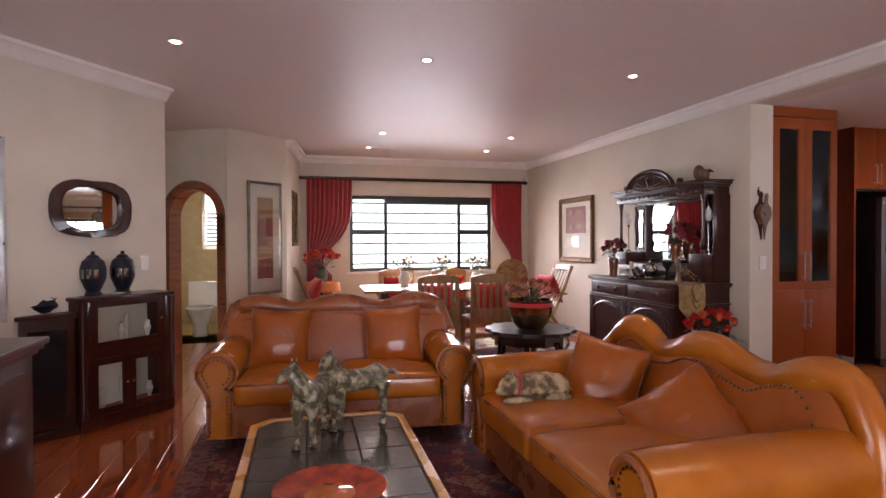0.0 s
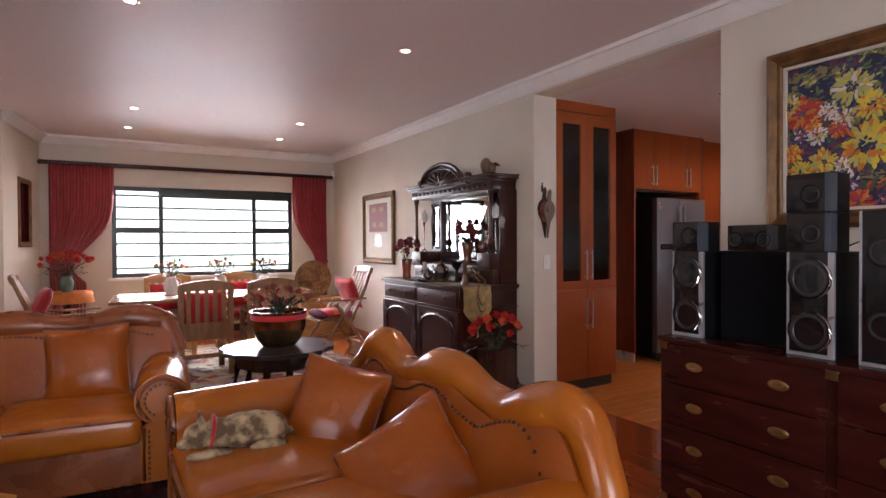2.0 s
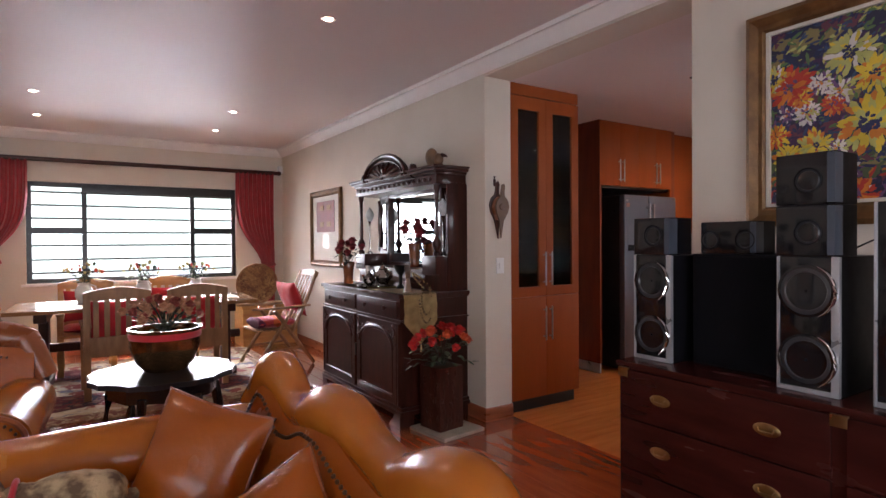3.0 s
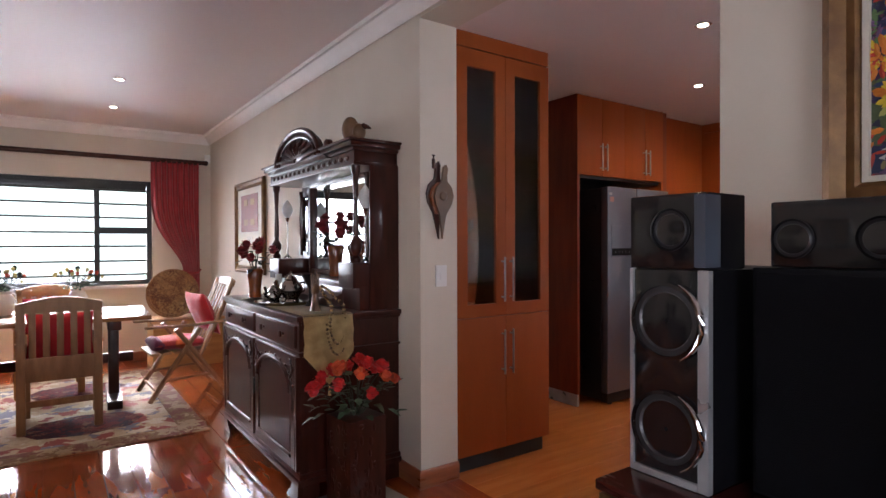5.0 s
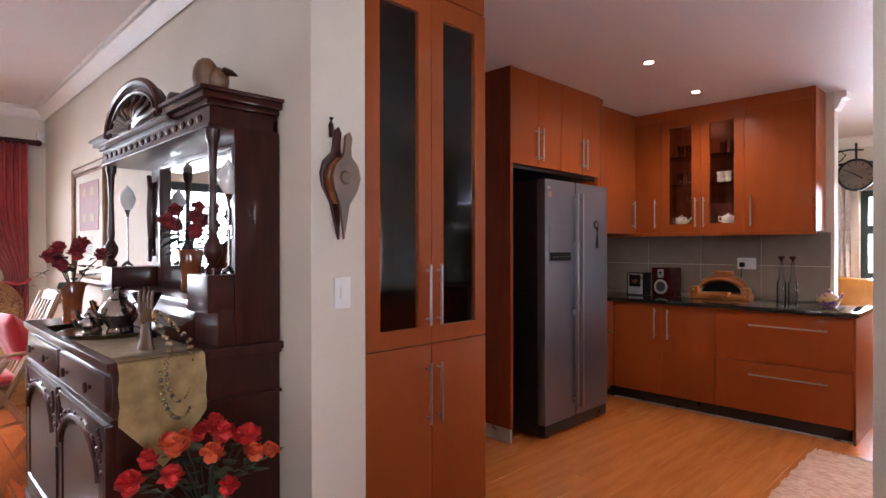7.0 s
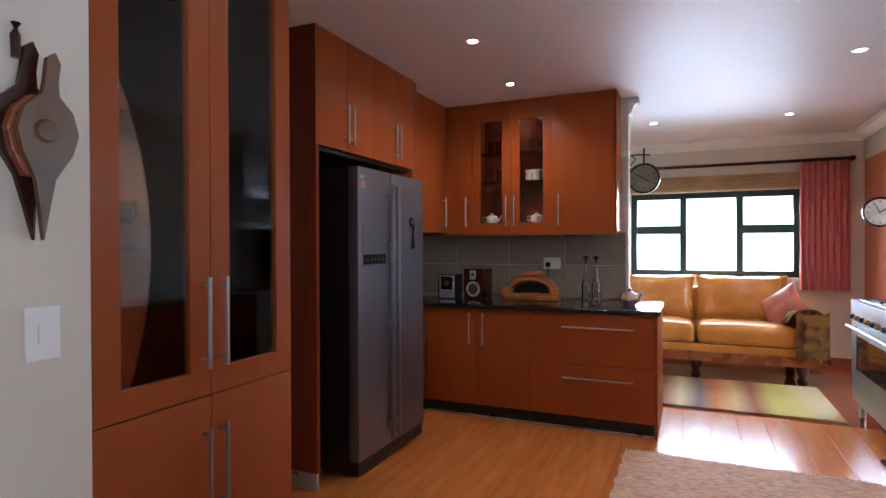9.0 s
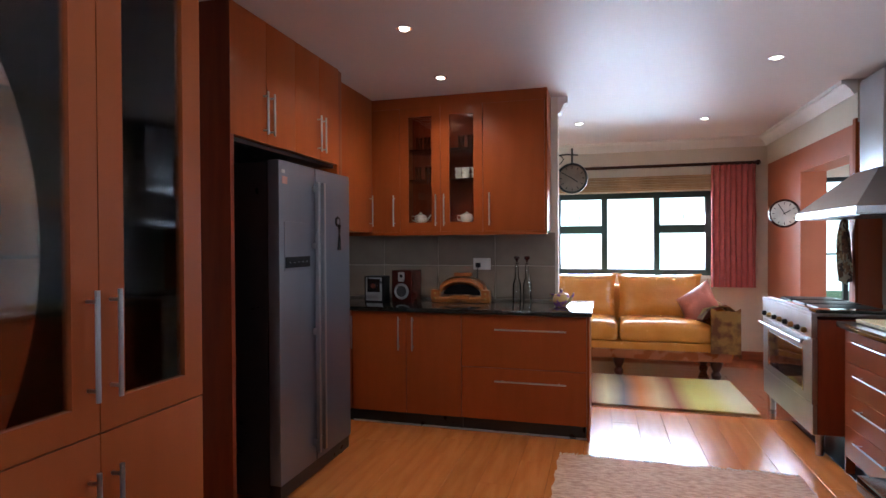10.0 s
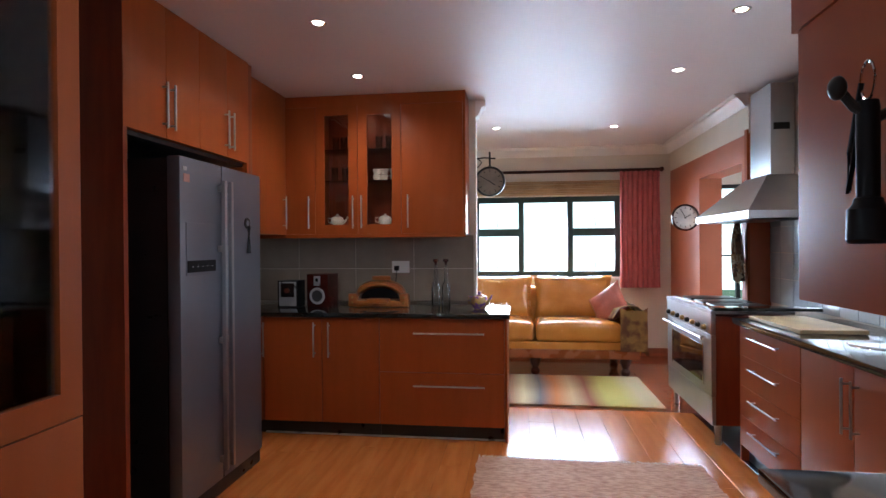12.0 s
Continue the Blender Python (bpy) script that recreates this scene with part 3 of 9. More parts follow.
# kitchen and family room
wall_run("wall_kitchen_north", (4.87, 6.05), (8.92, 6.05), 0, 2.9, 0.2, M_WALL)
wall_run("wall_kitchen_end", (8.90, 6.05), (8.90, 3.98), 0, 2.9, 0.14, M_WALL, label="wall end between kitchen and family room")
wall_run("wall_family_north", (9.04, 5.4), (11.4, 5.4), 0, 2.9, 0.2, M_WALL)
wall_run("wall_family_east", (11.4, 5.4), (11.4, 1.78), 0, 2.9, 0.24, M_WALL, [(1.20, 3.04, 0.975, 1.99)], "cream wall with a green-framed window")
wall_run("wall_family_south", (11.64, 1.78), (9.03, 1.78), 0, 2.27, 0.22, M_ORANGEWALL, [(1.34, 2.45, 0.0, 2.05)], "terracotta painted wall with a wide opening")
wall_run("wall_family_south_top", (11.64, 1.785), (9.03, 1.785), 2.27, 2.9, 0.21, M_WALL)
wall_run("wall_kitchen_south", (9.03, 1.62), (4.85, 1.62), 0, 2.9, 0.2, M_WALL, [(1.75, 3.30, 1.12, 2.05)], label="cream wall above the tiled splashback")
slab("opening_trim", (9.03, 9.08, 1.76, 1.80, 0, 2.30), M_ORANGEWOOD, "varnished timber edge of the opening", "trim")

# sunroom beyond the terracotta wall
wall_run("wall_sunroom_east", (12.4, 1.56), (12.4, -0.4), 0, 2.9, 0.2, M_WALL, [(0.2, 1.7, 0.5, 2.2)])
wall_run("wall_sunroom_south", (12.4, -0.4), (8.0, -0.4), 0, 2.9, 0.2, M_WALL, [(0.3, 3.9, 0.45, 2.15)])
wall_run("wall_sunroom_west", (8.0, -0.4), (8.0, 1.42), 0, 2.9, 0.2, M_WALL)
wall_run("wall_sunroom_north", (11.64, 1.56), (12.4, 1.56), 0, 2.9, 0.2, M_WALL)

# ceilings
slab("ceiling_living", (-2.8, EAST, -2.8, 9.95, LIV, LIV + 0.15), M_CEIL, "smooth warm white plaster ceiling with downlights", "ceiling")
slab("ceiling_kitchen", (4.87, 12.6, -0.6, 6.25, KIT, KIT + 0.15), M_CEIL, "smooth warm white kitchen ceiling", "ceiling")
slab("ceiling_bath", (-2.5, 0.79, 9.95, 11.1, LIV, LIV + 0.15), M_CEIL, "bathroom ceiling", "ceiling")
slab("ceiling_store", (4.87, 8.0, -2.8, -0.6, KIT, KIT + 0.15), M_CEIL, "ceiling behind the kitchen", "ceiling")

# floors: joint sheet under the planks
slab("floor", (-2.8, 12.6, -2.8, 11.1, -0.12, -0.008), M_GAP, "dark sub-floor showing in the plank joints", "floor")
ground = slab("ground", (-60, 60, -60, 60, -0.5, -0.3), mat("lawn", (0.07, 0.13, 0.04), 0.9, scale=3), "green lawn outside", "ground")

C = [(0, 0), (-0.012, 0), (-0.012, -0.09), (-0.03, -0.11), (-0.045, -0.10), (-0.06, -0.07), (-0.085, -0.045), (-0.10, -0.03), (-0.12, -0.03), (-0.12, 0)]


def cornice(name, pts, z):
    strip(name, pts, [(o + 0.012, z + h) for o, h in C], M_CORNICE, label="moulded plaster cornice", category="cornice")


# pts run with the room on the right of the way
cornice("cornice_east", [(0.80, NORTH), (EAST, NORTH), (EAST, -2.6), (-2.6, -2.6), (-2.6, 3.49), DIAG[0], DIAG[1]], LIV)
cornice("cornice_picture", [PICWALL[1], (0.80, NORTH)], LIV)
cornice("cornice_family", [(9.04, 3.98), (9.04, 5.4), (11.4, 5.4), (11.4, 1.785), (9.03, 1.785)], KIT)

SK = [(0, 0.0), (-0.018, 0.0), (-0.018, 0.085), (-0.008, 0.10), (0, 0.10)]
for nm, pts in (("baseboard_north", [(0.61, 8.33), (0.80, NORTH), (EAST, NORTH), (EAST, 4.83), (4.87, 4.83)]), ("baseboard_near", [(4.85, 3.145), (EAST, 3.145), (EAST, -2.6), (-2.6, -2.6), (-2.6, 3.49), DIAG[0], DIAG[1]]),
                ("baseboard_picture", [PICWALL[0], PICWALL[1]]), ("baseboard_family", [(9.04, 3.98), (9.04, 5.4), (11.4, 5.4), (11.4, 1.78)])):
    strip(nm, pts, SK, M_SKIRT, label="varnished red-brown skirting", category="baseboard")
sx, sy = (M_ARCH @ Vector((AC - AR - 0.08, 0, 0))).xy
strip("baseboard_arch", [(ARCH_A.x, ARCH_A.y), (sx, sy)], SK, M_SKIRT, label="varnished red-brown skirting", category="baseboard")

# kitchen column with its little capital
strip("column_capital", [(8.9, 3.98), (9.05, 3.98)], [(0, KIT - 0.001), (0.0, KIT - 0.14), (-0.02, KIT - 0.13), (-0.05, KIT - 0.06), (-0.08, KIT - 0.05), (-0.08, KIT - 0.001)], M_CORNICE, label="moulded capital on the wall end", category="cornice")


def window(name, m, w, h, bars, frame_mat, label, mull, transom=None, t=0.055, trans_cols=(0, 2)):
    """Window in the plane y=0 of m, spanning x 0..w and z 0..h. mull: fractions of the uprights; bars: burglar bar heights."""
    win = new(name)
    win.matrix_world = m
    tagged(win, label, "window", kind="structure")
    bm = bmesh.new()
    for d in ((0, w, -0.03, 0.03, 0, t), (0, w, -0.03, 0.03, h - t, h), (0, t, -0.03, 0.03, t, h - t), (w - t, w, -0.03, 0.03, t, h - t)):
        box(bm, *d)
    xs = [0, *[f * w for f in mull], w]
    for f in mull:
        box(bm, f * w - t / 2, f * w + t / 2, -0.028, 0.028, t, h - t)
    if transom:
        for k in trans_cols:
            box(bm, xs[k] + t * 0.5, xs[k + 1] - t * 0.5, -0.032, 0.032, transom * h - t * 0.7, transom * h + t * 0.7)
    part("window_frame", bm, frame_mat, win, smooth=False)
    for a, b in zip(xs, xs[1:]):
        bm = bmesh.new()
        box(bm, a + t * 0.4, b - t * 0.4, 0.002, 0.006, t * 0.8, h - t * 0.8)
        pane = part("pane", bm, M_GLASS, win, smooth=False)
        pane.visible_shadow = False
    for z in bars:
        bm = bmesh.new()
        box(bm, 0.01, w - 0.01, -0.065, -0.053, z * h - 0.011, z * h + 0.011)
        part("burglar_bar", bm, frame_mat, win, smooth=False)
    return win


W1 = window("window_1", pose(1.57, 9.80, 0.89), 2.39, 1.22, (0.1, 0.23, 0.37, 0.5, 0.64, 0.77, 0.90), M_BLACKFRAME, "dark-framed dining window with burglar bars", (0.245, 0.765), 0.52)
boxpart("blind_box", (0.56, 2.32, -0.11, -0.07, 1.105, 1.19), M_BLACKFRAME, W1, "rolled dark blind")
W2 = window("window_2", pose(11.52, 4.20, 0.975, 0, 0, -90), 1.84, 1.015, (), M_GREENFRAME, "green aluminium family room window, bright", (0.33, 0.665), 0.555, t=0.07)
for x in (0.30, 1.52):
    for z in (0.10, 0.60):
        tubepart("window_stay", [(x, -0.05, z * 1.05), (x + 0.01, -0.10, z * 1.05 + 0.02), (x, -0.06, z * 1.05 + 0.11)], 0.006, M_IRON, W2)
W3 = window("window_3", pose(8.3 + 3.8, -0.5, 0.45, 0, 0, 180), 3.6, 1.7, (0.42,), M_BLACKFRAME, "sunroom window", (0.33, 0.66))
W4 = window("window_4", pose(12.5, 1.36, 0.5, 0, 0, -90), 1.5, 1.7, (0.42,), M_BLACKFRAME, "sunroom side window", (0.5,))
# W5 and W6 are unseen, added as openings for the near room's fill light
W5 = window("window_5", pose(-2.70, -0.6, 0.6, 0, 0, 90), 2.5, 1.5, (0.2, 0.4, 0.6, 0.8), M_BLACKFRAME, "assumed barred living room window, out of view", (0.33, 0.66))
W6 = window("window_6", pose(2.62, -2.7, 0.05, 0, 0, 180), 2.8, 2.05, (0.25, 0.5, 0.75), M_BLACKFRAME, "assumed glazed patio door, out of view", (0.33, 0.66))
W8 = window("window_8", pose(7.28, 1.52, 1.12, 0, 0, 180), 1.55, 0.93, (), M_GREENFRAME, "green-framed window above the sink", (0.5,), 0.5, trans_cols=(0,))
W7 = window("window_7", pose(-0.78, 11.0, 1.25), 0.6, 0.95, (), M_SILL, "bathroom window with white louvred shutter", ())
for k in range(9):
    boxpart("louvre", (0.04, 0.56, -0.09, -0.055, 0.05 + k * 0.066, 0.085 + k * 0.066), M_SILL, W7)
for nm, d in (("window_sill_dining", (1.52, 4.01, NORTH - 0.035, NORTH + 0.06, 0.855, 0.885)), ("window_sill_family", (11.36, 11.46, 2.32, 4.24, 0.945, 0.972))):
    slab(nm, d, M_SILL, "white painted window sill", "sill")
for d in ((-30, 40, 24, 24.1, -0.3, 14), (26, 26.1, -30, 24, -0.3, 14), (-30, 40, -22, -21.9, -0.3, 14), (-22, -21.9, -22, 24, -0.3, 14)):
    tagged(boxpart("backdrop", d, M_OUTSIDE, None, "hazy bright garden distance", bevel=0), category="backdrop", kind="structure")

# ---- sofas ----
def roll_arm(parent, x_side, depth, height, sgn, material, label=""):
    """A scrolled arm along y, its outer side towards sgn*x; front at y=0 and the back at y=depth. Returns nothing."""
    bm = bmesh.new()
    r, w = 0.135, 0.20
    cz = height - r
    prof = [(0.085, 0.10), (0.085, cz - 0.14)]
    for k in range(17):
        a = math.radians(-60 + k * (285 / 16))
        prof.append((-0.0 + r * math.cos(a) - 0.02, cz + r * math.sin(a)))
    prof += [(-0.085, cz - 0.16), (-0.085, 0.10)]
    n = 8
    rings = []
    for i in range(n + 1):
        y = depth * i / n
        swell = 1 + 0.06 * math.sin(math.pi * i / n)
        rings.append([bm.verts.new((x_side - sgn * px * swell, y, pz + 0.012 * math.sin(math.pi * i / n))) for px, pz in prof])
    for a, b in zip(rings, rings[1:]):
        for j in range(len(prof)):
            i = (j + 1) % len(prof)
            bm.faces.new((a[j], a[i], b[i], b[j]))
    bm.faces.new(rings[0])
    bm.faces.new(rings[-1])
    part("arm", bm, material, parent, label)
    # raised piping scroll on the arm front, with studs
    bm = bmesh.new()
    pts = [(x_side - sgn * 0.07, -0.012, 0.12), (x_side - sgn * 0.07, -0.012, cz - 0.13)]
    for k in range(17):
        a = math.radians(-60 + k * (285 / 16))
        pts.append((x_side - sgn * ((r - 0.02) * math.cos(a) - 0.02), -0.014, cz + (r - 0.02) * math.sin(a)))
    pts += [(x_side + sgn * 0.07, -0.012, cz - 0.18), (x_side + sgn * 0.07, -0.012, 0.12)]
    tube(bm, pts, 0.013, 6)
    part("arm_piping", bm, M_LEATHERDK, parent)
    bm = bmesh.new()
    line = [Vector(p) for p in pts]
    for a, b in zip(line, line[1:]):
        steps = max(1, int((b - a).length / 0.026))
        for k in range(steps):
            p = a.lerp(b, k / steps)
            c = Vector((x_side + sgn * 0.02, -0.004, cz if p.z > cz - 0.14 else p.z))
            q = p.lerp(c, 0.27)
            blob(bm, (q.x, -0.006, q.z), (0.0075, 0.006, 0.0075), seg=6)
    part("stud_line", bm, M_STUD, parent, kind="stuff")
    bm = bmesh.new()
    lathe(bm, [(0.0, -0.012), (0.045, -0.010), (0.062, 0.0)], 16, pose(x_side + sgn * 0.02, -0.0, cz, 90, 0, 0))
    part("arm_scroll", bm, M_LEATHERCUSH, parent)


def camel_height(u, peaks):
    """Height of the sofa's wavy back rail at u in -1..1."""
    side, mid = peaks
    return side * math.exp(-((abs(u) - 0.70) / 0.23) ** 2) + mid * math.exp(-(u / 0.30) ** 2)


def camel_sofa(name, m, width, depth, label, peaks=(0.10, 0.06), back=0.80, cushions=(), rail_label="", lump=None):
    """A rolled-arm leather sofa facing -y, its base centred on the origin."""
    s = new(name)
    s.matrix_world = m
    tagged(s, label, "sofa", "leather sofas")
    hw, arm_h = width / 2, 0.66
    front = -depth / 2
    base = soft_box("base", (-hw + 0.12, hw - 0.12, front + 0.04, depth / 2 - 0.10, 0.09, 0.33), M_LEATHERDK, s, r=0.02, crown=0.0)
    inner = hw - 0.23
    for k in range(2):
        a, b = (-inner + k * inner, k * inner)
        soft_box("seat_cushion", (a + 0.004, b - 0.004, front + 0.0, depth / 2 - 0.30, 0.30, 0.465), M_LEATHER, s, "plump tan seat cushion", r=0.055, crown=0.035)
        tubepart("cushion_piping", [(a + 0.03, front + 0.004, 0.445), ((a + b) / 2, front - 0.006, 0.452), (b - 0.03, front + 0.004, 0.445)], 0.008, M_LEATHERDK, s, seg=6)
    for sgn in (-1, 1):
        arm = new("arm_block")
        arm.parent = s
        arm.location = (0, front + 0.03, 0)
        roll_arm(arm, sgn * (hw - 0.155), depth - 0.16, arm_h, sgn, M_LEATHER)
    # back panel under the wavy rail
    bm = bmesh.new()
    n = 36
    f, bk = [], []
    for k in range(n + 1):
        u = 2 * k / n - 1
        h = back - 0.03 + (lump(u) if lump else camel_height(u, peaks))
        x = u * (hw - 0.09)
        f.append([bm.verts.new((x, depth / 2 - 0.30, 0.30)), bm.verts.new((x, depth / 2 - 0.25, 0.55)), bm.verts.new((x, depth / 2 - 0.17, h))])
        bk.append([bm.verts.new((x, depth / 2 - 0.01, 0.10)), bm.verts.new((x, depth / 2 - 0.02, 0.55)), bm.verts.new((x, depth / 2 - 0.07, h))])
    for grid in (f, bk):
        for a, b in zip(grid, grid[1:]):
            for j in range(2):
                bm.faces.new((a[j], b[j], b[j + 1], a[j + 1]))
    for a, b, c, d in zip(f, f[1:], bk, bk[1:]):
        bm.faces.new((a[2], b[2], d[2], c[2]))
        bm.faces.new((a[0], b[0], d[0], c[0]))
    for k in (0, -1):
        bm.faces.new((f[k][0], f[k][1], f[k][2], bk[k][2], bk[k][1], bk[k][0]))
    part("backrest", bm, M_LEATHERCUSH, s)
    pts, radii = [], []
    for k in range(61):
        u = 2 * k / 60 - 1
        h = back + (lump(u) if lump else camel_height(u, peaks))
        drop = 0.0 if lump or abs(u) < 0.90 else (abs(u) - 0.90) * 1.9
        pts.append((u * (hw - 0.05), depth / 2 - 0.105 - 0.16 * max(0, abs(u) - 0.9), h - drop))
        radii.append(0.074 + 0.012 * math.cos(u * 9))
    if lump:
        for z in (0.50, 0.36, 0.24):
            pts.insert(0, (-(hw - 0.045), pts[0][1], z))
            pts.append((hw - 0.045, pts[-1][1], z))
            radii = [0.08] + radii + [0.08]
    tubepart("back_rail", pts, 0.08, M_LEATHERDK if not rail_label else M_LEATHER, s, rail_label or "padded serpentine top rail", seg=12, radii=radii)
    part_pts = [(u * (hw - 0.2), depth / 2 - 0.215, back - 0.055 + (lump(u) if lump else camel_height(u, peaks))) for u in [x / 30 - 1 for x in range(61)]]
    bm = bmesh.new()
    for p in part_pts:
        blob(bm, p, (0.007, 0.007, 0.007), seg=6)
    part("stud_line", bm, M_STUD, s, kind="stuff")
    for x in (-1, 1):
        for y in (front + 0.12, depth / 2 - 0.14):
            lathepart("foot", [(0.028, 0), (0.04, 0.03), (0.045, 0.06), (0.035, 0.10)], M_DARKWOOD, s, m=pose(x * (hw - 0.2), y, 0))
    return s


RAIL = [(-1.0, 0.64), (-0.96, 0.68), (-0.88, 0.72), (-0.71, 0.825), (-0.62, 0.84), (-0.51, 0.815), (-0.37, 0.745), (-0.20, 0.765), (-0.03, 0.82), (0.14, 0.825), (0.34, 0.775), (0.52, 0.75), (0.68, 0.805), (0.81, 0.835), (0.90, 0.81), (0.96, 0.74), (1.0, 0.62)]


def rail_height(u):
    """Height of the second sofa's rail over its base line, smoothed between the listed heights."""
    def at(v):
        v = max(-1.0, min(1.0, v))
        for (a, za), (b, zb) in zip(RAIL, RAIL[1:]):
            if v <= b:
                return za + (zb - za) * (v - a) / (b - a)
        return RAIL[-1][1]
    return sum(at(u + d) for d in (-0.04, -0.02, 0.0, 0.02, 0.04)) / 5 - 0.80


SOFA_A = camel_sofa("sofa", pose(1.01, 4.93, 0, 0, 0, -5), 1.84, 0.92, "tan leather two-seat sofa with scrolled studded arms by the coffee table", back=0.82, peaks=(0.06, 0.05))
SOFA_B = camel_sofa("sofa", pose(2.285, 3.16, 0, 0, 0, -90), 1.90, 1.10, "tan leather two-seat sofa with a wavy padded back on the rug", back=0.80, rail_label="thick wavy padded tan leather top rail", lump=rail_height)

# ---- living room ----
def leather_pillow(m, size, label):
    c = cushion("throw_pillow", size, size, 0.17, M_LEATHERCUSH, None, label)
    c.matrix_world = m
    tagged(c, category="cushion", group="leather pillows")
    bm = bmesh.new()
    k = size / 2
    ring = [(x * k * (1 - 0.07 * (1 - z * z)), 0, z * k * (1 - 0.07 * (1 - x * x))) for x, z in
            [(-1 + i / 6, -1) for i in range(12)] + [(1, -1 + i / 6) for i in range(12)] + [(1 - i / 6, 1) for i in range(12)] + [(-1, 1 - i / 6) for i in range(13)]]
    tube(bm, ring, 0.006, 5)
    part("piping", bm, M_LEATHERDK, c)
    return c


ma = SOFA_A.matrix_world
leather_pillow(ma @ pose(-0.43, 0.04, 0.66, -14, 3, 4), 0.43, "square tan leather pillow leaning on the sofa back")
leather_pillow(ma @ pose(0.40, 0.04, 0.66, -14, -3, -4), 0.43, "square tan leather pillow leaning on the sofa back")
mb = SOFA_B.matrix_world
leather_pillow(mb @ pose(-0.42, 0.11, 0.585, -22, 12, 44), 0.43, "square russet leather pillow tipped against the arm")
leather_pillow(mb @ pose(0.22, 0.15, 0.52, -50, 34, 2), 0.46, "square russet leather pillow propped on its corner")

rug = thing("persian_rug", (0, 0, 0), 0, "deep red Persian rug with dark border under the coffee table", "rug")
boxpart("woven_field", (0.17, 2.35, 1.2, 5.10, 0.002, 0.012), M_RUGRED, rug, bevel=0.003)
for d in ((0.03, 2.49, 5.10, 5.27), (0.03, 0.17, 1.2, 5.10), (2.35, 2.49, 1.2, 5.10), (0.03, 2.49, 1.03, 1.2)):
    boxpart("border", (*d, 0.002, 0.013), M_RUGDARK, rug, bevel=0.003)
for x, w in ((0.27, 0.03), (0.35, 0.012), (2.15, 0.03)):
    boxpart("border_line", (x, x + w, 1.3, 4.85, 0.009, 0.0135), M_RUGDARK, rug, bevel=0.0)


def coffee_table():
    t = thing("coffee_table", (0.83, 3.06, 0), -1.5, "honey-rimmed coffee table inlaid with slate tiles, on the red rug", "table")
    hw, hl, c = 0.385, 0.66, 0.09
    outer = [(-hw + c, -hl), (hw - c, -hl), (hw, -hl + c), (hw, hl - c), (hw - c, hl), (-hw + c, hl), (-hw, hl - c), (-hw, -hl + c)]
    bm = bmesh.new()
    inn = [(x * 0.90, y * 0.943) for x, y in outer]
    for z0, z1 in ((0.385, 0.46),):
        for k in range(8):
            j = (k + 1) % 8
            v = [bm.verts.new((*p, z)) for z in (z0, z1) for p in (outer[k], outer[j], inn[j], inn[k])]
            for q in ((0, 1, 2, 3), (4, 5, 6, 7), (0, 1, 5, 4), (2, 3, 7, 6)):
                bm.faces.new([v[i] for i in q])
    bmesh.ops.remove_doubles(bm, verts=bm.verts, dist=1e-5)
    part("rim", bm, M_TABLEEDGE, t, "worn honey-coloured wooden rim", bevel=0.006)
    bm = bmesh.new()
    extrude_outline(bm, inn, 0.39, 0.447)
    part("bed", bm, M_GAP, t, smooth=False)
    nx, ny = 3, 5
    for i in range(nx):
        for j in range(ny):
            x0, x1 = -0.34 + i * 0.68 / nx, -0.34 + (i + 1) * 0.68 / nx
            y0, y1 = -0.615 + j * 1.23 / ny, -0.615 + (j + 1) * 1.23 / ny
            cut = 0.05
            pts = [(x0 + 0.004, y0 + 0.004), (x1 - 0.004, y0 + 0.004), (x1 - 0.004, y1 - 0.004), (x0 + 0.004, y1 - 0.004)]
            if i in (0, nx - 1) and j in (0, ny - 1):
                k = {(0, 0): 0, (nx - 1, 0): 1, (nx - 1, ny - 1): 2, (0, ny - 1): 3}[(i, j)]
                a, b, d = pts[k - 1], pts[k], pts[(k + 1) % 4]
                pts[k:k + 1] = [tuple(Vector(b).lerp(Vector(a), 0.3)), tuple(Vector(b).lerp(Vector(d), 0.3))]
            bm = bmesh.new()
            extrude_outline(bm, pts, 0.446, 0.4565 + random.uniform(-0.001, 0.001))
            part("slate_tile", bm, M_SLATETOP, t, bevel=0.003)
    for x in (-1, 1):
        for y in (-1, 1):
            boxpart("leg", (x * 0.28 - 0.04, x * 0.28 + 0.04, y * 0.52 - 0.04, y * 0.52 + 0.04, 0.013, 0.39), M_TABLEEDGE, t, bevel=0.008)
    boxpart("apron", (-0.33, 0.33, -0.58, 0.58, 0.33, 0.39), M_TABLEEDGE, t)


coffee_table()

plate = thing("plate", (0.79, 2.75, 0.4575), 0, "round red glazed plate on the coffee table", "plate")
lathepart("dish", [(0.0, 0.010), (0.10, 0.010), (0.15, 0.022), (0.195, 0.036), (0.203, 0.036), (0.16, 0.012), (0.10, 0.0), (0.0, 0.0)], M_PLATE, plate, seg=40)
lathepart("centre_disc", [(0.0, 0.0125), (0.085, 0.0125), (0.09, 0.0105)], mat("plate_centre", (0.62, 0.16, 0.03), 0.1, coat=0.5, scale=30), plate, "orange centre")


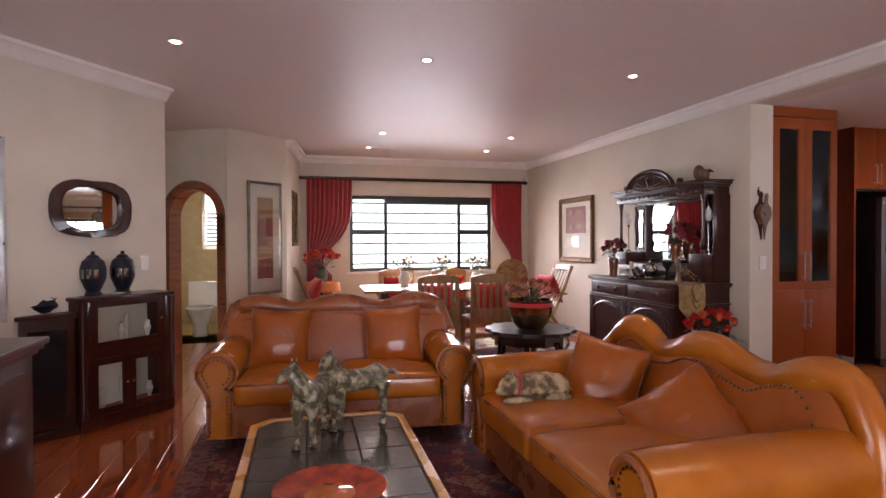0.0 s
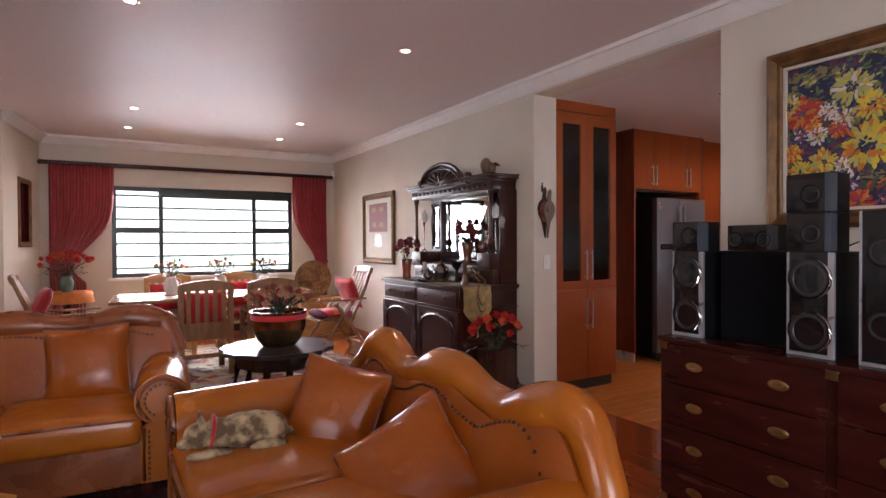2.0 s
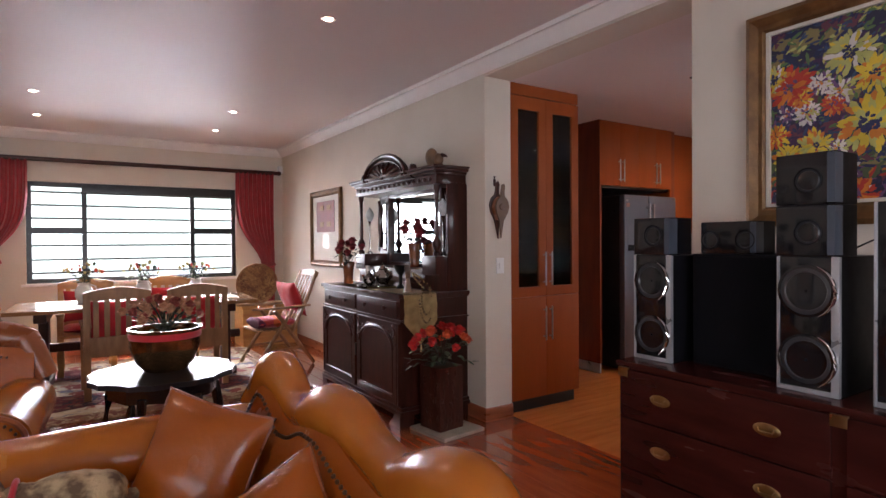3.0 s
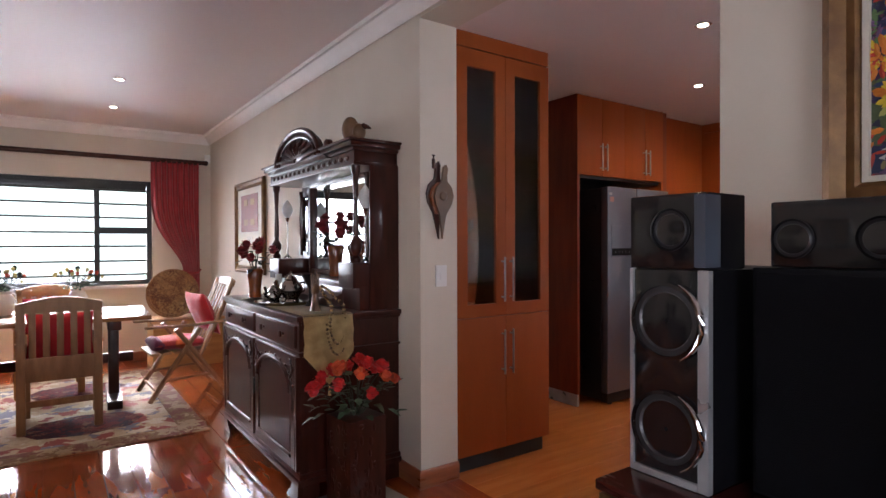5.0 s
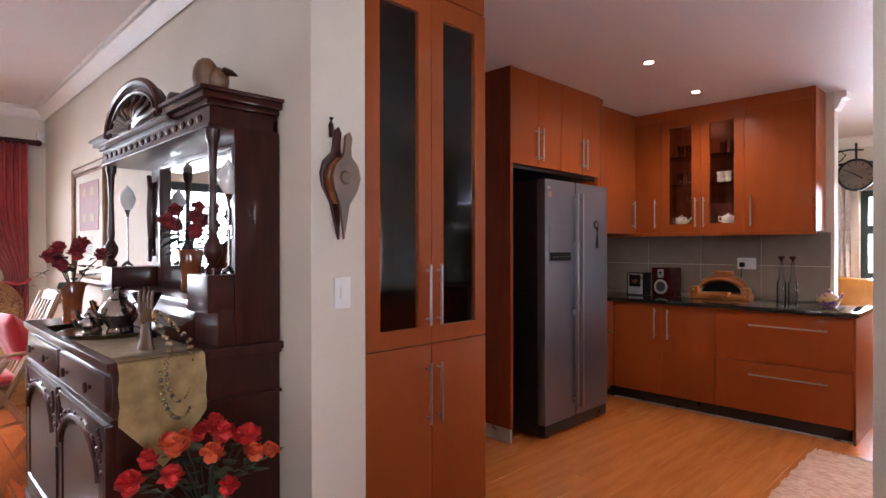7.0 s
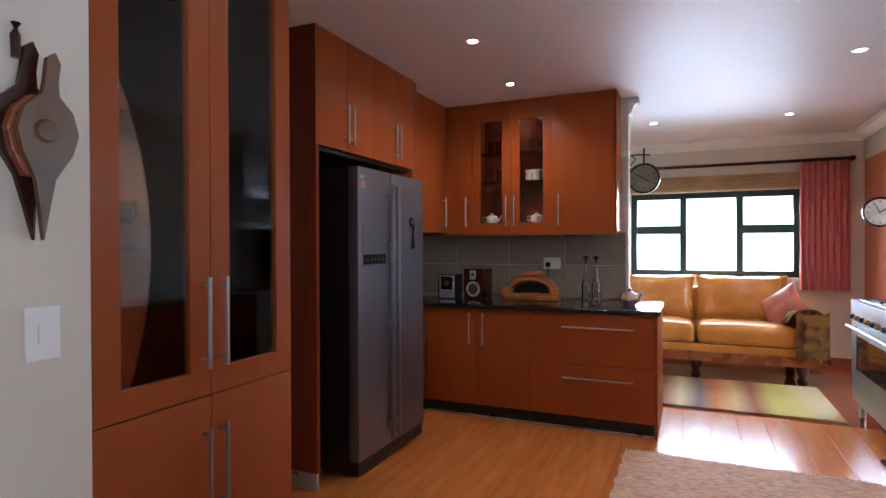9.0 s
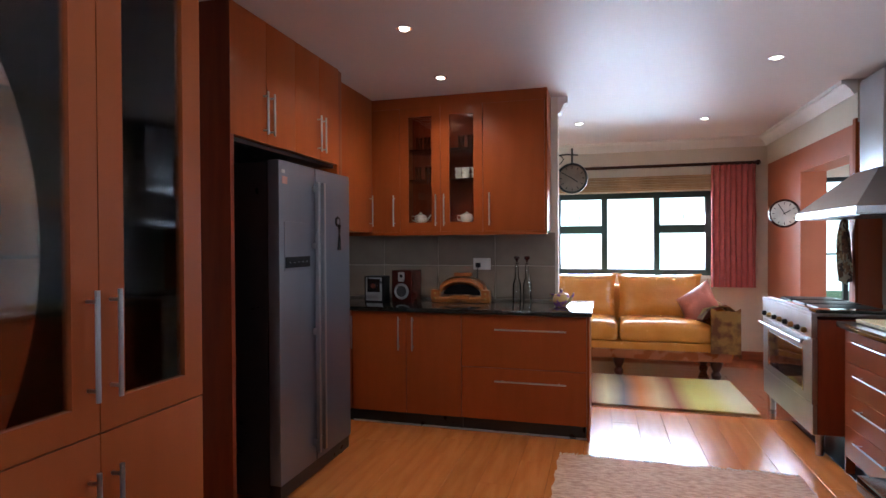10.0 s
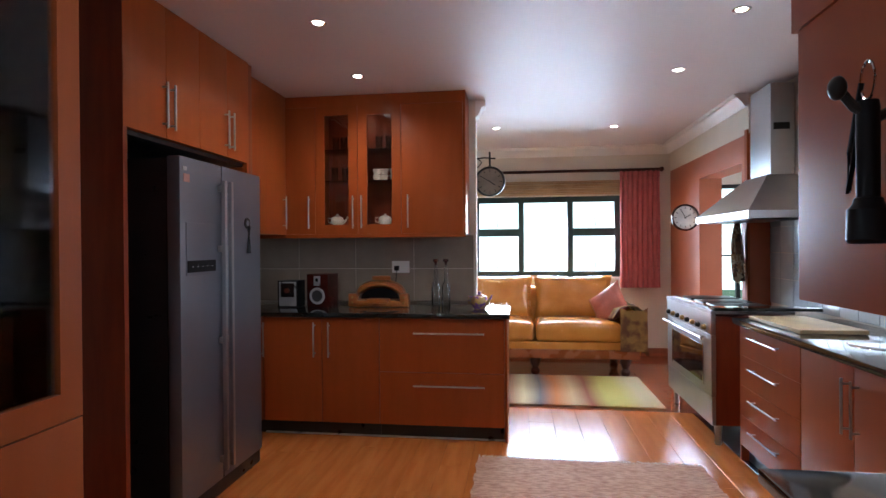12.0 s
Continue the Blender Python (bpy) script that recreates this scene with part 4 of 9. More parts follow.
def horse(bm, m, s=1.0, turn=0.5):
    def seg(pts, radii):
        tube(bm, [m @ (Vector(p) * s) for p in pts], 0.1, 9, [r * s for r in radii])
    seg([(-0.15, 0, 0.235), (-0.12, 0, 0.24), (-0.05, 0, 0.225), (0.04, 0, 0.225), (0.11, 0, 0.24), (0.15, 0, 0.235)], [0.026, 0.062, 0.058, 0.054, 0.064, 0.030])
    seg([(-0.12, 0, 0.25), (-0.155, turn * 0.02, 0.30), (-0.165, turn * 0.05, 0.345)], [0.045, 0.036, 0.028])
    seg([(-0.155, turn * 0.04, 0.36), (-0.185, turn * 0.07, 0.345), (-0.215, turn * 0.10, 0.315)], [0.022, 0.026, 0.014])
    for k in range(7):
        blob(bm, (0, 0, 0), (0.018 * s, 0.012 * s, 0.022 * s), m @ Matrix.Translation(Vector((-0.10 - 0.010 * k, turn * 0.006 * k, 0.295 + 0.012 * k)) * s), seg=6)
    for dx in (-0.01, 0.012):
        blob(bm, (0, 0, 0), (0.006 * s, 0.006 * s, 0.018 * s), m @ Matrix.Translation(Vector((-0.15, turn * 0.04 + dx, 0.388)) * s), seg=6)
    for x, y, kx in ((-0.115, 0.03, -0.02), (-0.11, -0.03, 0.015), (0.115, 0.03, 0.03), (0.12, -0.03, 0.0)):
        seg([(x, y, 0.21), (x + kx, y, 0.12), (x + kx * 0.4 + (0.012 if x > 0 else 0), y, 0.06), (x + kx * 1.2, y, 0.02), (x + kx * 1.2 - 0.008, y, 0.0)], [0.040, 0.020, 0.013, 0.016, 0.021])
    seg([(0.15, 0, 0.25), (0.19, 0, 0.245), (0.215, 0, 0.225)], [0.014, 0.016, 0.006])


bm = bmesh.new()
horse(bm, pose(0.98, 3.52, 0.458, 0, 0, 12), 1.0, -1.0)
horse(bm, pose(0.77, 3.36, 0.458, 0, 0, 62), 1.0, 0.8)
tagged(part("horse_statue", bm, M_HORSE, None, "pair of weathered bronze horses standing on the coffee table"), category="statue")

bm = bmesh.new()
DOG = pose(1.97, 3.62, 0.482, 0, 0, -3)
for c, s in (((0.05, 0, 0.075), (0.15, 0.085, 0.075)), ((0.14, -0.01, 0.07), (0.075, 0.09, 0.068)), ((-0.07, 0, 0.075), (0.08, 0.07, 0.065)), ((-0.145, -0.02, 0.085), (0.062, 0.05, 0.052)),
             ((-0.195, -0.045, 0.066), (0.035, 0.026, 0.024)), ((-0.11, -0.075, 0.02), (0.09, 0.022, 0.02)), ((0.12, -0.09, 0.025), (0.08, 0.025, 0.024)), ((0.22, 0.03, 0.03), (0.06, 0.02, 0.02))):
    blob(bm, c, s, DOG, seg=14, rough=0.002)
for y in (-0.045, 0.025):
    v = bmesh.ops.create_cone(bm, segments=8, radius1=0.022, radius2=0.003, depth=0.055, cap_ends=True, matrix=DOG @ pose(-0.135, y, 0.145, 12 * (1 if y < 0 else -1), -8, 0))
tagged(part("dog_figurine", bm, M_PLUSH, None, "fawn plush dog ornament lying on the leather seat"), category="ornament")
collar = tagged(tubepart("collar", [DOG @ Vector((-0.095 + 0.01 * math.sin(a), 0.062 * math.cos(a), 0.085 + 0.064 * math.sin(a))) for a in [k * math.pi / 8 for k in range(17)]], 0.009, M_CUSHRED, None, "pink-red collar round the plush dog"), category="collar")


def plan_rod(parent, a, b, z, r, material):
    tubepart("rod", [(*a, z), (*b, z)], r, material, parent, seg=6)


rack = thing("magazine_rack", (2.03, 4.35, 0), 20, "bent steel and glass magazine rack between the two sofas", "rack")
for k, y in enumerate((-0.10, 0.10)):
    tubepart("frame_hoop", [(-0.16, y, 0.02), (-0.10, y, 0.22), (0.0, y * 0.3, 0.10), (0.10, y, 0.22), (0.16, y, 0.48), (0.02, y * 1.3, 0.50), (-0.15, y, 0.46), (-0.04, y, 0.24), (0.15, y, 0.02)], 0.009, M_CHROME, rack)
boxpart("glass_leaf", (-0.14, 0.14, -0.004, 0.004, 0.16, 0.46), M_CABGLASS, rack, bevel=0.001)
for x in (-0.1, 0.09):
    boxpart("magazine", (x - 0.09, x + 0.09, 0.02, 0.045, 0.15, 0.42), M_BLACK if x < 0 else M_MOUNT, rack)


def octagon_table():
    t = thing("side_table", (2.42, 4.66, 0), 0, "low black lacquered table with scalloped octagonal top behind the sofas", "table")
    pts = []
    for k in range(8):
        a = math.pi / 8 + k * math.pi / 4
        for q, r in ((-0.30, 0.325), (-0.16, 0.345), (0.0, 0.335), (0.16, 0.345), (0.30, 0.325)):
            pts.append((r * math.cos(a + q), r * math.sin(a + q)))
    bm = bmesh.new()
    extrude_outline(bm, pts, 0.685, 0.71)
    part("tabletop", bm, M_LACQUER, t, bevel=0.006)
    bm = bmesh.new()
    extrude_outline(bm, [(0.26 * math.cos(k * math.pi / 4), 0.26 * math.sin(k * math.pi / 4)) for k in range(8)], 0.60, 0.685)
    part("apron", bm, M_GLOSSBLACK, t)
    for k in range(6):
        a = k * math.pi / 3
        c, s = math.cos(a), math.sin(a)
        tubepart("leg", [(0.24 * c, 0.24 * s, 0.62), (0.27 * c, 0.27 * s, 0.45), (0.23 * c, 0.23 * s, 0.2), (0.26 * c, 0.26 * s, 0.003)], 0.025, M_GLOSSBLACK, t)


octagon_table()


def leaf(bm, p, d, length, width, droop=0.3):
    d = Vector(d).normalized()
    side = d.cross(Vector((0, 0, 1)))
    if side.length < 0.1:
        side = Vector((1, 0, 0))
    side.normalize()
    up = side.cross(d)
    p = Vector(p)
    q = [p, p + d * length * 0.35 + side * width / 2 + up * 0.004, p + d * length * 0.35 - side * width / 2 + up * 0.004, p + d * length * 0.75 + side * width * 0.35 - up * droop * length * 0.3,
         p + d * length * 0.75 - side * width * 0.35 - up * droop * length * 0.3, p + d * length - up * droop * length * 0.6]
    v = [bm.verts.new(x) for x in q]
    for f in ((0, 1, 2), (1, 3, 4, 2), (3, 5, 4)):
        bm.faces.new([v[k] for k in f])


def bloom(bm, c, r, rnd, petals=24):
    c = Vector(c)
    blob(bm, c, (r * 0.50, r * 0.50, r * 0.42), seg=7, rough=r * 0.10)
    for k in range(petals):
        a, e = rnd.uniform(0, 6.28), rnd.uniform(-0.3, 1.3)
        d = Vector((math.cos(a) * math.cos(e), math.sin(a) * math.cos(e), math.sin(e)))
        leaf(bm, c + d * r * 0.34, d + Vector((0, 0, 0.35)), r * rnd.uniform(0.45, 0.65), r * rnd.uniform(0.7, 1.0), rnd.uniform(-0.9, -0.1))


def bouquet(name, base, spread, height, n, r, petal, leafm, label, parent_thing, second=None, leaves=60, seed=1, flat=1.0):
    """Stems, leaves and blooms rising from base; every part hangs under parent_thing."""
    rnd = random.Random(seed)
    stems, lv, b1, b2 = bmesh.new(), bmesh.new(), bmesh.new(), bmesh.new()
    for k in range(n):
        a, q = k * 2.4 + rnd.uniform(-0.3, 0.3), math.sqrt((k + 0.5) / n)
        tip = Vector((spread * q * math.cos(a), spread * q * math.sin(a) * flat, height * (1.0 - 0.42 * q * q) + rnd.uniform(-0.02, 0.02)))
        tube(stems, [(0, 0, 0), tip * 0.5 + Vector((0, 0, height * 0.12)), tip], 0.0025, 5)
        bloom(b2 if second and k % 3 == 1 else b1, tip, r * rnd.uniform(0.8, 1.15), rnd)
    for k in range(leaves):
        a, q = rnd.uniform(0, 6.28), rnd.uniform(0.15, 1.0)
        p = Vector((spread * q * 0.9 * math.cos(a), spread * q * 0.9 * math.sin(a) * flat, height * rnd.uniform(0.18, 0.85) * (1 - 0.35 * q)))
        leaf(lv, p, (math.cos(a), math.sin(a), rnd.uniform(-0.3, 0.6)), r * rnd.uniform(1.0, 1.7), r * rnd.uniform(0.5, 0.9))
    grp = new(name)
    grp.parent = parent_thing
    grp.location = base
    for nm, b, mt in (("stem", stems, M_LEAFDARK), ("foliage", lv, leafm), ("blossom", b1, petal), ("blossom", b2, second or petal)):
        if b.verts:
            part(nm, b, mt, grp, recalc=False, smooth=False, kind="stuff" if nm == "foliage" else "")
        else:
            b.free()
    return grp


pot = thing("flower_bowl", (2.43, 4.68, 0.711), 0, "dark copper bowl of dried peach flowers on the black table", "flower arrangement")
lathepart("bowl", [(0.0, 0.0), (0.10, 0.0), (0.135, 0.04), (0.165, 0.12), (0.165, 0.19), (0.175, 0.215), (0.165, 0.215), (0.15, 0.19), (0.0, 0.17)], M_COPPER, pot, seg=28)
lathepart("bowl_band", [(0.1665, 0.165), (0.171, 0.175), (0.171, 0.19), (0.167, 0.20)], M_CUSHRED, pot, "red band", seg=28)
bouquet("flowers", (0, 0, 0.18), 0.20, 0.17, 34, 0.034, M_PETALPEACH, M_LEAFDARK, "", pot, M_PETALDUSK, 40, 3)


def speaker(name, loc, w, h, d, rz, label, drivers, grp, silver=True):
    """A loudspeaker whose front faces -x, base at loc; w along y."""
    s = thing(name, loc, rz, label, "speaker", grp)
    boxpart("cabinet", (0.012, d, -w / 2, w / 2, 0, h), M_BLACK, s, bevel=0.004)
    if silver:
        for y0, y1 in ((-w / 2, -w / 2 + 0.022), (w / 2 - 0.008, w / 2)):
            boxpart("silver_edge", (-0.002, 0.014, y0, y1, 0, h), M_SILVER, s, "brushed silver edge", bevel=0.003)
        boxpart("silver_foot", (-0.003, 0.013, -w / 2 + 0.022, w / 2 - 0.008, 0, 0.014), M_SILVER, s, bevel=0.003)
        boxpart("front_panel", (0.002, 0.012, -w / 2 + 0.022, w / 2 - 0.008, 0.014, h), M_GLOSSBLACK, s)
    else:
        boxpart("front_panel", (0.0, 0.012, -w / 2, w / 2, 0, h), M_GLOSSBLACK, s, bevel=0.005)
        boxpart("silver_edge", (-0.003, 0.05, -w / 2 - 0.001, -w / 2 + 0.021, 0.004, h - 0.004), mat("blue_grey_edge", (0.06, 0.075, 0.10), 0.35), s, bevel=0.003)
    for y, z, r in drivers:
        m = pose(0.0, y, z, 0, -90, 0)
        lathepart("driver_ring", [(r, -0.004), (r * 1.10, 0.002), (r * 1.10, 0.005), (r, 0.006)], M_GLOSSBLACK if silver else M_BLACK, s, m=m, seg=32)
        lathepart("driver_cone", [(0.0, -0.010), (r * 0.28, -0.010), (r * 0.33, -0.018), (r * 0.78, -0.004), (r * 0.84, 0.003), (r, 0.001)], M_CONE, s, "grey cone", m=m, seg=32)
        if silver:
            tubepart("chrome_arc", [(-0.008, y - 1.16 * r * math.cos(q), z + 1.16 * r * math.sin(q)) for q in [j * math.pi / 14 - 1.1 for j in range(11)]], 0.005, M_CHROME, s, "bright curved trim", radii=[0.001 + 0.005 * math.sin(math.pi * j / 10) for j in range(11)])
        lathepart("dust_cap", [(0, 0.0), (r * 0.2, -0.006), (r * 0.32, -0.018)], M_BLACK if silver else M_CHROME, s, m=m, seg=20)
    return s


def chest():
    c = thing("chest_of_drawers", (3.83, 0, 0), 0, "dark red mahogany military chest with inset brass pulls under the speakers", "chest of drawers")
    x0, x1, y0, y1, h = 0.0, 0.77, 1.42, 2.96, 0.885
    boxpart("carcass", (x0 + 0.012, x1, y0 + 0.005, y1 - 0.005, 0.07, h - 0.02), M_CHEST, c, bevel=0.003)
    boxpart("top", (x0 - 0.006, x1, y0, y1, h - 0.02, h), M_CHEST, c, bevel=0.004)
    boxpart("plinth", (x0 + 0.03, x1, y0 + 0.02, y1 - 0.02, 0, 0.07), M_CHEST, c)
    rows = [(0.085, 0.27), (0.278, 0.47), (0.478, 0.665), (0.673, 0.855)]
    for z0, z1 in rows:
        for k in range(2):
            a, b = y0 + 0.02 + k * (y1 - y0) / 2, y0 - 0.02 + (k + 1) * (y1 - y0) / 2
            dr = new("drawer")
            dr.parent = c
            boxpart("drawer_front", (x0 - 0.002, x0 + 0.013, a, b, z0, z1), M_CHEST, dr, bevel=0.004)
            for f in (0.24, 0.76):
                y, z = a + f * (b - a), (z0 + z1) / 2
                lathepart("pull_plate", [(0.0, 0.002), (0.030, 0.002), (0.034, 0.0)], M_BRASS, dr, "brass pull plate", seg=18, m=pose(x0 - 0.0025, y, z, 0, -90, 0) @ Matrix.Diagonal((0.62, 1.25, 1, 1)))
                tubepart("pull_handle", [(x0 - 0.006, y - 0.026, z + 0.006), (x0 - 0.011, y - 0.02, z - 0.006), (x0 - 0.011, y + 0.02, z - 0.006), (x0 - 0.006, y + 0.026, z + 0.006)], 0.003, M_BRASS, dr, seg=6)
    for y in (y1 - 0.03, y0 + 0.03, (y0 + y1) / 2):
        for z in (h - 0.06, 0.09):
            boxpart("corner_mount", (x0 - 0.004, x0 + 0.01, y - 0.022, y + 0.022, z, z + 0.035), M_BRASS, c, bevel=0.002)


chest()
speaker("tower_speaker", (3.925, 2.868, 0.886), 0.168, 0.410, 0.33, 0, "silver-edged tower speaker standing on the chest", ((0.004, 0.31, 0.068), (0.004, 0.10, 0.068)), "tower speakers")
speaker("tower_speaker", (3.90, 2.303, 0.886), 0.175, 0.415, 0.33, 0, "silver-edged tower speaker standing on the chest", ((0.004, 0.31, 0.072), (0.004, 0.10, 0.072)), "tower speakers")
speaker("tower_speaker", (3.90, 2.055, 0.886), 0.155, 0.57, 0.33, 0, "tall silver tower speaker at the end of the chest", ((0.0, 0.42, 0.05), (0.0, 0.15, 0.05)), "tower speakers")
speaker("satellite_speaker", (3.92, 2.868, 1.297), 0.16, 0.143, 0.14, 0, "small black speaker on top of a tower speaker", ((-0.01, 0.075, 0.037),), "small speakers", False)
speaker("satellite_speaker", (3.89, 2.306, 1.302), 0.165, 0.155, 0.15, 0, "small black speaker on top of a tower speaker", ((-0.01, 0.072, 0.035),), "small speakers", False)
speaker("satellite_speaker", (3.89, 2.306, 1.458), 0.165, 0.155, 0.15, 0, "small black speaker stacked on another", ((-0.01, 0.072, 0.035),), "small speakers", False)
speaker("centre_speaker", (4.02, 2.62, 1.303), 0.205, 0.117, 0.13, 0, "wide black centre speaker on the subwoofer", ((0.065, 0.05, 0.032), (-0.065, 0.05, 0.032)), "small speakers", False)
sub = thing("subwoofer", (4.0, 2.58, 0.886), 0, "black fabric-fronted subwoofer box on the chest", "speaker")
boxpart("cabinet", (0.01, 0.38, -0.17, 0.17, 0, 0.416), M_BLACK, sub, bevel=0.005)
boxpart("grille", (0.0, 0.01, -0.16, 0.16, 0.01, 0.406), mat("speaker_fabric", (0.006, 0.006, 0.008), 0.9, spec=0.1, bump=0.4, bump_scale=500), sub, bevel=0.004)
tubepart("speaker_cable", [(4.04, 2.26, 1.31), (4.15, 2.22, 1.35), (4.22, 2.20, 1.30), (4.26, 2.19, 1.20)], 0.003, M_BLACK, sub).matrix_parent_inverse = sub.matrix_world.inverted()


def framed(name, m, w, h, fw, depth, frame_mat, label, art):
    """A framed picture in the plane y=0 of m, facing -y, centred; art(parent, w, h) fills the middle."""
    p = new(name)
    p.matrix_world = m
    tagged(p, label, "picture")
    bm = bmesh.new()
    prof = [(0, 0), (0, -depth * 0.7), (fw * 0.25, -depth), (fw * 0.6, -depth * 0.55), (fw * 0.85, -depth * 0.75), (fw, -depth * 0.45), (fw, 0)]
    rings = []
    for sx, sz in ((-1, -1), (1, -1), (1, 1), (-1, 1)):
        rings.append([bm.verts.new((sx * (w / 2 - o), y, sz * (h / 2 - o))) for o, y in prof])
    for k in range(4):
        a, b = rings[k], rings[(k + 1) % 4]
        for j in range(len(prof) - 1):
            bm.faces.new((a[j], a[j + 1], b[j + 1], b[j]))
    part("frame", bm, frame_mat, p)
    art(p, w - 2 * fw, h - 2 * fw)
    return p


def art_prints(p, w, h):
    boxpart("mount", (-w / 2, w / 2, -0.012, -0.004, -h / 2, h / 2), M_MOUNT, p, "cream card mount", bevel=0)
    iw, ih = w * 0.26, h * 0.38
    for k, mt in enumerate((M_OCHRE, M_RUST, M_ART, M_RUST)):
        z1 = ih - k * ih / 2
        boxpart("print", (-iw, iw, -0.016, -0.011, z1 - ih / 2 + 0.003, z1), mt, p, bevel=0)
    boxpart("inner_rule", (-iw - 0.012, -iw - 0.008, -0.0135, -0.0115, -ih - 0.012, ih + 0.012), M_GOLDFRAME, p, bevel=0)
    g = boxpart("glass", (-w / 2, w / 2, -0.022, -0.020, -h / 2, h / 2), M_GLASS, p, bevel=0)
    g.visible_shadow = False


def art_kelim(p, w, h):
    boxpart("mount", (-w / 2, w / 2, -0.012, -0.004, -h / 2, h / 2), M_MOUNT, p, "cream card mount", bevel=0)
    boxpart("print", (-w * 0.34, w * 0.34, -0.016, -0.011, -h * 0.06, h * 0.42), M_RUST, p, bevel=0)
    for s in (-1, 1):
        for q in (-1, 1):
            boxpart("print_figure", (min(s * 0.05, s * 0.17), max(s * 0.05, s * 0.17), -0.018, -0.0155, h * 0.19 + q * 0.10 - 0.03, h * 0.19 + q * 0.10 + 0.03), M_OCHRE, p, bevel=0)
    boxpart("print_note", (-w * 0.10, w * 0.12, -0.016, -0.011, -h * 0.30, -h * 0.12), M_PORCELAIN, p, bevel=0)
    for k in range(4):
        boxpart("text_bar", (-w * 0.06, w * 0.08, -0.0175, -0.0155, -h * 0.16 - k * 0.025, -h * 0.155 - k * 0.025), M_GREYFRAME, p, bevel=0)



def art_sunflowers(p, w, h):
    """Thick oil painting: dabs of paint on a canvas."""
    rnd = random.Random(11)
    boxpart("canvas", (-w / 2, w / 2, -0.012, -0.004, -h / 2, h / 2), M_CANVAS, p, bevel=0)
    dabs = {k: bmesh.new() for k in M_PAINT}

    def dab(k, x, z, r, a, long=1.8, y=0.0):
        r = r * rnd.uniform(0.7, 1.2)
        pts = [(x + r * long * math.cos(q) * math.cos(a) - r * math.sin(q) * math.sin(a), z + r * long * math.cos(q) * math.sin(a) + r * math.sin(q) * math.cos(a)) for q in [j * math.pi / 3 for j in range(6)]]
        pts = [(max(-w / 2, min(w / 2, u)), max(-h / 2, min(h / 2, v))) for u, v in pts]
        bm = dabs[k]
        yy = -0.0125 - y - rnd.uniform(0, 0.002)
        a_ = [bm.verts.new((u, yy, v)) for u, v in pts]
        c_ = bm.verts.new((sum(u for u, _ in pts) / 6, yy - 0.002, sum(v for _, v in pts) / 6))
        for j in range(6):
            bm.faces.new((a_[j], a_[(j + 1) % 6], c_))
    for _ in range(1500):
        x, z = rnd.uniform(-w / 2, w / 2), rnd.uniform(-h / 2, h / 2)
        k = rnd.choice(["blue", "green", "navy", "green", "lime"] if z > h * 0.25 else ["purple", "navy", "green", "navy", "blue"] if z > -h * 0.3 else ["purple", "white", "red", "navy", "navy", "purple", "orange"])
        dab(k, x, z, rnd.uniform(0.003, 0.008), rnd.gauss(0.5, 0.6), rnd.uniform(1.8, 4.5))
    flowers = [("red", -0.40, 0.165, 0.075), ("lime", -0.177, 0.283, 0.07), ("yellow", -0.097, 0.149, 0.06), ("white", -0.284, 0.155, 0.04), ("white", -0.213, 0.091, 0.045), ("sun", -0.11, -0.10, 0.095),
               ("yellow", -0.31, -0.178, 0.055), ("orange", -0.461, -0.107, 0.045), ("lime", -0.47, 0.226, 0.05), ("red", -0.239, 0.028, 0.04), ("red", -0.15, -0.46, 0.06), ("yellow", -0.416, -0.235, 0.05),
               ("white", -0.22, -0.205, 0.032), ("white", -0.337, 0.007, 0.042), ("orange", -0.36, 0.08, 0.04), ("orange", -0.33, -0.40, 0.05), ("purple", -0.20, -0.32, 0.05), ("purple", -0.42, 0.02, 0.035),
               ("sun", 0.20, 0.20, 0.08), ("red", 0.05, 0.33, 0.06), ("yellow", 0.36, -0.05, 0.07), ("white", 0.12, 0.02, 0.045), ("red", 0.30, -0.32, 0.06), ("lime", 0.08, -0.30, 0.06), ("orange", 0.42, 0.32, 0.06), ("sun", 0.40, -0.36, 0.07)]
    shades = {"red": ["red", "red", "orange"], "orange": ["orange", "red", "orange", "yellow"], "yellow": ["yellow", "yellow", "lime", "orange"], "sun": ["yellow", "yellow", "orange", "lime"],
              "lime": ["lime", "yellow", "white", "lime"], "white": ["white", "white", "lime", "purple"], "purple": ["purple", "navy", "white"]}
    for k, fx, fz, big in flowers:
        big *= 1.2
        cx, cz = fx * w, fz * h
        for ring, (q0, n) in enumerate(((0.80, 22), (0.58, 18), (0.36, 12))):
            for j in range(n):
                a, q = j * 6.283 / n + rnd.uniform(-0.18, 0.18), q0 * rnd.uniform(0.85, 1.12)
                dab(rnd.choice(shades[k]), cx + big * q * math.cos(a), cz + big * q * math.sin(a), big * 0.12, a + rnd.uniform(-0.3, 0.3), 2.3, 0.003 + 0.0015 * ring)
        for _ in range(22 if k in ("sun", "lime") else 7):
            a, q = rnd.uniform(0, 6.28), big * 0.34 * rnd.random() ** 0.5
            dab("navy" if k in ("sun", "lime", "yellow") else "purple" if k == "red" else "orange", cx + q * math.cos(a), cz + q * math.sin(a), big * 0.07, rnd.uniform(0, 3), 1.5, 0.0085)
    for sx, sz, lx, lz in ((-1, 0, 0.007, h / 2), (1, 0, 0.007, h / 2), (0, -1, w / 2, 0.007), (0, 1, w / 2, 0.007)):
        cx, cz = sx * (w / 2 - 0.007), sz * (h / 2 - 0.007)
        boxpart("slip", (cx - lx + (0.0135 if sz else 0), cx + lx - (0.0135 if sz else 0), -0.030, -0.012, cz - lz, cz + lz), M_MOUNT, p, "cream inner slip", bevel=0)
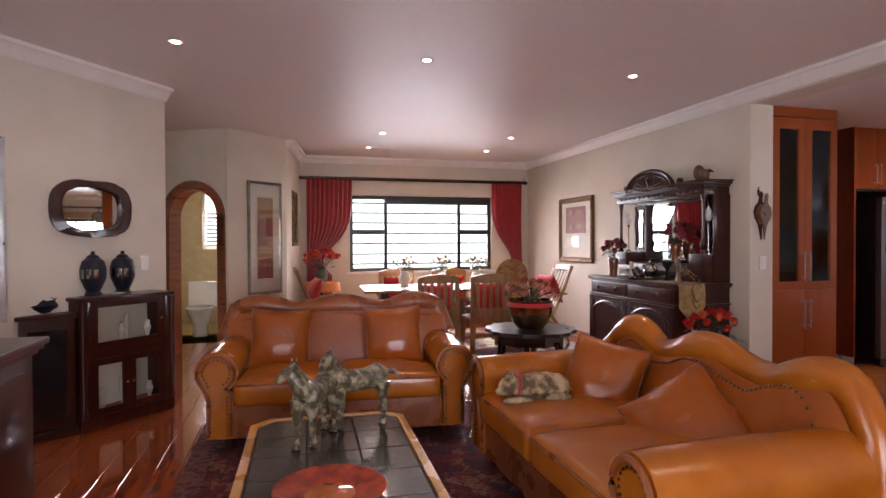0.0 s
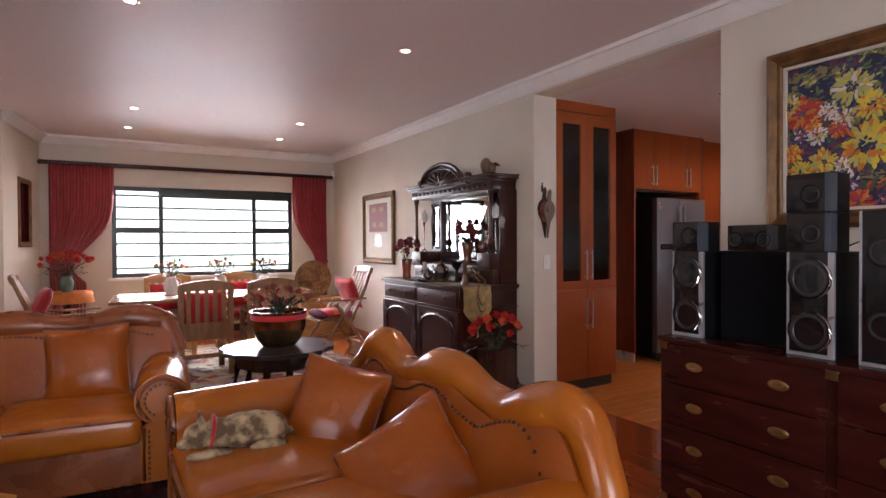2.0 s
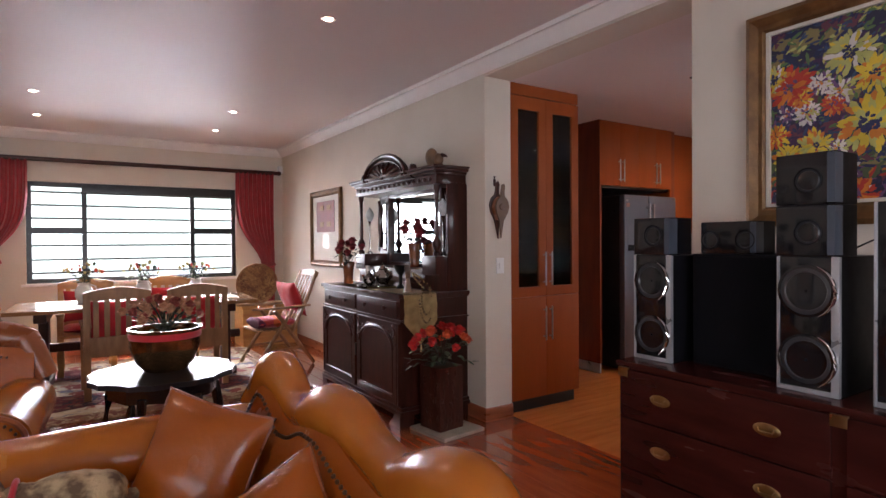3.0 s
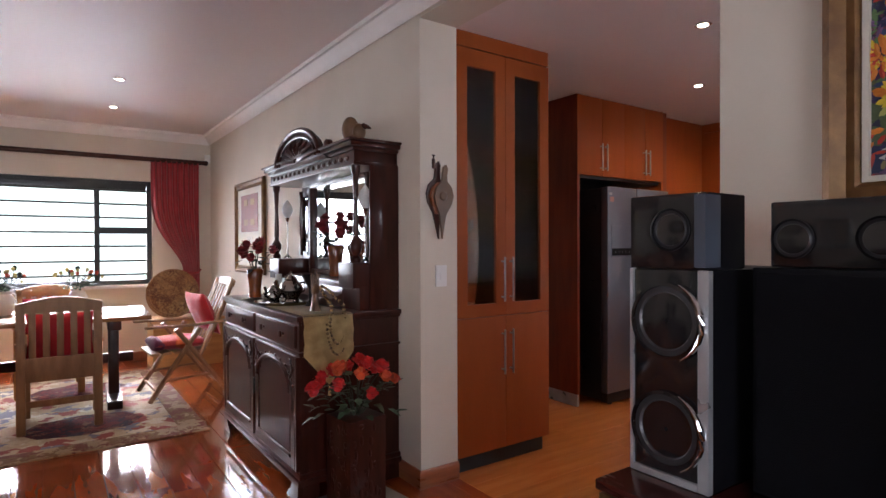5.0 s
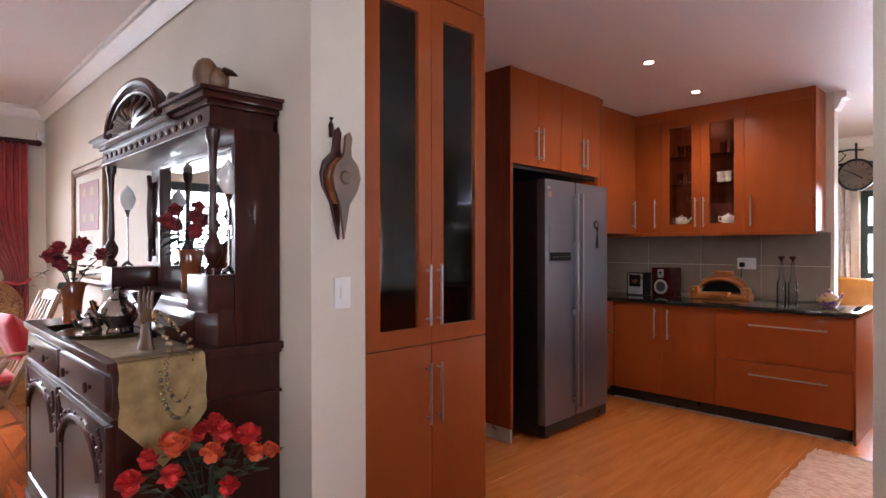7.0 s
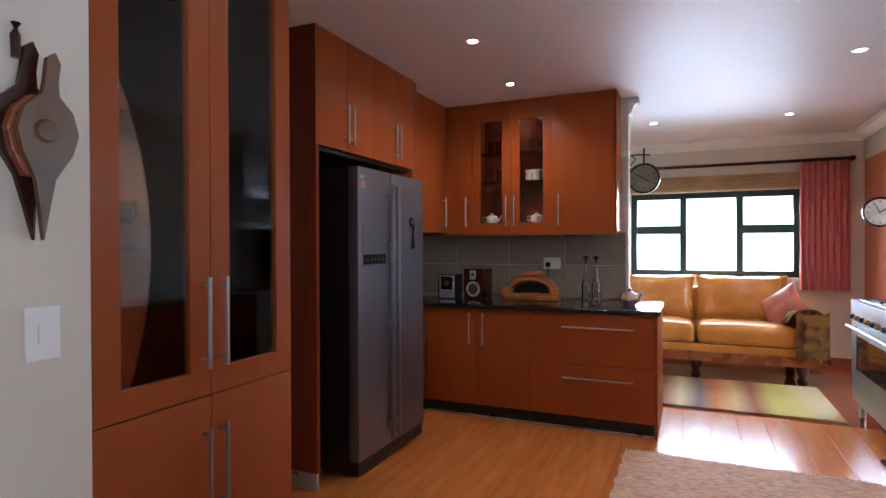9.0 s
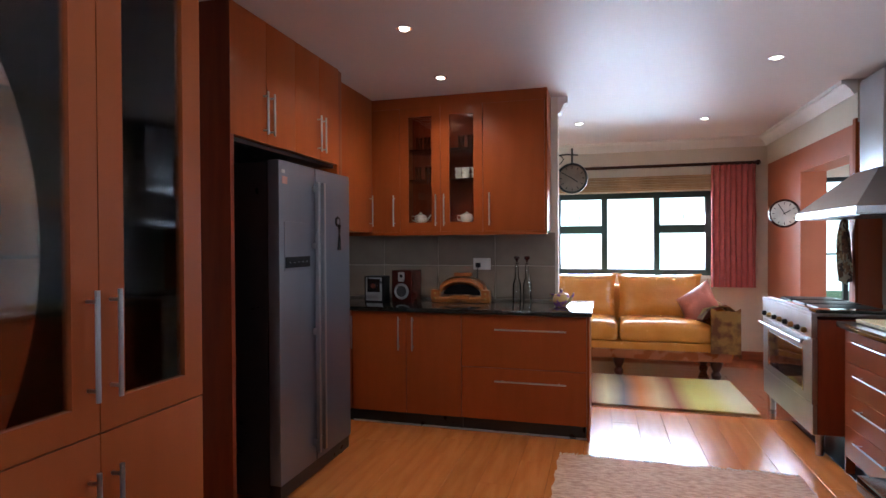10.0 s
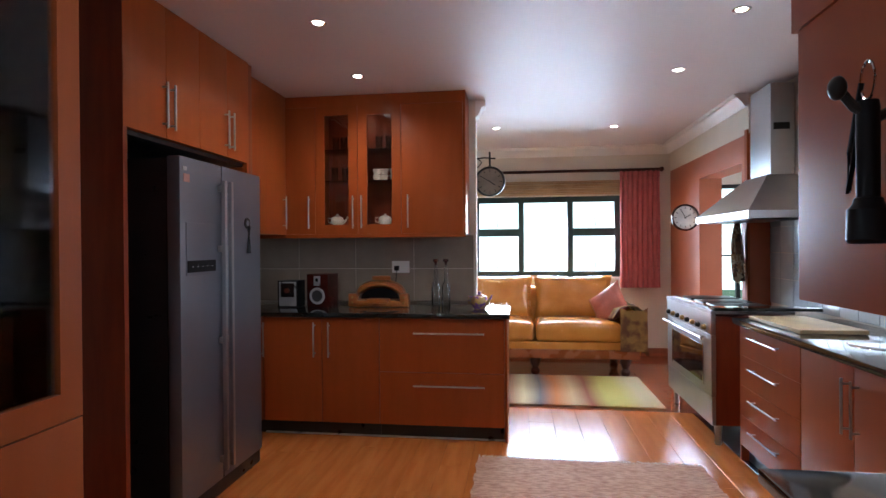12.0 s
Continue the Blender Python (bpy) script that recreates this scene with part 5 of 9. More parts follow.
    for k, bm in dabs.items():
        part("paint_" + k, bm, M_PAINT[k], p, recalc=False, smooth=False, kind="stuff")


framed("painting", pose(4.615, 2.28, 1.875, 0, 0, -90), 1.15, 0.93, 0.085, 0.05, M_GOLDFRAME, "bright oil painting of sunflowers in a gilt frame above the chest", art_sunflowers)
pa, pb = Vector((*PICWALL[0], 0)), Vector((*PICWALL[1], 0))
prz = math.degrees(math.atan2(pb.y - pa.y, pb.x - pa.x))
pc = pa.lerp(pb, 0.60)
framed("picture", pose(pc.x, pc.y, 1.42, 0, 0, prz) @ pose(0, -0.004, 0), 0.53, 1.40, 0.035, 0.03, M_GREYFRAME, "tall grey-framed abstract print in earth colours on the cream wall", art_prints)
framed("picture", pose(0.70, 9.05, 1.70, 0, 0, 82), 0.46, 0.78, 0.06, 0.035, M_GOLDFRAME, "gilt-framed small print on the dining side wall", art_prints)
framed("picture", pose(4.615, 7.98, 1.53, 0, 0, -90), 0.98, 0.93, 0.075, 0.035, M_GOLDFRAME, "gold-framed woven print with a note on cream mount", art_kelim)

# display cabinet by the diagonal wall
DC = pose(-0.79, 5.28, 0, 0, 0, 46.5)


def display_cabinet():
    c = new("display_cabinet")
    c.matrix_world = DC
    tagged(c, "dark mahogany glass-fronted display cabinet full of figurines by the wall", "cabinet")
    w, d, h = 0.70, 0.36, 0.97
    boxpart("back", (0, w, d - 0.02, d, 0.04, h - 0.03), M_DARKWOOD, c)
    boxpart("base", (-0.02, w + 0.02, -0.02, d, 0.0, 0.09), M_DARKWOOD, c, bevel=0.008)
    boxpart("top", (-0.02, w + 0.02, -0.03, d, h - 0.03, h), M_DARKWOOD, c, bevel=0.008)
    boxpart("shelf", (0.02, w - 0.02, 0.0, d - 0.02, 0.51, 0.58), M_DARKWOOD, c)
    for x in (0, w - 0.025):
        boxpart("side_panel", (x, x + 0.025, 0.05, d - 0.02, 0.09, h - 0.03), M_DARKWOOD, c)
    for x in (0.0, w - 0.06):
        boxpart("post", (x, x + 0.06, -0.005, 0.05, 0.09, h - 0.03), M_DARKWOOD, c, bevel=0.006)
    for k, (a, b, z0, z1) in enumerate(((0.06, w - 0.06, 0.58, h - 0.03), (0.06, w / 2, 0.09, 0.51), (w / 2, w - 0.06, 0.09, 0.51))):
        door = new("door")
        door.parent = c
        bm = bmesh.new()
        f = 0.05
        for q in ((a, a + f, z0, z1), (b - f, b, z0, z1), (a + f, b - f, z0, z0 + f), (a + f, b - f, z1 - f, z1)):
            box(bm, q[0], q[1], 0.0, 0.022, q[2], q[3])
        part("door_frame", bm, M_DARKWOOD, door, smooth=False)
        boxpart("pane", (a + f, b - f, 0.01, 0.014, z0 + f, z1 - f), M_DISPGLASS, door, bevel=0).visible_shadow = False
        lathepart("knob", [(0.004, 0), (0.01, 0.008), (0.008, 0.016), (0, 0.018)], M_BRASS, door, m=pose(b - 0.025 if k != 2 else a + 0.025, 0, (z0 + z1) / 2, 90, 0, 0), seg=10)
    for x in (-0.03, w - 0.02):
        lathepart("turned_column", [(0.02, 0.09), (0.028, 0.12), (0.016, 0.2), (0.024, 0.5), (0.016, 0.6), (0.022, 0.85), (0.028, 0.93)], M_DARKWOOD, c, m=pose(x + 0.025, -0.012, 0), seg=12)


display_cabinet()
cb_ = thing("corner_cabinet", DC @ Vector((-0.36, 0.10, 0)), 30, "dark low glazed cabinet beside the display cabinet", "cabinet")
boxpart("carcass", (0.0, 0.33, 0.02, 0.26, 0.05, 0.84), M_DARKWOOD, cb_, bevel=0.006)
boxpart("top", (-0.02, 0.34, -0.01, 0.27, 0.84, 0.87), M_DARKWOOD, cb_, bevel=0.008)
boxpart("base", (-0.02, 0.34, -0.01, 0.27, 0.0, 0.06), M_DARKWOOD, cb_, bevel=0.008)
boxpart("pane", (0.05, 0.28, 0.008, 0.012, 0.14, 0.76), M_GLOSSBLACK, cb_, bevel=0)
cl2 = thing("dark_cloth", DC @ Vector((-0.19, 0.22, 0.872)), 40, "crumpled black and grey cloth heaped on the low cabinet", "cloth")
bm = bmesh.new()
for c_, s_ in (((0, 0, 0.05), (0.14, 0.09, 0.06)), ((0.06, 0.02, 0.10), (0.09, 0.07, 0.05)), ((-0.09, -0.01, 0.045), (0.07, 0.06, 0.045)), ((0.11, 0.03, 0.125), (0.06, 0.05, 0.035))):
    blob(bm, c_, s_, seg=14, rough=0.012)
part("heap", bm, M_URN, cl2)
pt_ = thing("saucer", DC @ Vector((0.30, 0.06, 0.971)), 0, "small white saucer in front of the black urns", "saucer")
lathepart("dish", [(0, 0.003), (0.035, 0.004), (0.055, 0.014), (0.057, 0.014), (0.035, 0.0), (0, 0)], M_PORCELAIN, pt_, seg=18)
rnd = random.Random(4)
for k in range(15):
    x, z = (0.11 + (k % 5) * 0.115 + rnd.uniform(-0.02, 0.02), 0.581) if k < 5 else (0.13 + ((k - 5) % 5) * 0.11, 0.091)
    if 5 <= k < 10:
        continue
    h = rnd.uniform(0.14, 0.24)
    f = thing("figurine", DC @ Vector((x, 0.09 + 0.10 * (k % 2), z)), rnd.uniform(0, 90), rnd.choice(["small pale ceramic figurine behind the cabinet glass", "small cream carved figurine behind the cabinet glass"]), "figurine", "cabinet figurines")
    lathepart("body", [(0.030, 0), (0.032, 0.01), (0.012, 0.03), (0.018, h * 0.4), (0.030, h * 0.6), (0.016, h * 0.8), (0.020, h * 0.92), (0.0, h)], rnd.choice([M_PORCELAIN, M_MOUNT, M_PORCELAIN]), f, seg=12)
for x in (0.17, 0.40):
    v = thing("vase", DC @ Vector((x, 0.16, 0.971)), 30, "black glazed urn with silver patterning on the display cabinet", "vase", "black urns")
    lathepart("urn_body", [(0.0, 0), (0.055, 0), (0.058, 0.015), (0.045, 0.03), (0.06, 0.06), (0.088, 0.13), (0.09, 0.20), (0.075, 0.26), (0.045, 0.285), (0.03, 0.29)], M_URN, v, seg=24)
    lathepart("lid", [(0.045, 0.285), (0.04, 0.30), (0.012, 0.315), (0.016, 0.33), (0, 0.34)], M_URN, v, seg=16)
    for a in (-60, -30, 0):
        boxpart("inlay", (-0.016, 0.016, -0.0935, -0.086, 0.13, 0.20), M_PEWTER, v, bevel=0.004).rotation_euler[2] = radians(a)
    lathepart("urn_rim", [(0.06, 0.004), (0.062, 0.012), (0.058, 0.016)], M_PEWTER, v, seg=20)

# mirrors on the diagonal wall
DW = Vector((*DIAG[0], 0)), Vector((*DIAG[1], 0))
drz = math.degrees(math.atan2(DW[1].y - DW[0].y, DW[1].x - DW[0].x))


def on_diag(s, z, off=0.0):
    p = DW[0].lerp(DW[1], s)
    return pose(p.x, p.y, z, 0, 0, drz) @ pose(0, -off, 0)


def oval_mirror(m, w, h, label):
    o = new("mirror")
    o.matrix_world = m
    tagged(o, label, "mirror")

    def outline(k):
        pts = []
        for j in range(32):
            a = j * math.pi / 16
            c, s = math.cos(a), math.sin(a)
            pts.append((w / 2 * k * math.copysign(abs(c) ** 0.6, c) - 0.0, (h / 2 - (1 - k) * w / 2 * 0.0) * k * math.copysign(abs(s) ** 0.75, s)))
        return pts
    bm = bmesh.new()
    o1, o2 = outline(1.0), outline(0.76)
    for y0, y1 in ((-0.04, 0.0),):
        for a, b, c, d in zip(o1, o1[1:] + o1[:1], o2[1:] + o2[:1], o2):
            v = [bm.verts.new((x, y, z)) for y in (y0, y1) for x, z in (a, b, c, d)]
            for q in ((0, 1, 2, 3), (4, 5, 6, 7), (0, 1, 5, 4), (2, 3, 7, 6)):
                bm.faces.new([v[i] for i in q])
    bmesh.ops.remove_doubles(bm, verts=bm.verts, dist=1e-5)
    part("frame", bm, M_DARKWOOD, o, bevel=0.008)
    bm = bmesh.new()
    bm.faces.new([bm.verts.new((x * 1.02, -0.012, z * 1.02)) for x, z in o2])
    part("mirror_glass", bm, M_MIRROR, o, smooth=False, recalc=False)


oval_mirror(on_diag(0.775, 1.625, 0.032) @ pose(0, 0, 0, 0, 0, -5.8), 0.60, 0.42, "oval wall mirror in a dark wooden frame")
mm = on_diag(0.446, 1.46)
mo = new("mirror")
mo.matrix_world = mm
tagged(mo, "large wall mirror in a pale silver frame on the cream wall", "mirror")
bm = bmesh.new()
W_, H_, F_ = 0.95, 1.22, 0.07
for q in ((-W_ / 2, -W_ / 2 + F_, -H_ / 2, H_ / 2), (W_ / 2 - F_, W_ / 2, -H_ / 2, H_ / 2), (-W_ / 2 + F_, W_ / 2 - F_, -H_ / 2, -H_ / 2 + F_), (-W_ / 2 + F_, W_ / 2 - F_, H_ / 2 - F_, H_ / 2)):
    box(bm, q[0], q[1], -0.035, 0, q[2], q[3])
part("frame", bm, M_SILVER, mo, bevel=0.004)
boxpart("mirror_glass", (-W_ / 2 + F_, W_ / 2 - F_, -0.012, -0.004, -H_ / 2 + F_, H_ / 2 - F_), M_MIRROR, mo, bevel=0)


def switch_plate(m, label, w=0.075, h=0.12):
    s = new("light_switch")
    s.matrix_world = m
    tagged(s, label, "light switch")
    boxpart("plate", (-w / 2, w / 2, -0.009, -0.0005, -h / 2, h / 2), M_SILL, s, bevel=0.003)
    boxpart("rocker", (-0.012, 0.012, -0.014, -0.009, -0.022, 0.022), M_SILL, s, bevel=0.002)


switch_plate(on_diag(0.93, 1.20), "white light switch on the cream wall")
switch_plate(pose(4.755, 4.83, 1.17), "white light switch below the bellows")
switch_plate(M_ARCH @ pose(AC - AR - 0.22, 0, 1.25), "white light switch beside the arched doorway")

# low dark cabinet at the near left
side = thing("side_cabinet", (0, 0, 0), 0, "dark carved wooden cabinet with moulded top by the wall", "cabinet")
boxpart("carcass", (-1.12, -0.45, 2.25, 3.58, 0.08, 0.88), M_DARKWOOD, side, bevel=0.005)
for z0, z1, o in ((0.92, 0.95, 0.05), (0.90, 0.92, 0.035), (0.88, 0.90, 0.018), (0.0, 0.08, 0.02)):
    boxpart("moulding", (-1.12 - o, -0.45 + o, 2.25 - o, 3.58 + o, z0, z1), M_DARKWOOD, side, bevel=0.006)
for y in (2.36, 2.98):
    boxpart("door_panel", (-0.452, -0.438, y, y + 0.5, 0.16, 0.82), M_DARKWOOD, side, bevel=0.006)
boxpart("end_panel", (-1.02, -0.55, 3.582, 3.592, 0.16, 0.82), M_DARKWOOD, side, bevel=0.006)
tray = thing("silver_tray", (-0.72, 3.1, 0.951), 0, "polished tray lying on the dark cabinet", "tray")
lathepart("dish", [(0, 0.004), (0.14, 0.004), (0.17, 0.014), (0.165, 0.006), (0.13, 0.0), (0, 0)], M_PEWTER, tray, seg=24)


def downlight(x, y, z):
    d = thing("downlight", (x, y, z), 0, "small round recessed downlight, lit", "ceiling light", "downlights")
    lathepart("trim_ring", [(0.028, -0.003), (0.037, -0.007), (0.047, -0.003), (0.047, 0.0), (0.028, 0.0)], M_CHROME, d, seg=20)
    lathepart("bulb", [(0, -0.005), (0.027, -0.004), (0.027, -0.001)], M_LAMP, d, "lit bulb", seg=16)
    return d


first = downlight(*DOWNLIGHTS_LIVING[0], LIV)
for x, y in DOWNLIGHTS_LIVING[1:]:
    copy_thing(first, pose(x, y, LIV))
for x, y in DOWNLIGHTS_KITCHEN:
    copy_thing(first, pose(x, y, KIT))
for o in scene.objects:
    if o.name.startswith("bulb"):
        o.visible_shadow = False

# toilet seen through the arch
wc = thing("toilet", (-0.62, 9.55, 0), 0, "white porcelain toilet in the bathroom", "toilet")
lathepart("bowl", [(0.10, 0.0), (0.11, 0.02), (0.095, 0.15), (0.15, 0.30), (0.185, 0.38), (0.19, 0.40), (0.16, 0.40), (0.12, 0.30), (0, 0.25)], M_PORCELAIN, wc, seg=24, flat=1.25)
lathepart("seat", [(0.0, 0.402), (0.195, 0.402), (0.20, 0.412), (0.19, 0.43), (0, 0.435)], M_PORCELAIN, wc, seg=24, flat=1.25)
boxpart("cistern", (-0.2, 0.2, 0.24, 0.40, 0.40, 0.78), M_PORCELAIN, wc, bevel=0.02)

# ---- dining area ----
def sideboard():
    s = thing("sideboard", (3.995, 5.04, 0), 0, "dark carved mahogany sideboard with mirrored upper part against the cream wall", "sideboard")
    w, d = 1.50, 0.62       # along y, along x
    boxpart("carcass", (0.02, d, 0.02, w - 0.02, 0.12, 0.93), M_DARKWOOD, s, bevel=0.004)
    for z0, z1, o in ((0.945, 0.975, 0.015), (0.93, 0.945, 0.0), (0.09, 0.12, 0.012), (0.12, 0.145, 0.0), (0.772, 0.785, 0.002)):
        boxpart("moulding", (0.01 - o, d, -o, w + o, z0, z1), M_DARKWOOD, s, bevel=0.005)
    bm = bmesh.new()
    extrude_outline(bm, [(0, 0), (0.17, 0), (0.14, 0.035), (0.11, 0.05), (0.09, 0.09), (w - 0.09, 0.09), (w - 0.11, 0.05), (w - 0.14, 0.035), (w - 0.17, 0), (w, 0), (w, 0.10), (0, 0.10)][::1], 0.0, 0.03,
                    Matrix(((0, 0, 1, 0), (1, 0, 0, 0), (0, 1, 0, 0), (0, 0, 0, 1))))
    part("bracket_base", bm, M_DARKWOOD, s, smooth=False, bevel=0.003)
    for y in (0.0, w - 0.06):
        boxpart("bracket_foot", (0.03, 0.12, y, y + 0.06, 0, 0.10), M_DARKWOOD, s)
        boxpart("bracket_foot", (d - 0.10, d, y, y + 0.06, 0, 0.10), M_DARKWOOD, s)
    for k in range(2):
        a, b = 0.05 + k * (w - 0.05) / 2, (k + 1) * (w - 0.05) / 2
        dr = new("drawer")
        dr.parent = s
        boxpart("drawer_front", (0.004, 0.022, a, b, 0.80, 0.92), M_DARKWOOD, dr, bevel=0.008)
        for f in (0.25, 0.75):
            lathepart("knob", [(0.008, 0), (0.008, 0.010), (0.019, 0.016), (0.019, 0.026), (0.0, 0.031)], M_DARKWOOD, dr, m=pose(0.004, a + f * (b - a), 0.86, 0, -90, 0), seg=14)
        door = new("door")
        door.parent = s
        bm = bmesh.new()
        f = 0.055
        for q in ((a, a + f, 0.16, 0.76), (b - f, b, 0.16, 0.76), (a + f, b - f, 0.16, 0.16 + f), (a + f, b - f, 0.70, 0.76)):
            box(bm, 0.0, 0.02, *q)
        part("door_frame", bm, M_DARKWOOD, door, smooth=False, bevel=0.002)
        bm = bmesh.new()
        mid, hw = (a + b) / 2, (b - a) / 2 - 0.075
        extrude_outline(bm, [(mid - hw, 0.235), (mid + hw, 0.235)] + [(mid + hw * math.cos(t), 0.56 + 0.12 * math.sin(t)) for t in [j * math.pi / 12 for j in range(13)]], 0.0, 0.012,
                        Matrix(((0, 0, 1, 0.004), (1, 0, 0, 0), (0, 1, 0, 0), (0, 0, 0, 1))))
        part("arched_panel", bm, M_DARKWOOD, door, bevel=0.005)
        tubepart("arch_moulding", [(0.0, mid + (hw + 0.025) * math.cos(t), 0.56 + 0.15 * math.sin(t)) for t in [j * math.pi / 14 for j in range(15)]], 0.013, M_DARKWOOD, door)
        tubepart("sill_moulding", [(0.0, a + 0.06, 0.222), (0.0, b - 0.06, 0.222)], 0.010, M_DARKWOOD, door)
        for y in (a + 0.035, b - 0.035):
            bm = bmesh.new()
            for j in range(9):
                t = j * 0.75
                blob(bm, (0.0, y + 0.016 * math.cos(t), 0.64 + 0.0115 * j), (0.010, 0.014, 0.012), seg=7)
            part("carved_scroll", bm, M_DARKWOOD, door)
        bm = bmesh.new()
        for j in range(12):
            t = j / 11 * math.pi
            blob(bm, (0.0, mid + (hw + 0.055) * math.cos(t), 0.60 + 0.125 * math.sin(t)), (0.007, 0.016, 0.010), seg=7)
        part("carved_leaf_band", bm, M_DARKWOOD, door)
    boxpart("lock_plate", (-0.008, 0.004, w / 2 - 0.012, w / 2 + 0.012, 0.42, 0.52), M_IRON, s, bevel=0.003)
    for y in (0.018, w - 0.035):
        boxpart("pilaster", (-0.002, 0.03, y, y + 0.02, 0.16, 0.76), M_DARKWOOD, s, bevel=0.006)
    # upper part: low plinth, mirror back, colonnettes, canopy
    x0 = 0.335
    boxpart("upper_plinth", (x0 + 0.04, d, 0.03, w - 0.03, 0.975, 1.12), M_DARKWOOD, s, bevel=0.006)
    bm = bmesh.new()
    extrude_outline(bm, [(x0 + 0.20, 0.975), (x0 - 0.02, 0.985), (x0 - 0.03, 1.03), (x0 + 0.03, 1.06), (x0 + 0.05, 1.13), (x0 + 0.20, 1.14)], 0.25, w - 0.25, Matrix(((1, 0, 0, 0), (0, 0, 1, 0), (0, 1, 0, 0), (0, 0, 0, 1))))
    part("moulded_ledge", bm, M_DARKWOOD, s, bevel=0.005)
    for y in (0.03, w - 0.23):
        boxpart("side_box", (x0 + 0.0, d, y, y + 0.20, 1.10, 1.245), M_DARKWOOD, s, bevel=0.01)
    boxpart("side_wing", (x0 + 0.10, d, 0.016, 0.0285, 0.975, 1.80), M_DARKWOOD, s, bevel=0.004)
    boxpart("back_panel", (d - 0.025, d, 0.03, w - 0.03, 1.12, 1.86), M_DARKWOOD, s)
    boxpart("mirror_glass", (d - 0.040, d - 0.030, 0.31, w - 0.31, 1.17, 1.77), M_MIRROR, s, "large bevelled mirror", bevel=0.0)
    for y0, y1 in ((0.27, 0.31), (w - 0.31, w - 0.27)):
        boxpart("mirror_stile", (d - 0.07, d - 0.024, y0, y1, 1.12, 1.82), M_DARKWOOD, s, bevel=0.01)
    for z0, z1 in ((1.13, 1.17), (1.77, 1.82)):
        boxpart("mirror_rail", (d - 0.07, d - 0.024, 0.31, w - 0.31, z0, z1), M_DARKWOOD, s, bevel=0.01)
    for y in (0.06, w - 0.25):
        boxpart("side_mirror", (d - 0.037, d - 0.030, y + 0.02, y + 0.17, 1.30, 1.72), M_MIRROR, s, bevel=0.0)
        for yy in (y, y + 0.17):
            tubepart("curved_frame", [(d - 0.05, yy + 0.01, 1.27), (d - 0.05, yy + (0.03 if yy == y else -0.01), 1.40), (d - 0.05, yy + 0.01, 1.55), (d - 0.05, yy + (0.03 if yy == y else -0.01), 1.68), (d - 0.05, yy + 0.01, 1.76)], 0.014, M_DARKWOOD, s)
    for y in (0.075, w - 0.075):
        lathepart("colonnette", [(0.028, 1.245), (0.030, 1.27), (0.016, 1.285), (0.034, 1.32), (0.036, 1.35), (0.015, 1.39), (0.018, 1.42), (0.013, 1.60), (0.018, 1.74), (0.026, 1.76), (0.028, 1.80)], M_DARKWOOD, s, m=pose(x0 + 0.04, y, 0), seg=14)
    boxpart("canopy", (x0 + 0.01, d, 0.03, w - 0.03, 1.80, 1.875), M_DARKWOOD, s, bevel=0.004)
    for z0, z1, o in ((1.875, 1.895, 0.015), (1.895, 1.92, 0.04), (1.92, 1.935, 0.055), (1.795, 1.81, 0.008)):
        boxpart("canopy_moulding", (x0 + 0.01 - o, d, 0.03 - o, w - 0.03 + o, z0, z1), M_DARKWOOD, s, bevel=0.005)
    bm = bmesh.new()
    for j in range(16):
        blob(bm, (x0 + 0.008, 0.12 + j * (w - 0.24) / 15, 1.838), (0.010, 0.026, 0.016), seg=7)
    part("frieze_carving", bm, M_DARKWOOD, s, kind="stuff")
    # arched crest with fan carving
    mid, r, zc = w / 2 + 0.06, 0.38, 1.90
    bm = bmesh.new()
    extrude_outline(bm, [(mid - r - 0.1, 1.865), (mid + r + 0.1, 1.865), (mid + r, 1.93)] + [(mid + r * math.cos(t), 1.895 + 0.195 * math.sin(t)) for t in [j * math.pi / 16 for j in range(1, 16)]] + [(mid - r, 1.93)], 0.0, 0.035,
                    Matrix(((0, 0, 1, x0 - 0.025), (1, 0, 0, 0), (0, 1, 0, 0), (0, 0, 0, 1))))
    part("crest", bm, M_DARKWOOD, s, bevel=0.004)
    tubepart("crest_moulding", [(x0 - 0.035, mid + (r + 0.005) * math.cos(t), 1.900 + 0.20 * math.sin(t)) for t in [j * math.pi / 20 for j in range(21)]], 0.018, M_DARKWOOD, s)
    tubepart("crest_inner_moulding", [(x0 - 0.035, mid + (r - 0.050) * math.cos(t), 1.900 + 0.155 * math.sin(t)) for t in [j * math.pi / 20 for j in range(21)]], 0.008, M_DARKWOOD, s)
    bm = bmesh.new()
    for j in range(9):
        t = math.pi * (j + 0.5) / 9
        tube(bm, [(x0 - 0.030, mid + 0.03 * math.cos(t), 1.900 + 0.02 * math.sin(t)), (x0 - 0.043, mid + 0.18 * math.cos(t), 1.900 + 0.085 * math.sin(t)), (x0 - 0.033, mid + 0.305 * math.cos(t), 1.900 + 0.14 * math.sin(t))], 0.01, 7, [0.008, 0.018, 0.008])
    part("fan_carving", bm, M_DARKWOOD, s)
    for y in (mid - r - 0.07, mid + r + 0.07):
        lathepart("scroll_end", [(0, -0.012), (0.02, -0.010), (0.034, 0.0), (0.034, 0.03), (0, 0.03)], M_DARKWOOD, s, m=pose(x0 - 0.015, y, 1.950, 0, 90, 0), seg=16)


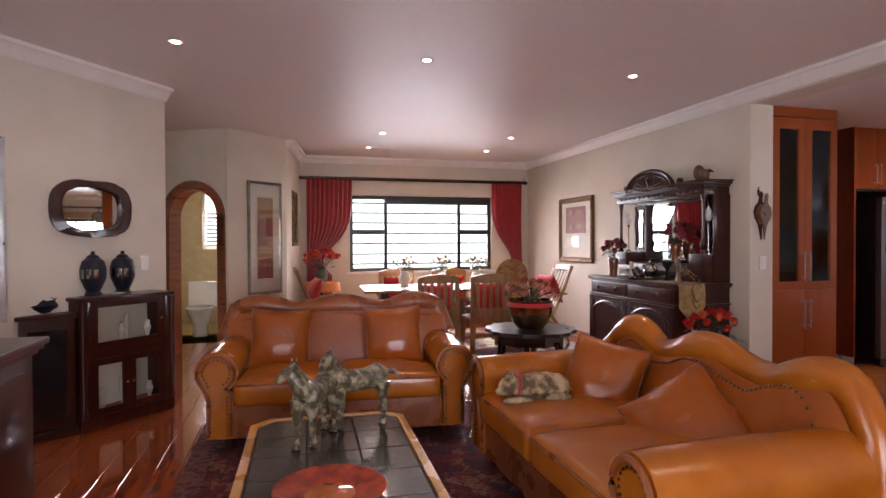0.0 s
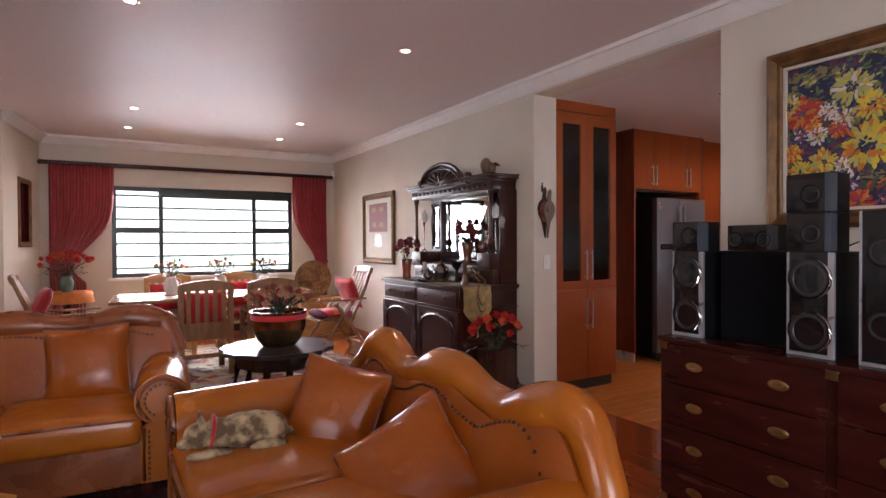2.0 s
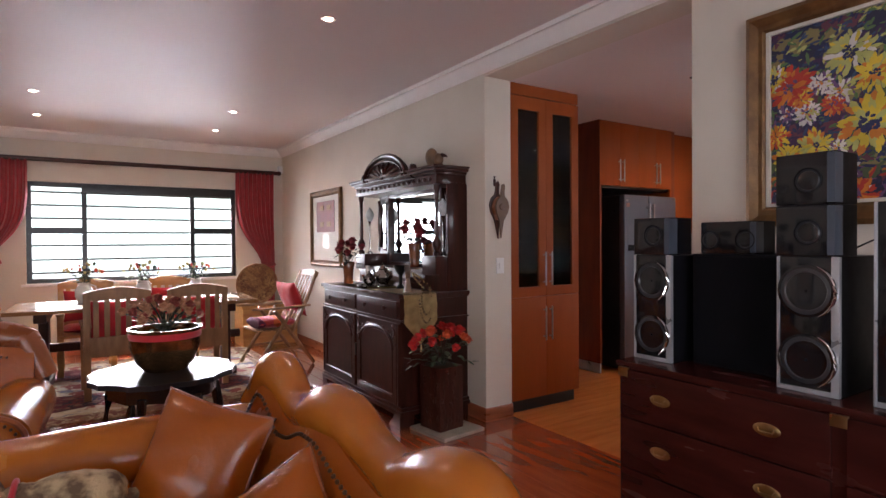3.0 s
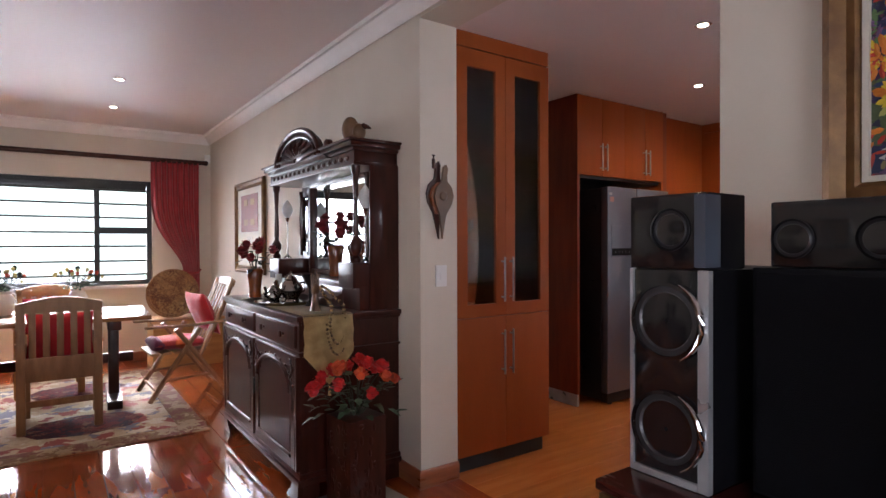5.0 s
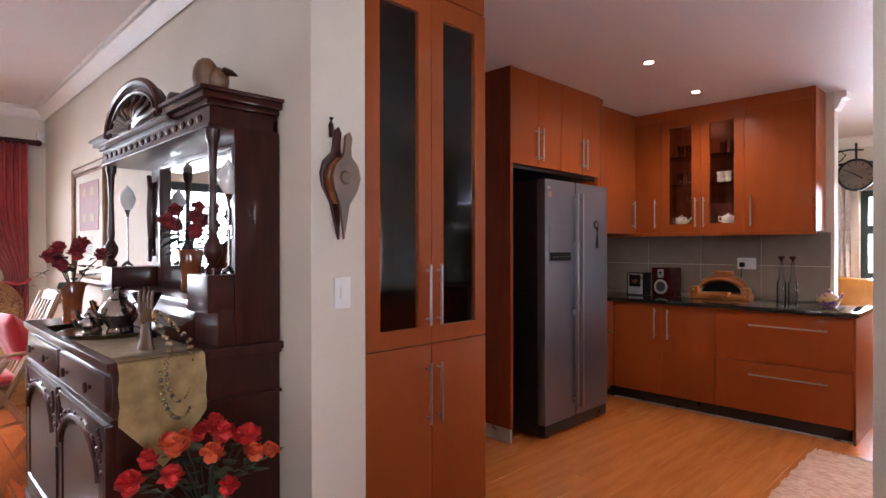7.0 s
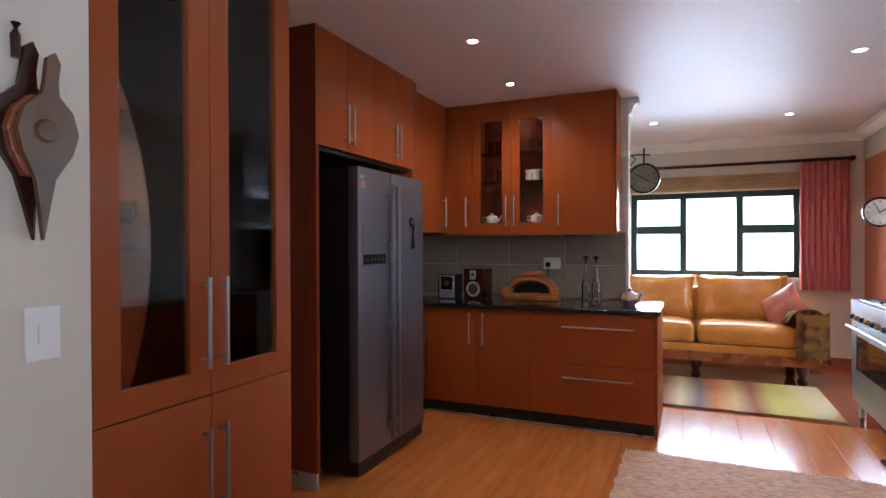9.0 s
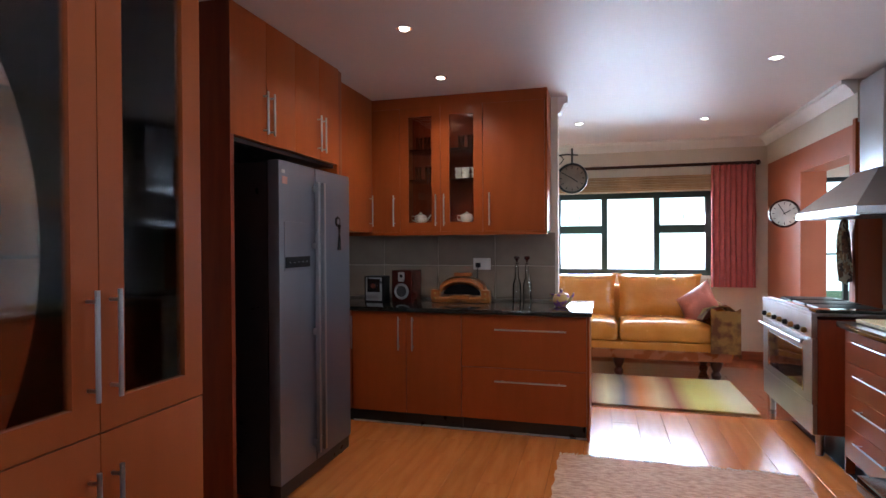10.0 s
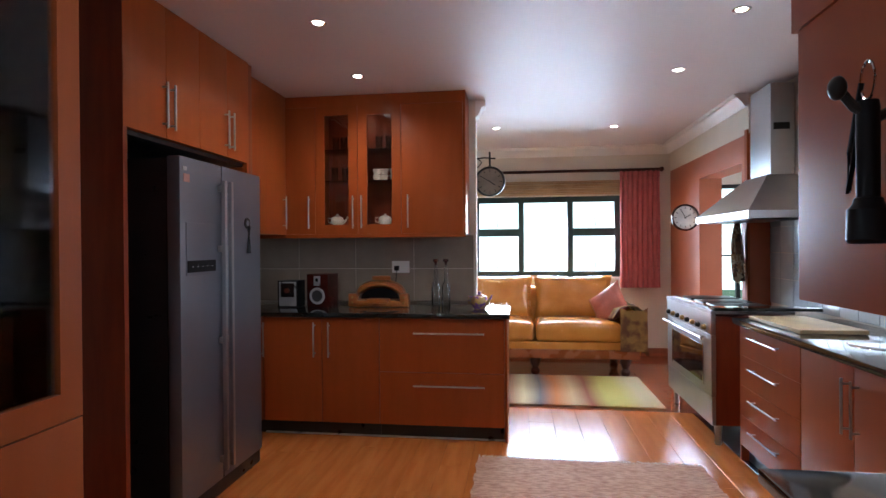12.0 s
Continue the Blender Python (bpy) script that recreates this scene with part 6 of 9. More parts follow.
sideboard()
fig = thing("carved_ornament", (4.385, 5.16, 1.936), 35, "round carved wooden bird ornament on top of the sideboard", "ornament")
bm = bmesh.new()
blob(bm, (0, 0.025, 0.072), (0.042, 0.052, 0.074), seg=16)
blob(bm, (0, -0.030, 0.055), (0.040, 0.040, 0.050), seg=14)
blob(bm, (0, -0.035, 0.012), (0.034, 0.036, 0.014), seg=12)
part("body", bm, M_BELLOWS, fig)
tubepart("beak", [(0, -0.055, 0.085), (0, -0.085, 0.080), (0, -0.108, 0.068)], 0.014, M_DARKWOOD, fig, radii=[0.02, 0.012, 0.003])


def rose_vase(loc, seed, label):
    v = thing("vase", loc, 0, label, "vase", "rose vases")
    lathepart("vase_body", [(0.0, 0), (0.042, 0), (0.045, 0.01), (0.040, 0.05), (0.046, 0.12), (0.058, 0.19), (0.054, 0.20), (0.04, 0.15), (0, 0.12)], M_CLAY, v, seg=22)
    bouquet("roses", (0, 0, 0.15), 0.15, 0.23, 8, 0.055, M_PETALDARK, M_LEAFDARK, "", v, None, 26, seed)


rose_vase((4.15, 6.28, 0.976), 21, "glazed terracotta vase of dark red roses on the sideboard")
rose_vase((4.50, 5.68, 1.14), 24, "glazed terracotta vase of dark red roses before the mirror")
for y in (5.135, 6.425):
    gl_ = thing("candle_lamp", (4.44, y, 1.246), 0, "frosted glass candle lamp on a slender stem on the sideboard", "candle lamp", "glass candle lamps")
    lathepart("stem", [(0, 0), (0.03, 0), (0.03, 0.008), (0.006, 0.03), (0.005, 0.26), (0.012, 0.30), (0.02, 0.315), (0, 0.315)], M_PEWTER, gl_, seg=14)
    lathepart("glass_bulb", [(0.018, 0.31), (0.036, 0.345), (0.042, 0.37), (0.030, 0.41), (0.010, 0.435), (0.0, 0.45)], M_FROST, gl_, "frosted white glass bulb", seg=18)
tea = thing("tea_set_tray", (4.19, 5.72, 0.976), 0, "round pewter tray on the sideboard holding a tea set", "tray")
lathepart("tray_dish", [(0, 0.006), (0.17, 0.006), (0.20, 0.02), (0.205, 0.02), (0.18, 0.0), (0, 0)], M_PEWTER, tea, seg=30)
for x, y, h, r, nm in ((4.19, 5.66, 0.20, 0.072, "teapot"), (4.14, 5.82, 0.13, 0.05, "sugar_bowl"), (4.27, 5.82, 0.11, 0.045, "milk_jug"), (4.10, 5.74, 0.09, 0.04, "cup")):
    p = thing(nm, (x, y, 0.984), 200, "polished pewter " + nm.replace("_", " ") + " standing on the tray", nm, "tea set")
    lathepart("body", [(0, 0), (r * 0.6, 0), (r * 0.62, h * 0.05), (r * 0.5, h * 0.12), (r, h * 0.4), (r * 0.95, h * 0.55), (r * 0.5, h * 0.72), (r * 0.55, h * 0.75), (r * 0.2, h * 0.85), (r * 0.15, h * 0.9), (r * 0.2, h * 0.96), (0, h)], M_PEWTER, p, seg=22)
    tubepart("spout", [(r * 0.8, 0, h * 0.35), (r * 1.35, 0, h * 0.5), (r * 1.6, 0, h * 0.75)], 0.009, M_PEWTER, p)
    tubepart("handle", [(-r * 0.8, 0, h * 0.6), (-r * 1.5, 0, h * 0.62), (-r * 1.5, 0, h * 0.35), (-r * 0.85, 0, h * 0.28)], 0.006, M_PEWTER, p)
goblet = thing("candle_stand", (4.25, 5.48, 0.976), 0, "dark wide-mouthed metal vase on the sideboard", "vase")
lathepart("body", [(0, 0), (0.035, 0), (0.036, 0.01), (0.015, 0.04), (0.016, 0.11), (0.035, 0.14), (0.055, 0.18), (0.057, 0.19), (0.04, 0.175), (0, 0.15)], M_IRON, goblet, seg=20)
candle = thing("candle", (4.26, 6.10, 0.976), 0, "white candle in a low holder on the sideboard", "candle")
lathepart("wax", [(0, 0.01), (0.022, 0.01), (0.022, 0.17), (0, 0.17)], M_PORCELAIN, candle, seg=14)
lathepart("holder", [(0, 0), (0.04, 0), (0.04, 0.012), (0, 0.012)], M_PEWTER, candle, seg=14)
hand = thing("necklace_stand", (4.16, 5.20, 0.979), 15, "brown wooden hand-shaped jewellery stand hung with beads", "ornament")
bm = bmesh.new()
tube(bm, [(0, 0, 0), (0, 0, 0.05), (0, 0, 0.13)], 0.04, 10, [0.055, 0.038, 0.026], 0.6)
blob(bm, (0, 0, 0.16), (0.038, 0.016, 0.045), seg=10)
for k in range(4):
    tube(bm, [(-0.028 + 0.018 * k, 0, 0.18), (-0.034 + 0.022 * k, 0, 0.25), (-0.036 + 0.024 * k, -0.004, 0.285 + (0.02 if k in (1, 2) else 0))], 0.008, 7, [0.010, 0.008, 0.005])
part("hand_form", bm, M_BELLOWS, hand)
bm = bmesh.new()
for loop, (rx, drop) in enumerate(((0.045, 0.30), (0.06, 0.36))):
    for k in range(46):
        t = k / 46 * 2 * math.pi
        c = math.cos(t)
        z = 0.10 - (drop / 2) * (1 - c) + 0.04
        y = -0.03 - 0.165 * min(1, max(0, (0.16 - z) / 0.12)) if z < 0.16 else -0.03
        blob(bm, (rx * math.sin(t) * (1.2 if c < 0 else 0.8), min(y, -0.045), z), (0.008, 0.008, 0.008), seg=6)
bd_ = part("bead_string", bm, mat("amber_bead", (0.30, 0.20, 0.09), 0.15, color2=(0.05, 0.03, 0.02), scale=50, contrast=(0.45, 0.5)), hand, "strings of amber and brown beads")
for ob in [o for o in bpy.data.objects if o.parent == hand and o.name.startswith("hand_form")]:
    ob.data.transform(Matrix.Diagonal((0.75, 0.75, 0.75, 1)))
runner = thing("table_runner", (0, 0, 0), 0, "gold damask table runner with a pointed end hanging over the sideboard", "table runner")
bm = bmesh.new()
cols = 10
front = []
for i in range(cols + 1):
    x = 4.02 + (4.30 - 4.02) * i / cols
    tip = 0.225 - 0.17 * abs(2 * i / cols - 1)
    col = [(x, 6.2, 0.978), (x, 5.6, 0.978), (x, 5.10, 0.979), (x, 5.035, 0.979), (x, 5.018, 0.968)]
    for j in range(1, 7):
        col.append((x + 0.003 * math.sin(j * 2 + i), 5.012 - 0.006 * math.sin(i * 1.9 + j * 0.4), 0.955 - (tip + 0.13) * j / 6))
    front.append([bm.verts.new(p) for p in col])
for a, b in zip(front, front[1:]):
    for j in range(len(a) - 1):
        bm.faces.new((a[j], b[j], b[j + 1], a[j + 1]))
bmesh.ops.solidify(bm, geom=bm.faces[:], thickness=0.0025)
part("cloth", bm, M_GOLDCLOTH, runner)
tubepart("tassel", [(4.16, 5.008, 0.60), (4.16, 5.008, 0.55)], 0.006, M_GOLDCLOTH, runner, radii=[0.004, 0.009])

fp = thing("flower_stand", (4.245, 4.87, 0.0), 8, "dark carved square pot of scarlet geraniums on a stone slab", "flower pot")
boxpart("pot", (-0.11, 0.11, -0.11, 0.11, 0.026, 0.47), M_DARKWOOD, fp, bevel=0.008)
bm = bmesh.new()
rnd = random.Random(9)
for f in range(4):
    for _ in range(26):
        u, z = rnd.uniform(-0.09, 0.09), rnd.uniform(0.06, 0.44)
        blob(bm, (u, -0.111, z), (rnd.uniform(0.008, 0.018), 0.006, rnd.uniform(0.012, 0.03)), pose(0, 0, 0, 0, 0, f * 90), seg=6)
part("pot_carving", bm, M_DARKWOOD, fp, kind="stuff")
bouquet("geraniums", (0, 0, 0.43), 0.24, 0.31, 18, 0.052, M_PETALRED, M_LEAFGREY, "", fp, M_PETALORANGE, 70, 7)
sl = thing("stone_slab", (4.27, 4.84, 0.0), 8, "thin square stone slab on the floor under the flower pot", "slab")
boxpart("stone", (-0.19, 0.19, -0.19, 0.19, 0.001, 0.025), M_STONE, sl, bevel=0.003)

bl = thing("bellows", (4.735, 4.828, 1.37), 0, "old wooden fireplace bellows hanging on the cream wall", "bellows")
out = [(0.0, 0.0), (0.012, 0.08), (0.022, 0.14), (0.06, 0.20), (0.075, 0.25), (0.062, 0.30), (0.03, 0.335), (0.028, 0.37), (0.034, 0.41), (0.022, 0.435), (0.004, 0.42), (-0.002, 0.37), (-0.008, 0.335), (-0.045, 0.30), (-0.06, 0.25), (-0.05, 0.20), (-0.022, 0.14), (-0.012, 0.08)]
XZ = Matrix(((1, 0, 0, 0), (0, 0, -1, 0), (0, 1, 0, 0), (0, 0, 0, 1)))
for nm, off, sc, dx in (("back_board", 0.0, 1.0, -0.022), ("front_board", 0.034, 0.95, 0.006)):
    bm = bmesh.new()
    extrude_outline(bm, [(x * sc + dx * min(1, z / 0.2), z * sc + 0.008) for x, z in out], off, off + 0.014, XZ)
    part(nm, bm, M_BELLOWS if off else M_DARKWOOD, bl, bevel=0.003)
bm = bmesh.new()
extrude_outline(bm, [(x * 0.9 - 0.01, z * 0.9 + 0.02) for x, z in out if 0.1 < z < 0.34], 0.014, 0.034, XZ)
part("leather_gusset", bm, M_LEATHERDK, bl)
lathepart("boss", [(0, 0.058), (0.02, 0.056), (0.026, 0.049), (0.026, 0.046)], M_BELLOWS, bl, m=pose(0.005, 0, 0.245, 90, 0, 0), seg=16)
tubepart("handle", [(-0.03, -0.006, 0.40), (-0.032, -0.006, 0.45), (-0.03, -0.006, 0.475)], 0.01, M_DARKWOOD, bl)


def curtain(name, x0, x1, y, z0, z1, material, label, tie=None, folds=9, side=1, grp="curtains", axis="x", rows=26):
    """Hanging folds; tie = (height, pinched width fraction) gathers it towards the side given."""
    c = thing(name, (0, 0, 0), 0, label, "curtain", grp)
    bm = bmesh.new()
    n = folds * 8
    grid = []
    for j in range(rows + 1):
        z = z1 - (z1 - z0) * j / rows
        f = 1.0
        if tie:
            k = math.exp(-((z - tie[0]) / 0.42) ** 2) if z > tie[0] else math.exp(-((z - tie[0]) / 0.22) ** 2) * 1.0
            f = 1 - (1 - tie[1]) * k
            if z < tie[0]:
                f = min(f, 0.55)
        row = []
        for i in range(n + 1):
            u = i / n
            amp = 0.030 * (0.6 + 0.4 * f)
            off = amp * math.sin(u * folds * 2 * math.pi + 0.35 * math.sin(j * 0.35)) + 0.008 * math.sin(u * 17 + j * 0.4)
            w = (x1 - x0) * f
            x = (x1 - w * (1 - u)) if side > 0 else (x0 + w * u)
            row.append(bm.verts.new((x, y + off, z) if axis == "x" else (y + off, x, z)))
        grid.append(row)
    for a, b in zip(grid, grid[1:]):
        for i in range(n):
            bm.faces.new((a[i], a[i + 1], b[i + 1], b[i]))
    part("drape", bm, material, c, recalc=False)
    if tie:
        xm = x1 - (x1 - x0) * tie[1] / 2 if side > 0 else x0 + (x1 - x0) * tie[1] / 2
        w = (x1 - x0) * tie[1] / 2 + 0.012
        tubepart("tieback", [(xm - w, y, tie[0] + 0.02), (xm - w * 0.6, y - 0.05, tie[0]), (xm, y - 0.058, tie[0] - 0.012), (xm + w * 0.6, y - 0.05, tie[0]), (xm + w, y, tie[0] + 0.03)], 0.014, material, c)
    return c


def curtain_rail(a, b, z, r, label, material=M_DARKWOOD):
    t = thing("curtain_rail", (0, 0, 0), 0, label, "curtain rail")
    tubepart("pole", [(*a, z), (*b, z)], r, material, t, seg=12)
    d = (Vector(b) - Vector(a)).normalized()
    for p, s in ((a, -1), (b, 1)):
        blob_bm = bmesh.new()
        blob(blob_bm, (p[0] + d.x * 0.02 * s, p[1] + d.y * 0.02 * s, z), (0.032, 0.032, 0.032), seg=12)
        part("finial", blob_bm, material, t)
    n = Vector((-d.y, d.x))
    for f in (0.03, 0.5, 0.97):
        p = Vector(a).lerp(Vector(b), f)
        boxpart("bracket", (p.x - 0.012 if abs(n.y) > 0.5 else p.x, p.x + 0.012 if abs(n.y) > 0.5 else p.x + 0.10, p.y if abs(n.y) > 0.5 else p.y - 0.012, p.y + 0.10 if abs(n.y) > 0.5 else p.y + 0.012, z - 0.012, z + 0.012), material, t)


curtain_rail((0.84, 9.60), (4.52, 9.60), 2.36, 0.027, "dark wooden curtain pole above the dining window")
curtain("curtain", 3.93, 4.46, 9.60, 0.06, 2.345, M_REDCLOTH, "crimson curtain tied back beside the dining window", (1.02, 0.34), 9, 1)
curtain("curtain", 0.90, 1.60, 9.60, 0.06, 2.345, M_REDCLOTH, "crimson curtain tied back beside the dining window", (1.02, 0.34), 10, -1)

krug = thing("dining_rug", (0, 0, 0), 0, "worn kelim rug in cream and brick red under the dining table", "rug")
boxpart("ground_weave", (1.2, 3.72, 6.75, 8.9, 0.002, 0.010), M_RUGKELIM, krug, bevel=0.003)
for d in ((1.05, 3.90, 6.55, 6.75), (1.05, 3.90, 8.9, 9.05), (1.05, 1.2, 6.75, 8.9), (3.72, 3.90, 6.75, 8.9)):
    boxpart("border", (*d, 0.002, 0.011), M_RUGKELIMB, krug, bevel=0.003)
for k, (x, y) in enumerate(((1.9, 7.2), (3.15, 7.2), (1.9, 8.4), (3.15, 8.4))):
    bm = bmesh.new()
    for r0, mt in ((0.40, 0), ):
        extrude_outline(bm, [(x + r0 * math.cos(j * math.pi / 4), y + 0.7 * r0 * math.sin(j * math.pi / 4)) for j in range(8)], 0.009, 0.0118)
    part("medallion", bm, M_RUGRED, krug, bevel=0)

dt = thing("dining_table", (2.60, 7.90, 0.0), -3, "long varnished trestle dining table on the kelim rug", "table")
for k in range(6):
    boxpart("top_board", (-1.06, 1.06, -0.47 + k * 0.157, -0.317 + k * 0.157, 0.742, 0.777), M_TABLETOP, dt, bevel=0.004)
for x in (-0.80, 0.80):
    boxpart("trestle_post", (x - 0.04, x + 0.04, -0.09, 0.09, 0.08, 0.66), M_DARKWOOD, dt, bevel=0.008)
    boxpart("trestle_foot", (x - 0.055, x + 0.055, -0.36, 0.36, 0.012, 0.085), M_DARKWOOD, dt, bevel=0.012)
    boxpart("trestle_head", (x - 0.05, x + 0.05, -0.36, 0.36, 0.655, 0.742), M_DARKWOOD, dt, bevel=0.012)
boxpart("stretcher", (-0.95, 0.95, -0.025, 0.025, 0.34, 0.42), M_DARKWOOD, dt)
for x, y in ((-0.6, -0.28), (0.1, -0.28), (0.72, 0.0), (-0.6, 0.28), (0.1, 0.28)):
    p = thing("place_mat", Vector((2.60 + x, 7.90 + y - x * 0.05, 0.778)), 0, "pale woven place mat lying on the dining table", "place mat", "place mats")
    boxpart("mat", (-0.2, 0.2, -0.14, 0.14, 0, 0.004), M_GOLDCLOTH, p, bevel=0.001)


def slat_chair(loc, rz, label, wood=M_TEAK, cushion_mat=M_CUSHRED):
    """Upright armchair with five back slats; faces +y before its turn."""
    c = thing("dining_chair", loc, rz, label, "chair", "chairs round the table")
    w = 0.52
    for x in (-w / 2, w / 2 - 0.055):
        boxpart("back_post", (x, x + 0.055, -0.27, -0.235, 0.012, 0.93), wood, c, bevel=0.006)
        boxpart("front_leg", (x, x + 0.055, 0.20, 0.245, 0.012, 0.63), wood, c, bevel=0.006)
        boxpart("armrest", (x - 0.01, x + 0.065, -0.25, 0.27, 0.63, 0.655), wood, c, bevel=0.008)
    bm = bmesh.new()
    n = 10
    extrude_outline(bm, [(-w / 2, 0.87)] + [(w / 2, 0.87)] + [(w / 2 - k * w / n, 0.935 + 0.045 * math.sin(math.pi * k / n)) for k in range(n + 1)], -0.02, 0.02, Matrix(((1, 0, 0, 0), (0, 0, 1, -0.255), (0, 1, 0, 0), (0, 0, 0, 1))))
    part("crest_rail", bm, wood, c, bevel=0.005)
    for k in range(5):
        x = -0.165 + k * 0.0825
        boxpart("back_slat", (x - 0.021, x + 0.021, -0.262, -0.248, 0.55, 0.875), wood, c, bevel=0.003)
    boxpart("lower_rail", (-w / 2 + 0.05, w / 2 - 0.05, -0.268, -0.242, 0.38, 0.55), wood, c, bevel=0.004)
    boxpart("seat", (-w / 2 + 0.01, w / 2 - 0.01, -0.24, 0.25, 0.40, 0.43), wood, c, bevel=0.006)
    cushion("seat_cushion", 0.44, 0.44, 0.09, cushion_mat, c, "red seat cushion", (0, 0.0, 0.475), (90, 0, 0))
    cushion("back_cushion", 0.42, 0.34, 0.10, cushion_mat, c, "red back cushion", (0, -0.185, 0.69), (-8, 0, 0))
    for z in (0.2,):
        boxpart("stretcher", (-w / 2 + 0.03, w / 2 - 0.03, -0.262, -0.242, z, z + 0.045), wood, c)


slat_chair((2.35, 7.42, 0), 2, "weathered teak dining chair with red cushions, tucked at the table")
slat_chair((3.02, 7.40, 0), -2, "weathered teak dining chair with red cushions, tucked at the table")
slat_chair((2.15, 8.55, 0), 180, "honey pine dining chair with red cushion on the window side", M_PINE)
slat_chair((2.95, 8.55, 0), 180, "honey pine dining chair with red cushion on the window side", M_PINE)


def folding_chair(loc, rz, label):
    """Folding teak armchair with crossed legs, facing +y before its turn."""
    c = thing("armchair", loc, rz, label, "chair", "folding armchairs")
    for x in (-0.27, 0.25):
        for nm, a, b in (("crossed_leg", (-0.34, 0.012), (0.10, 0.62)), ("crossed_leg", (0.31, 0.012), (-0.10, 0.62))):
            tubepart(nm, [(x, a[0], a[1]), (x, b[0], b[1])], 0.022, M_TEAK, c, seg=6)
        tubepart("armrest", [(x, -0.30, 0.66), (x, 0.0, 0.645), (x, 0.34, 0.65)], 0.028, M_TEAK, c, seg=8, squash=0.45)
        tubepart("back_stile", [(x * 0.86, -0.10, 0.36), (x * 0.86, -0.28, 0.72), (x * 0.84, -0.40, 1.03)], 0.022, M_TEAK, c, seg=6)
        tubepart("side_stretcher", [(x, -0.20, 0.20), (x, 0.22, 0.18)], 0.014, M_TEAK, c, seg=6)
    for y, z in ((-0.28, 0.10), (0.25, 0.10)):
        tubepart("cross_stretcher", [(-0.27, y, z), (0.25, y, z)], 0.014, M_TEAK, c, seg=6)
    for k in range(5):
        y = -0.16 + k * 0.095
        boxpart("seat_slat", (-0.235, 0.225, y, y + 0.07, 0.40, 0.42), M_TEAK, c, bevel=0.004)
    for k in range(5):
        x = -0.17 + k * 0.08
        tubepart("back_slat", [(x, -0.16, 0.50), (x, -0.27, 0.74), (x, -0.375, 0.985)], 0.017, M_TEAK, c, seg=6, squash=0.4)
    bm = bmesh.new()
    extrude_outline(bm, [(-0.24, 0.0), (0.22, 0.0), (0.22, 0.06), (0.10, 0.085), (-0.12, 0.085), (-0.24, 0.06)], -0.014, 0.014, pose(0, -0.392, 0.965, 90 + 18, 0, 0))
    part("crest_rail", bm, M_TEAK, c, bevel=0.005)
    cushion("seat_cushion", 0.46, 0.46, 0.11, M_CUSHRED, c, "red seat cushion", (0, 0.03, 0.475), (90, 0, 0))
    cushion("cushion_stripe", 0.47, 0.13, 0.115, M_CUSHORANGE, c, "orange stripe", (0, 0.03, 0.477), (90, 0, 0))
    cushion("cushion_stripe", 0.47, 0.09, 0.112, M_CUSHPLUM, c, "plum stripe", (0, 0.215, 0.475), (90, 0, 0))
    cushion("back_cushion", 0.42, 0.42, 0.13, M_CUSHRED, c, "plump red back cushion", (0, -0.19, 0.72), (-22, 0, 8))


folding_chair((3.93, 7.82, 0), 93, "folding teak armchair with red and plum cushions, at the table head")
folding_chair((1.12, 8.02, 0), -88, "folding teak armchair with red cushions at the far table end")

for k, (x, y) in enumerate(((2.12, 8.05), (2.64, 8.08), (3.15, 8.10))):
    v = thing("flower_jug", (x, y, 0.777), 40 * k, "white glazed jug of small orange and yellow flowers on the table", "vase", "flower jugs")
    lathepart("jug", [(0, 0), (0.05, 0), (0.055, 0.01), (0.078, 0.07), (0.075, 0.13), (0.05, 0.175), (0.055, 0.20), (0.045, 0.195), (0.04, 0.17), (0, 0.15)], M_PORCELAIN, v, seg=20)
    tubepart("jug_handle", [(0.05, 0, 0.18), (0.10, 0, 0.16), (0.105, 0, 0.10), (0.075, 0, 0.07)], 0.008, M_PORCELAIN, v)
    bouquet("posy", (0, 0, 0.17), 0.19, 0.20, 16, 0.026, M_PETALWHITE, M_LEAF, "", v, M_PETALORANGE, 130, 40 + k)
    bouquet("thistle", (0.05, 0, 0.17), 0.10, 0.22, 3, 0.03, M_LEAFDARK, M_LEAF, "", v, None, 8, 60 + k)

box_ = thing("wooden_chest", (4.22, 9.20, 0.0), 0, "honey pine blanket chest in the dining corner", "chest")
boxpart("body", (-0.36, 0.36, -0.22, 0.24, 0.0, 0.50), M_PINE, box_, bevel=0.006)
boxpart("lid", (-0.38, 0.38, -0.24, 0.25, 0.50, 0.54), M_PINE, box_, bevel=0.008)
wp = thing("wicker_plate", (4.08, 9.16, 0.815), 0, "large round woven grass plate leaning upright on the pine chest", "basket")
lathepart("plate_weave", [(0, 0.0), (0.12, 0.004), (0.22, 0.02), (0.27, 0.04), (0.275, 0.055), (0.26, 0.05), (0.2, 0.03), (0.1, 0.016), (0, 0.012)], M_WICKER, wp, m=pose(0, 0, 0, 98, 0, 0), seg=40)
bm = bmesh.new()
for r in (0.24, 0.265):
    tube(bm, [(r * math.cos(t), -0.045 - 0.04 * (r - 0.2) , r * math.sin(t)) for t in [j * math.pi / 20 for j in range(41)]], 0.007, 5)
part("plate_rim", bm, M_TEAK, wp)

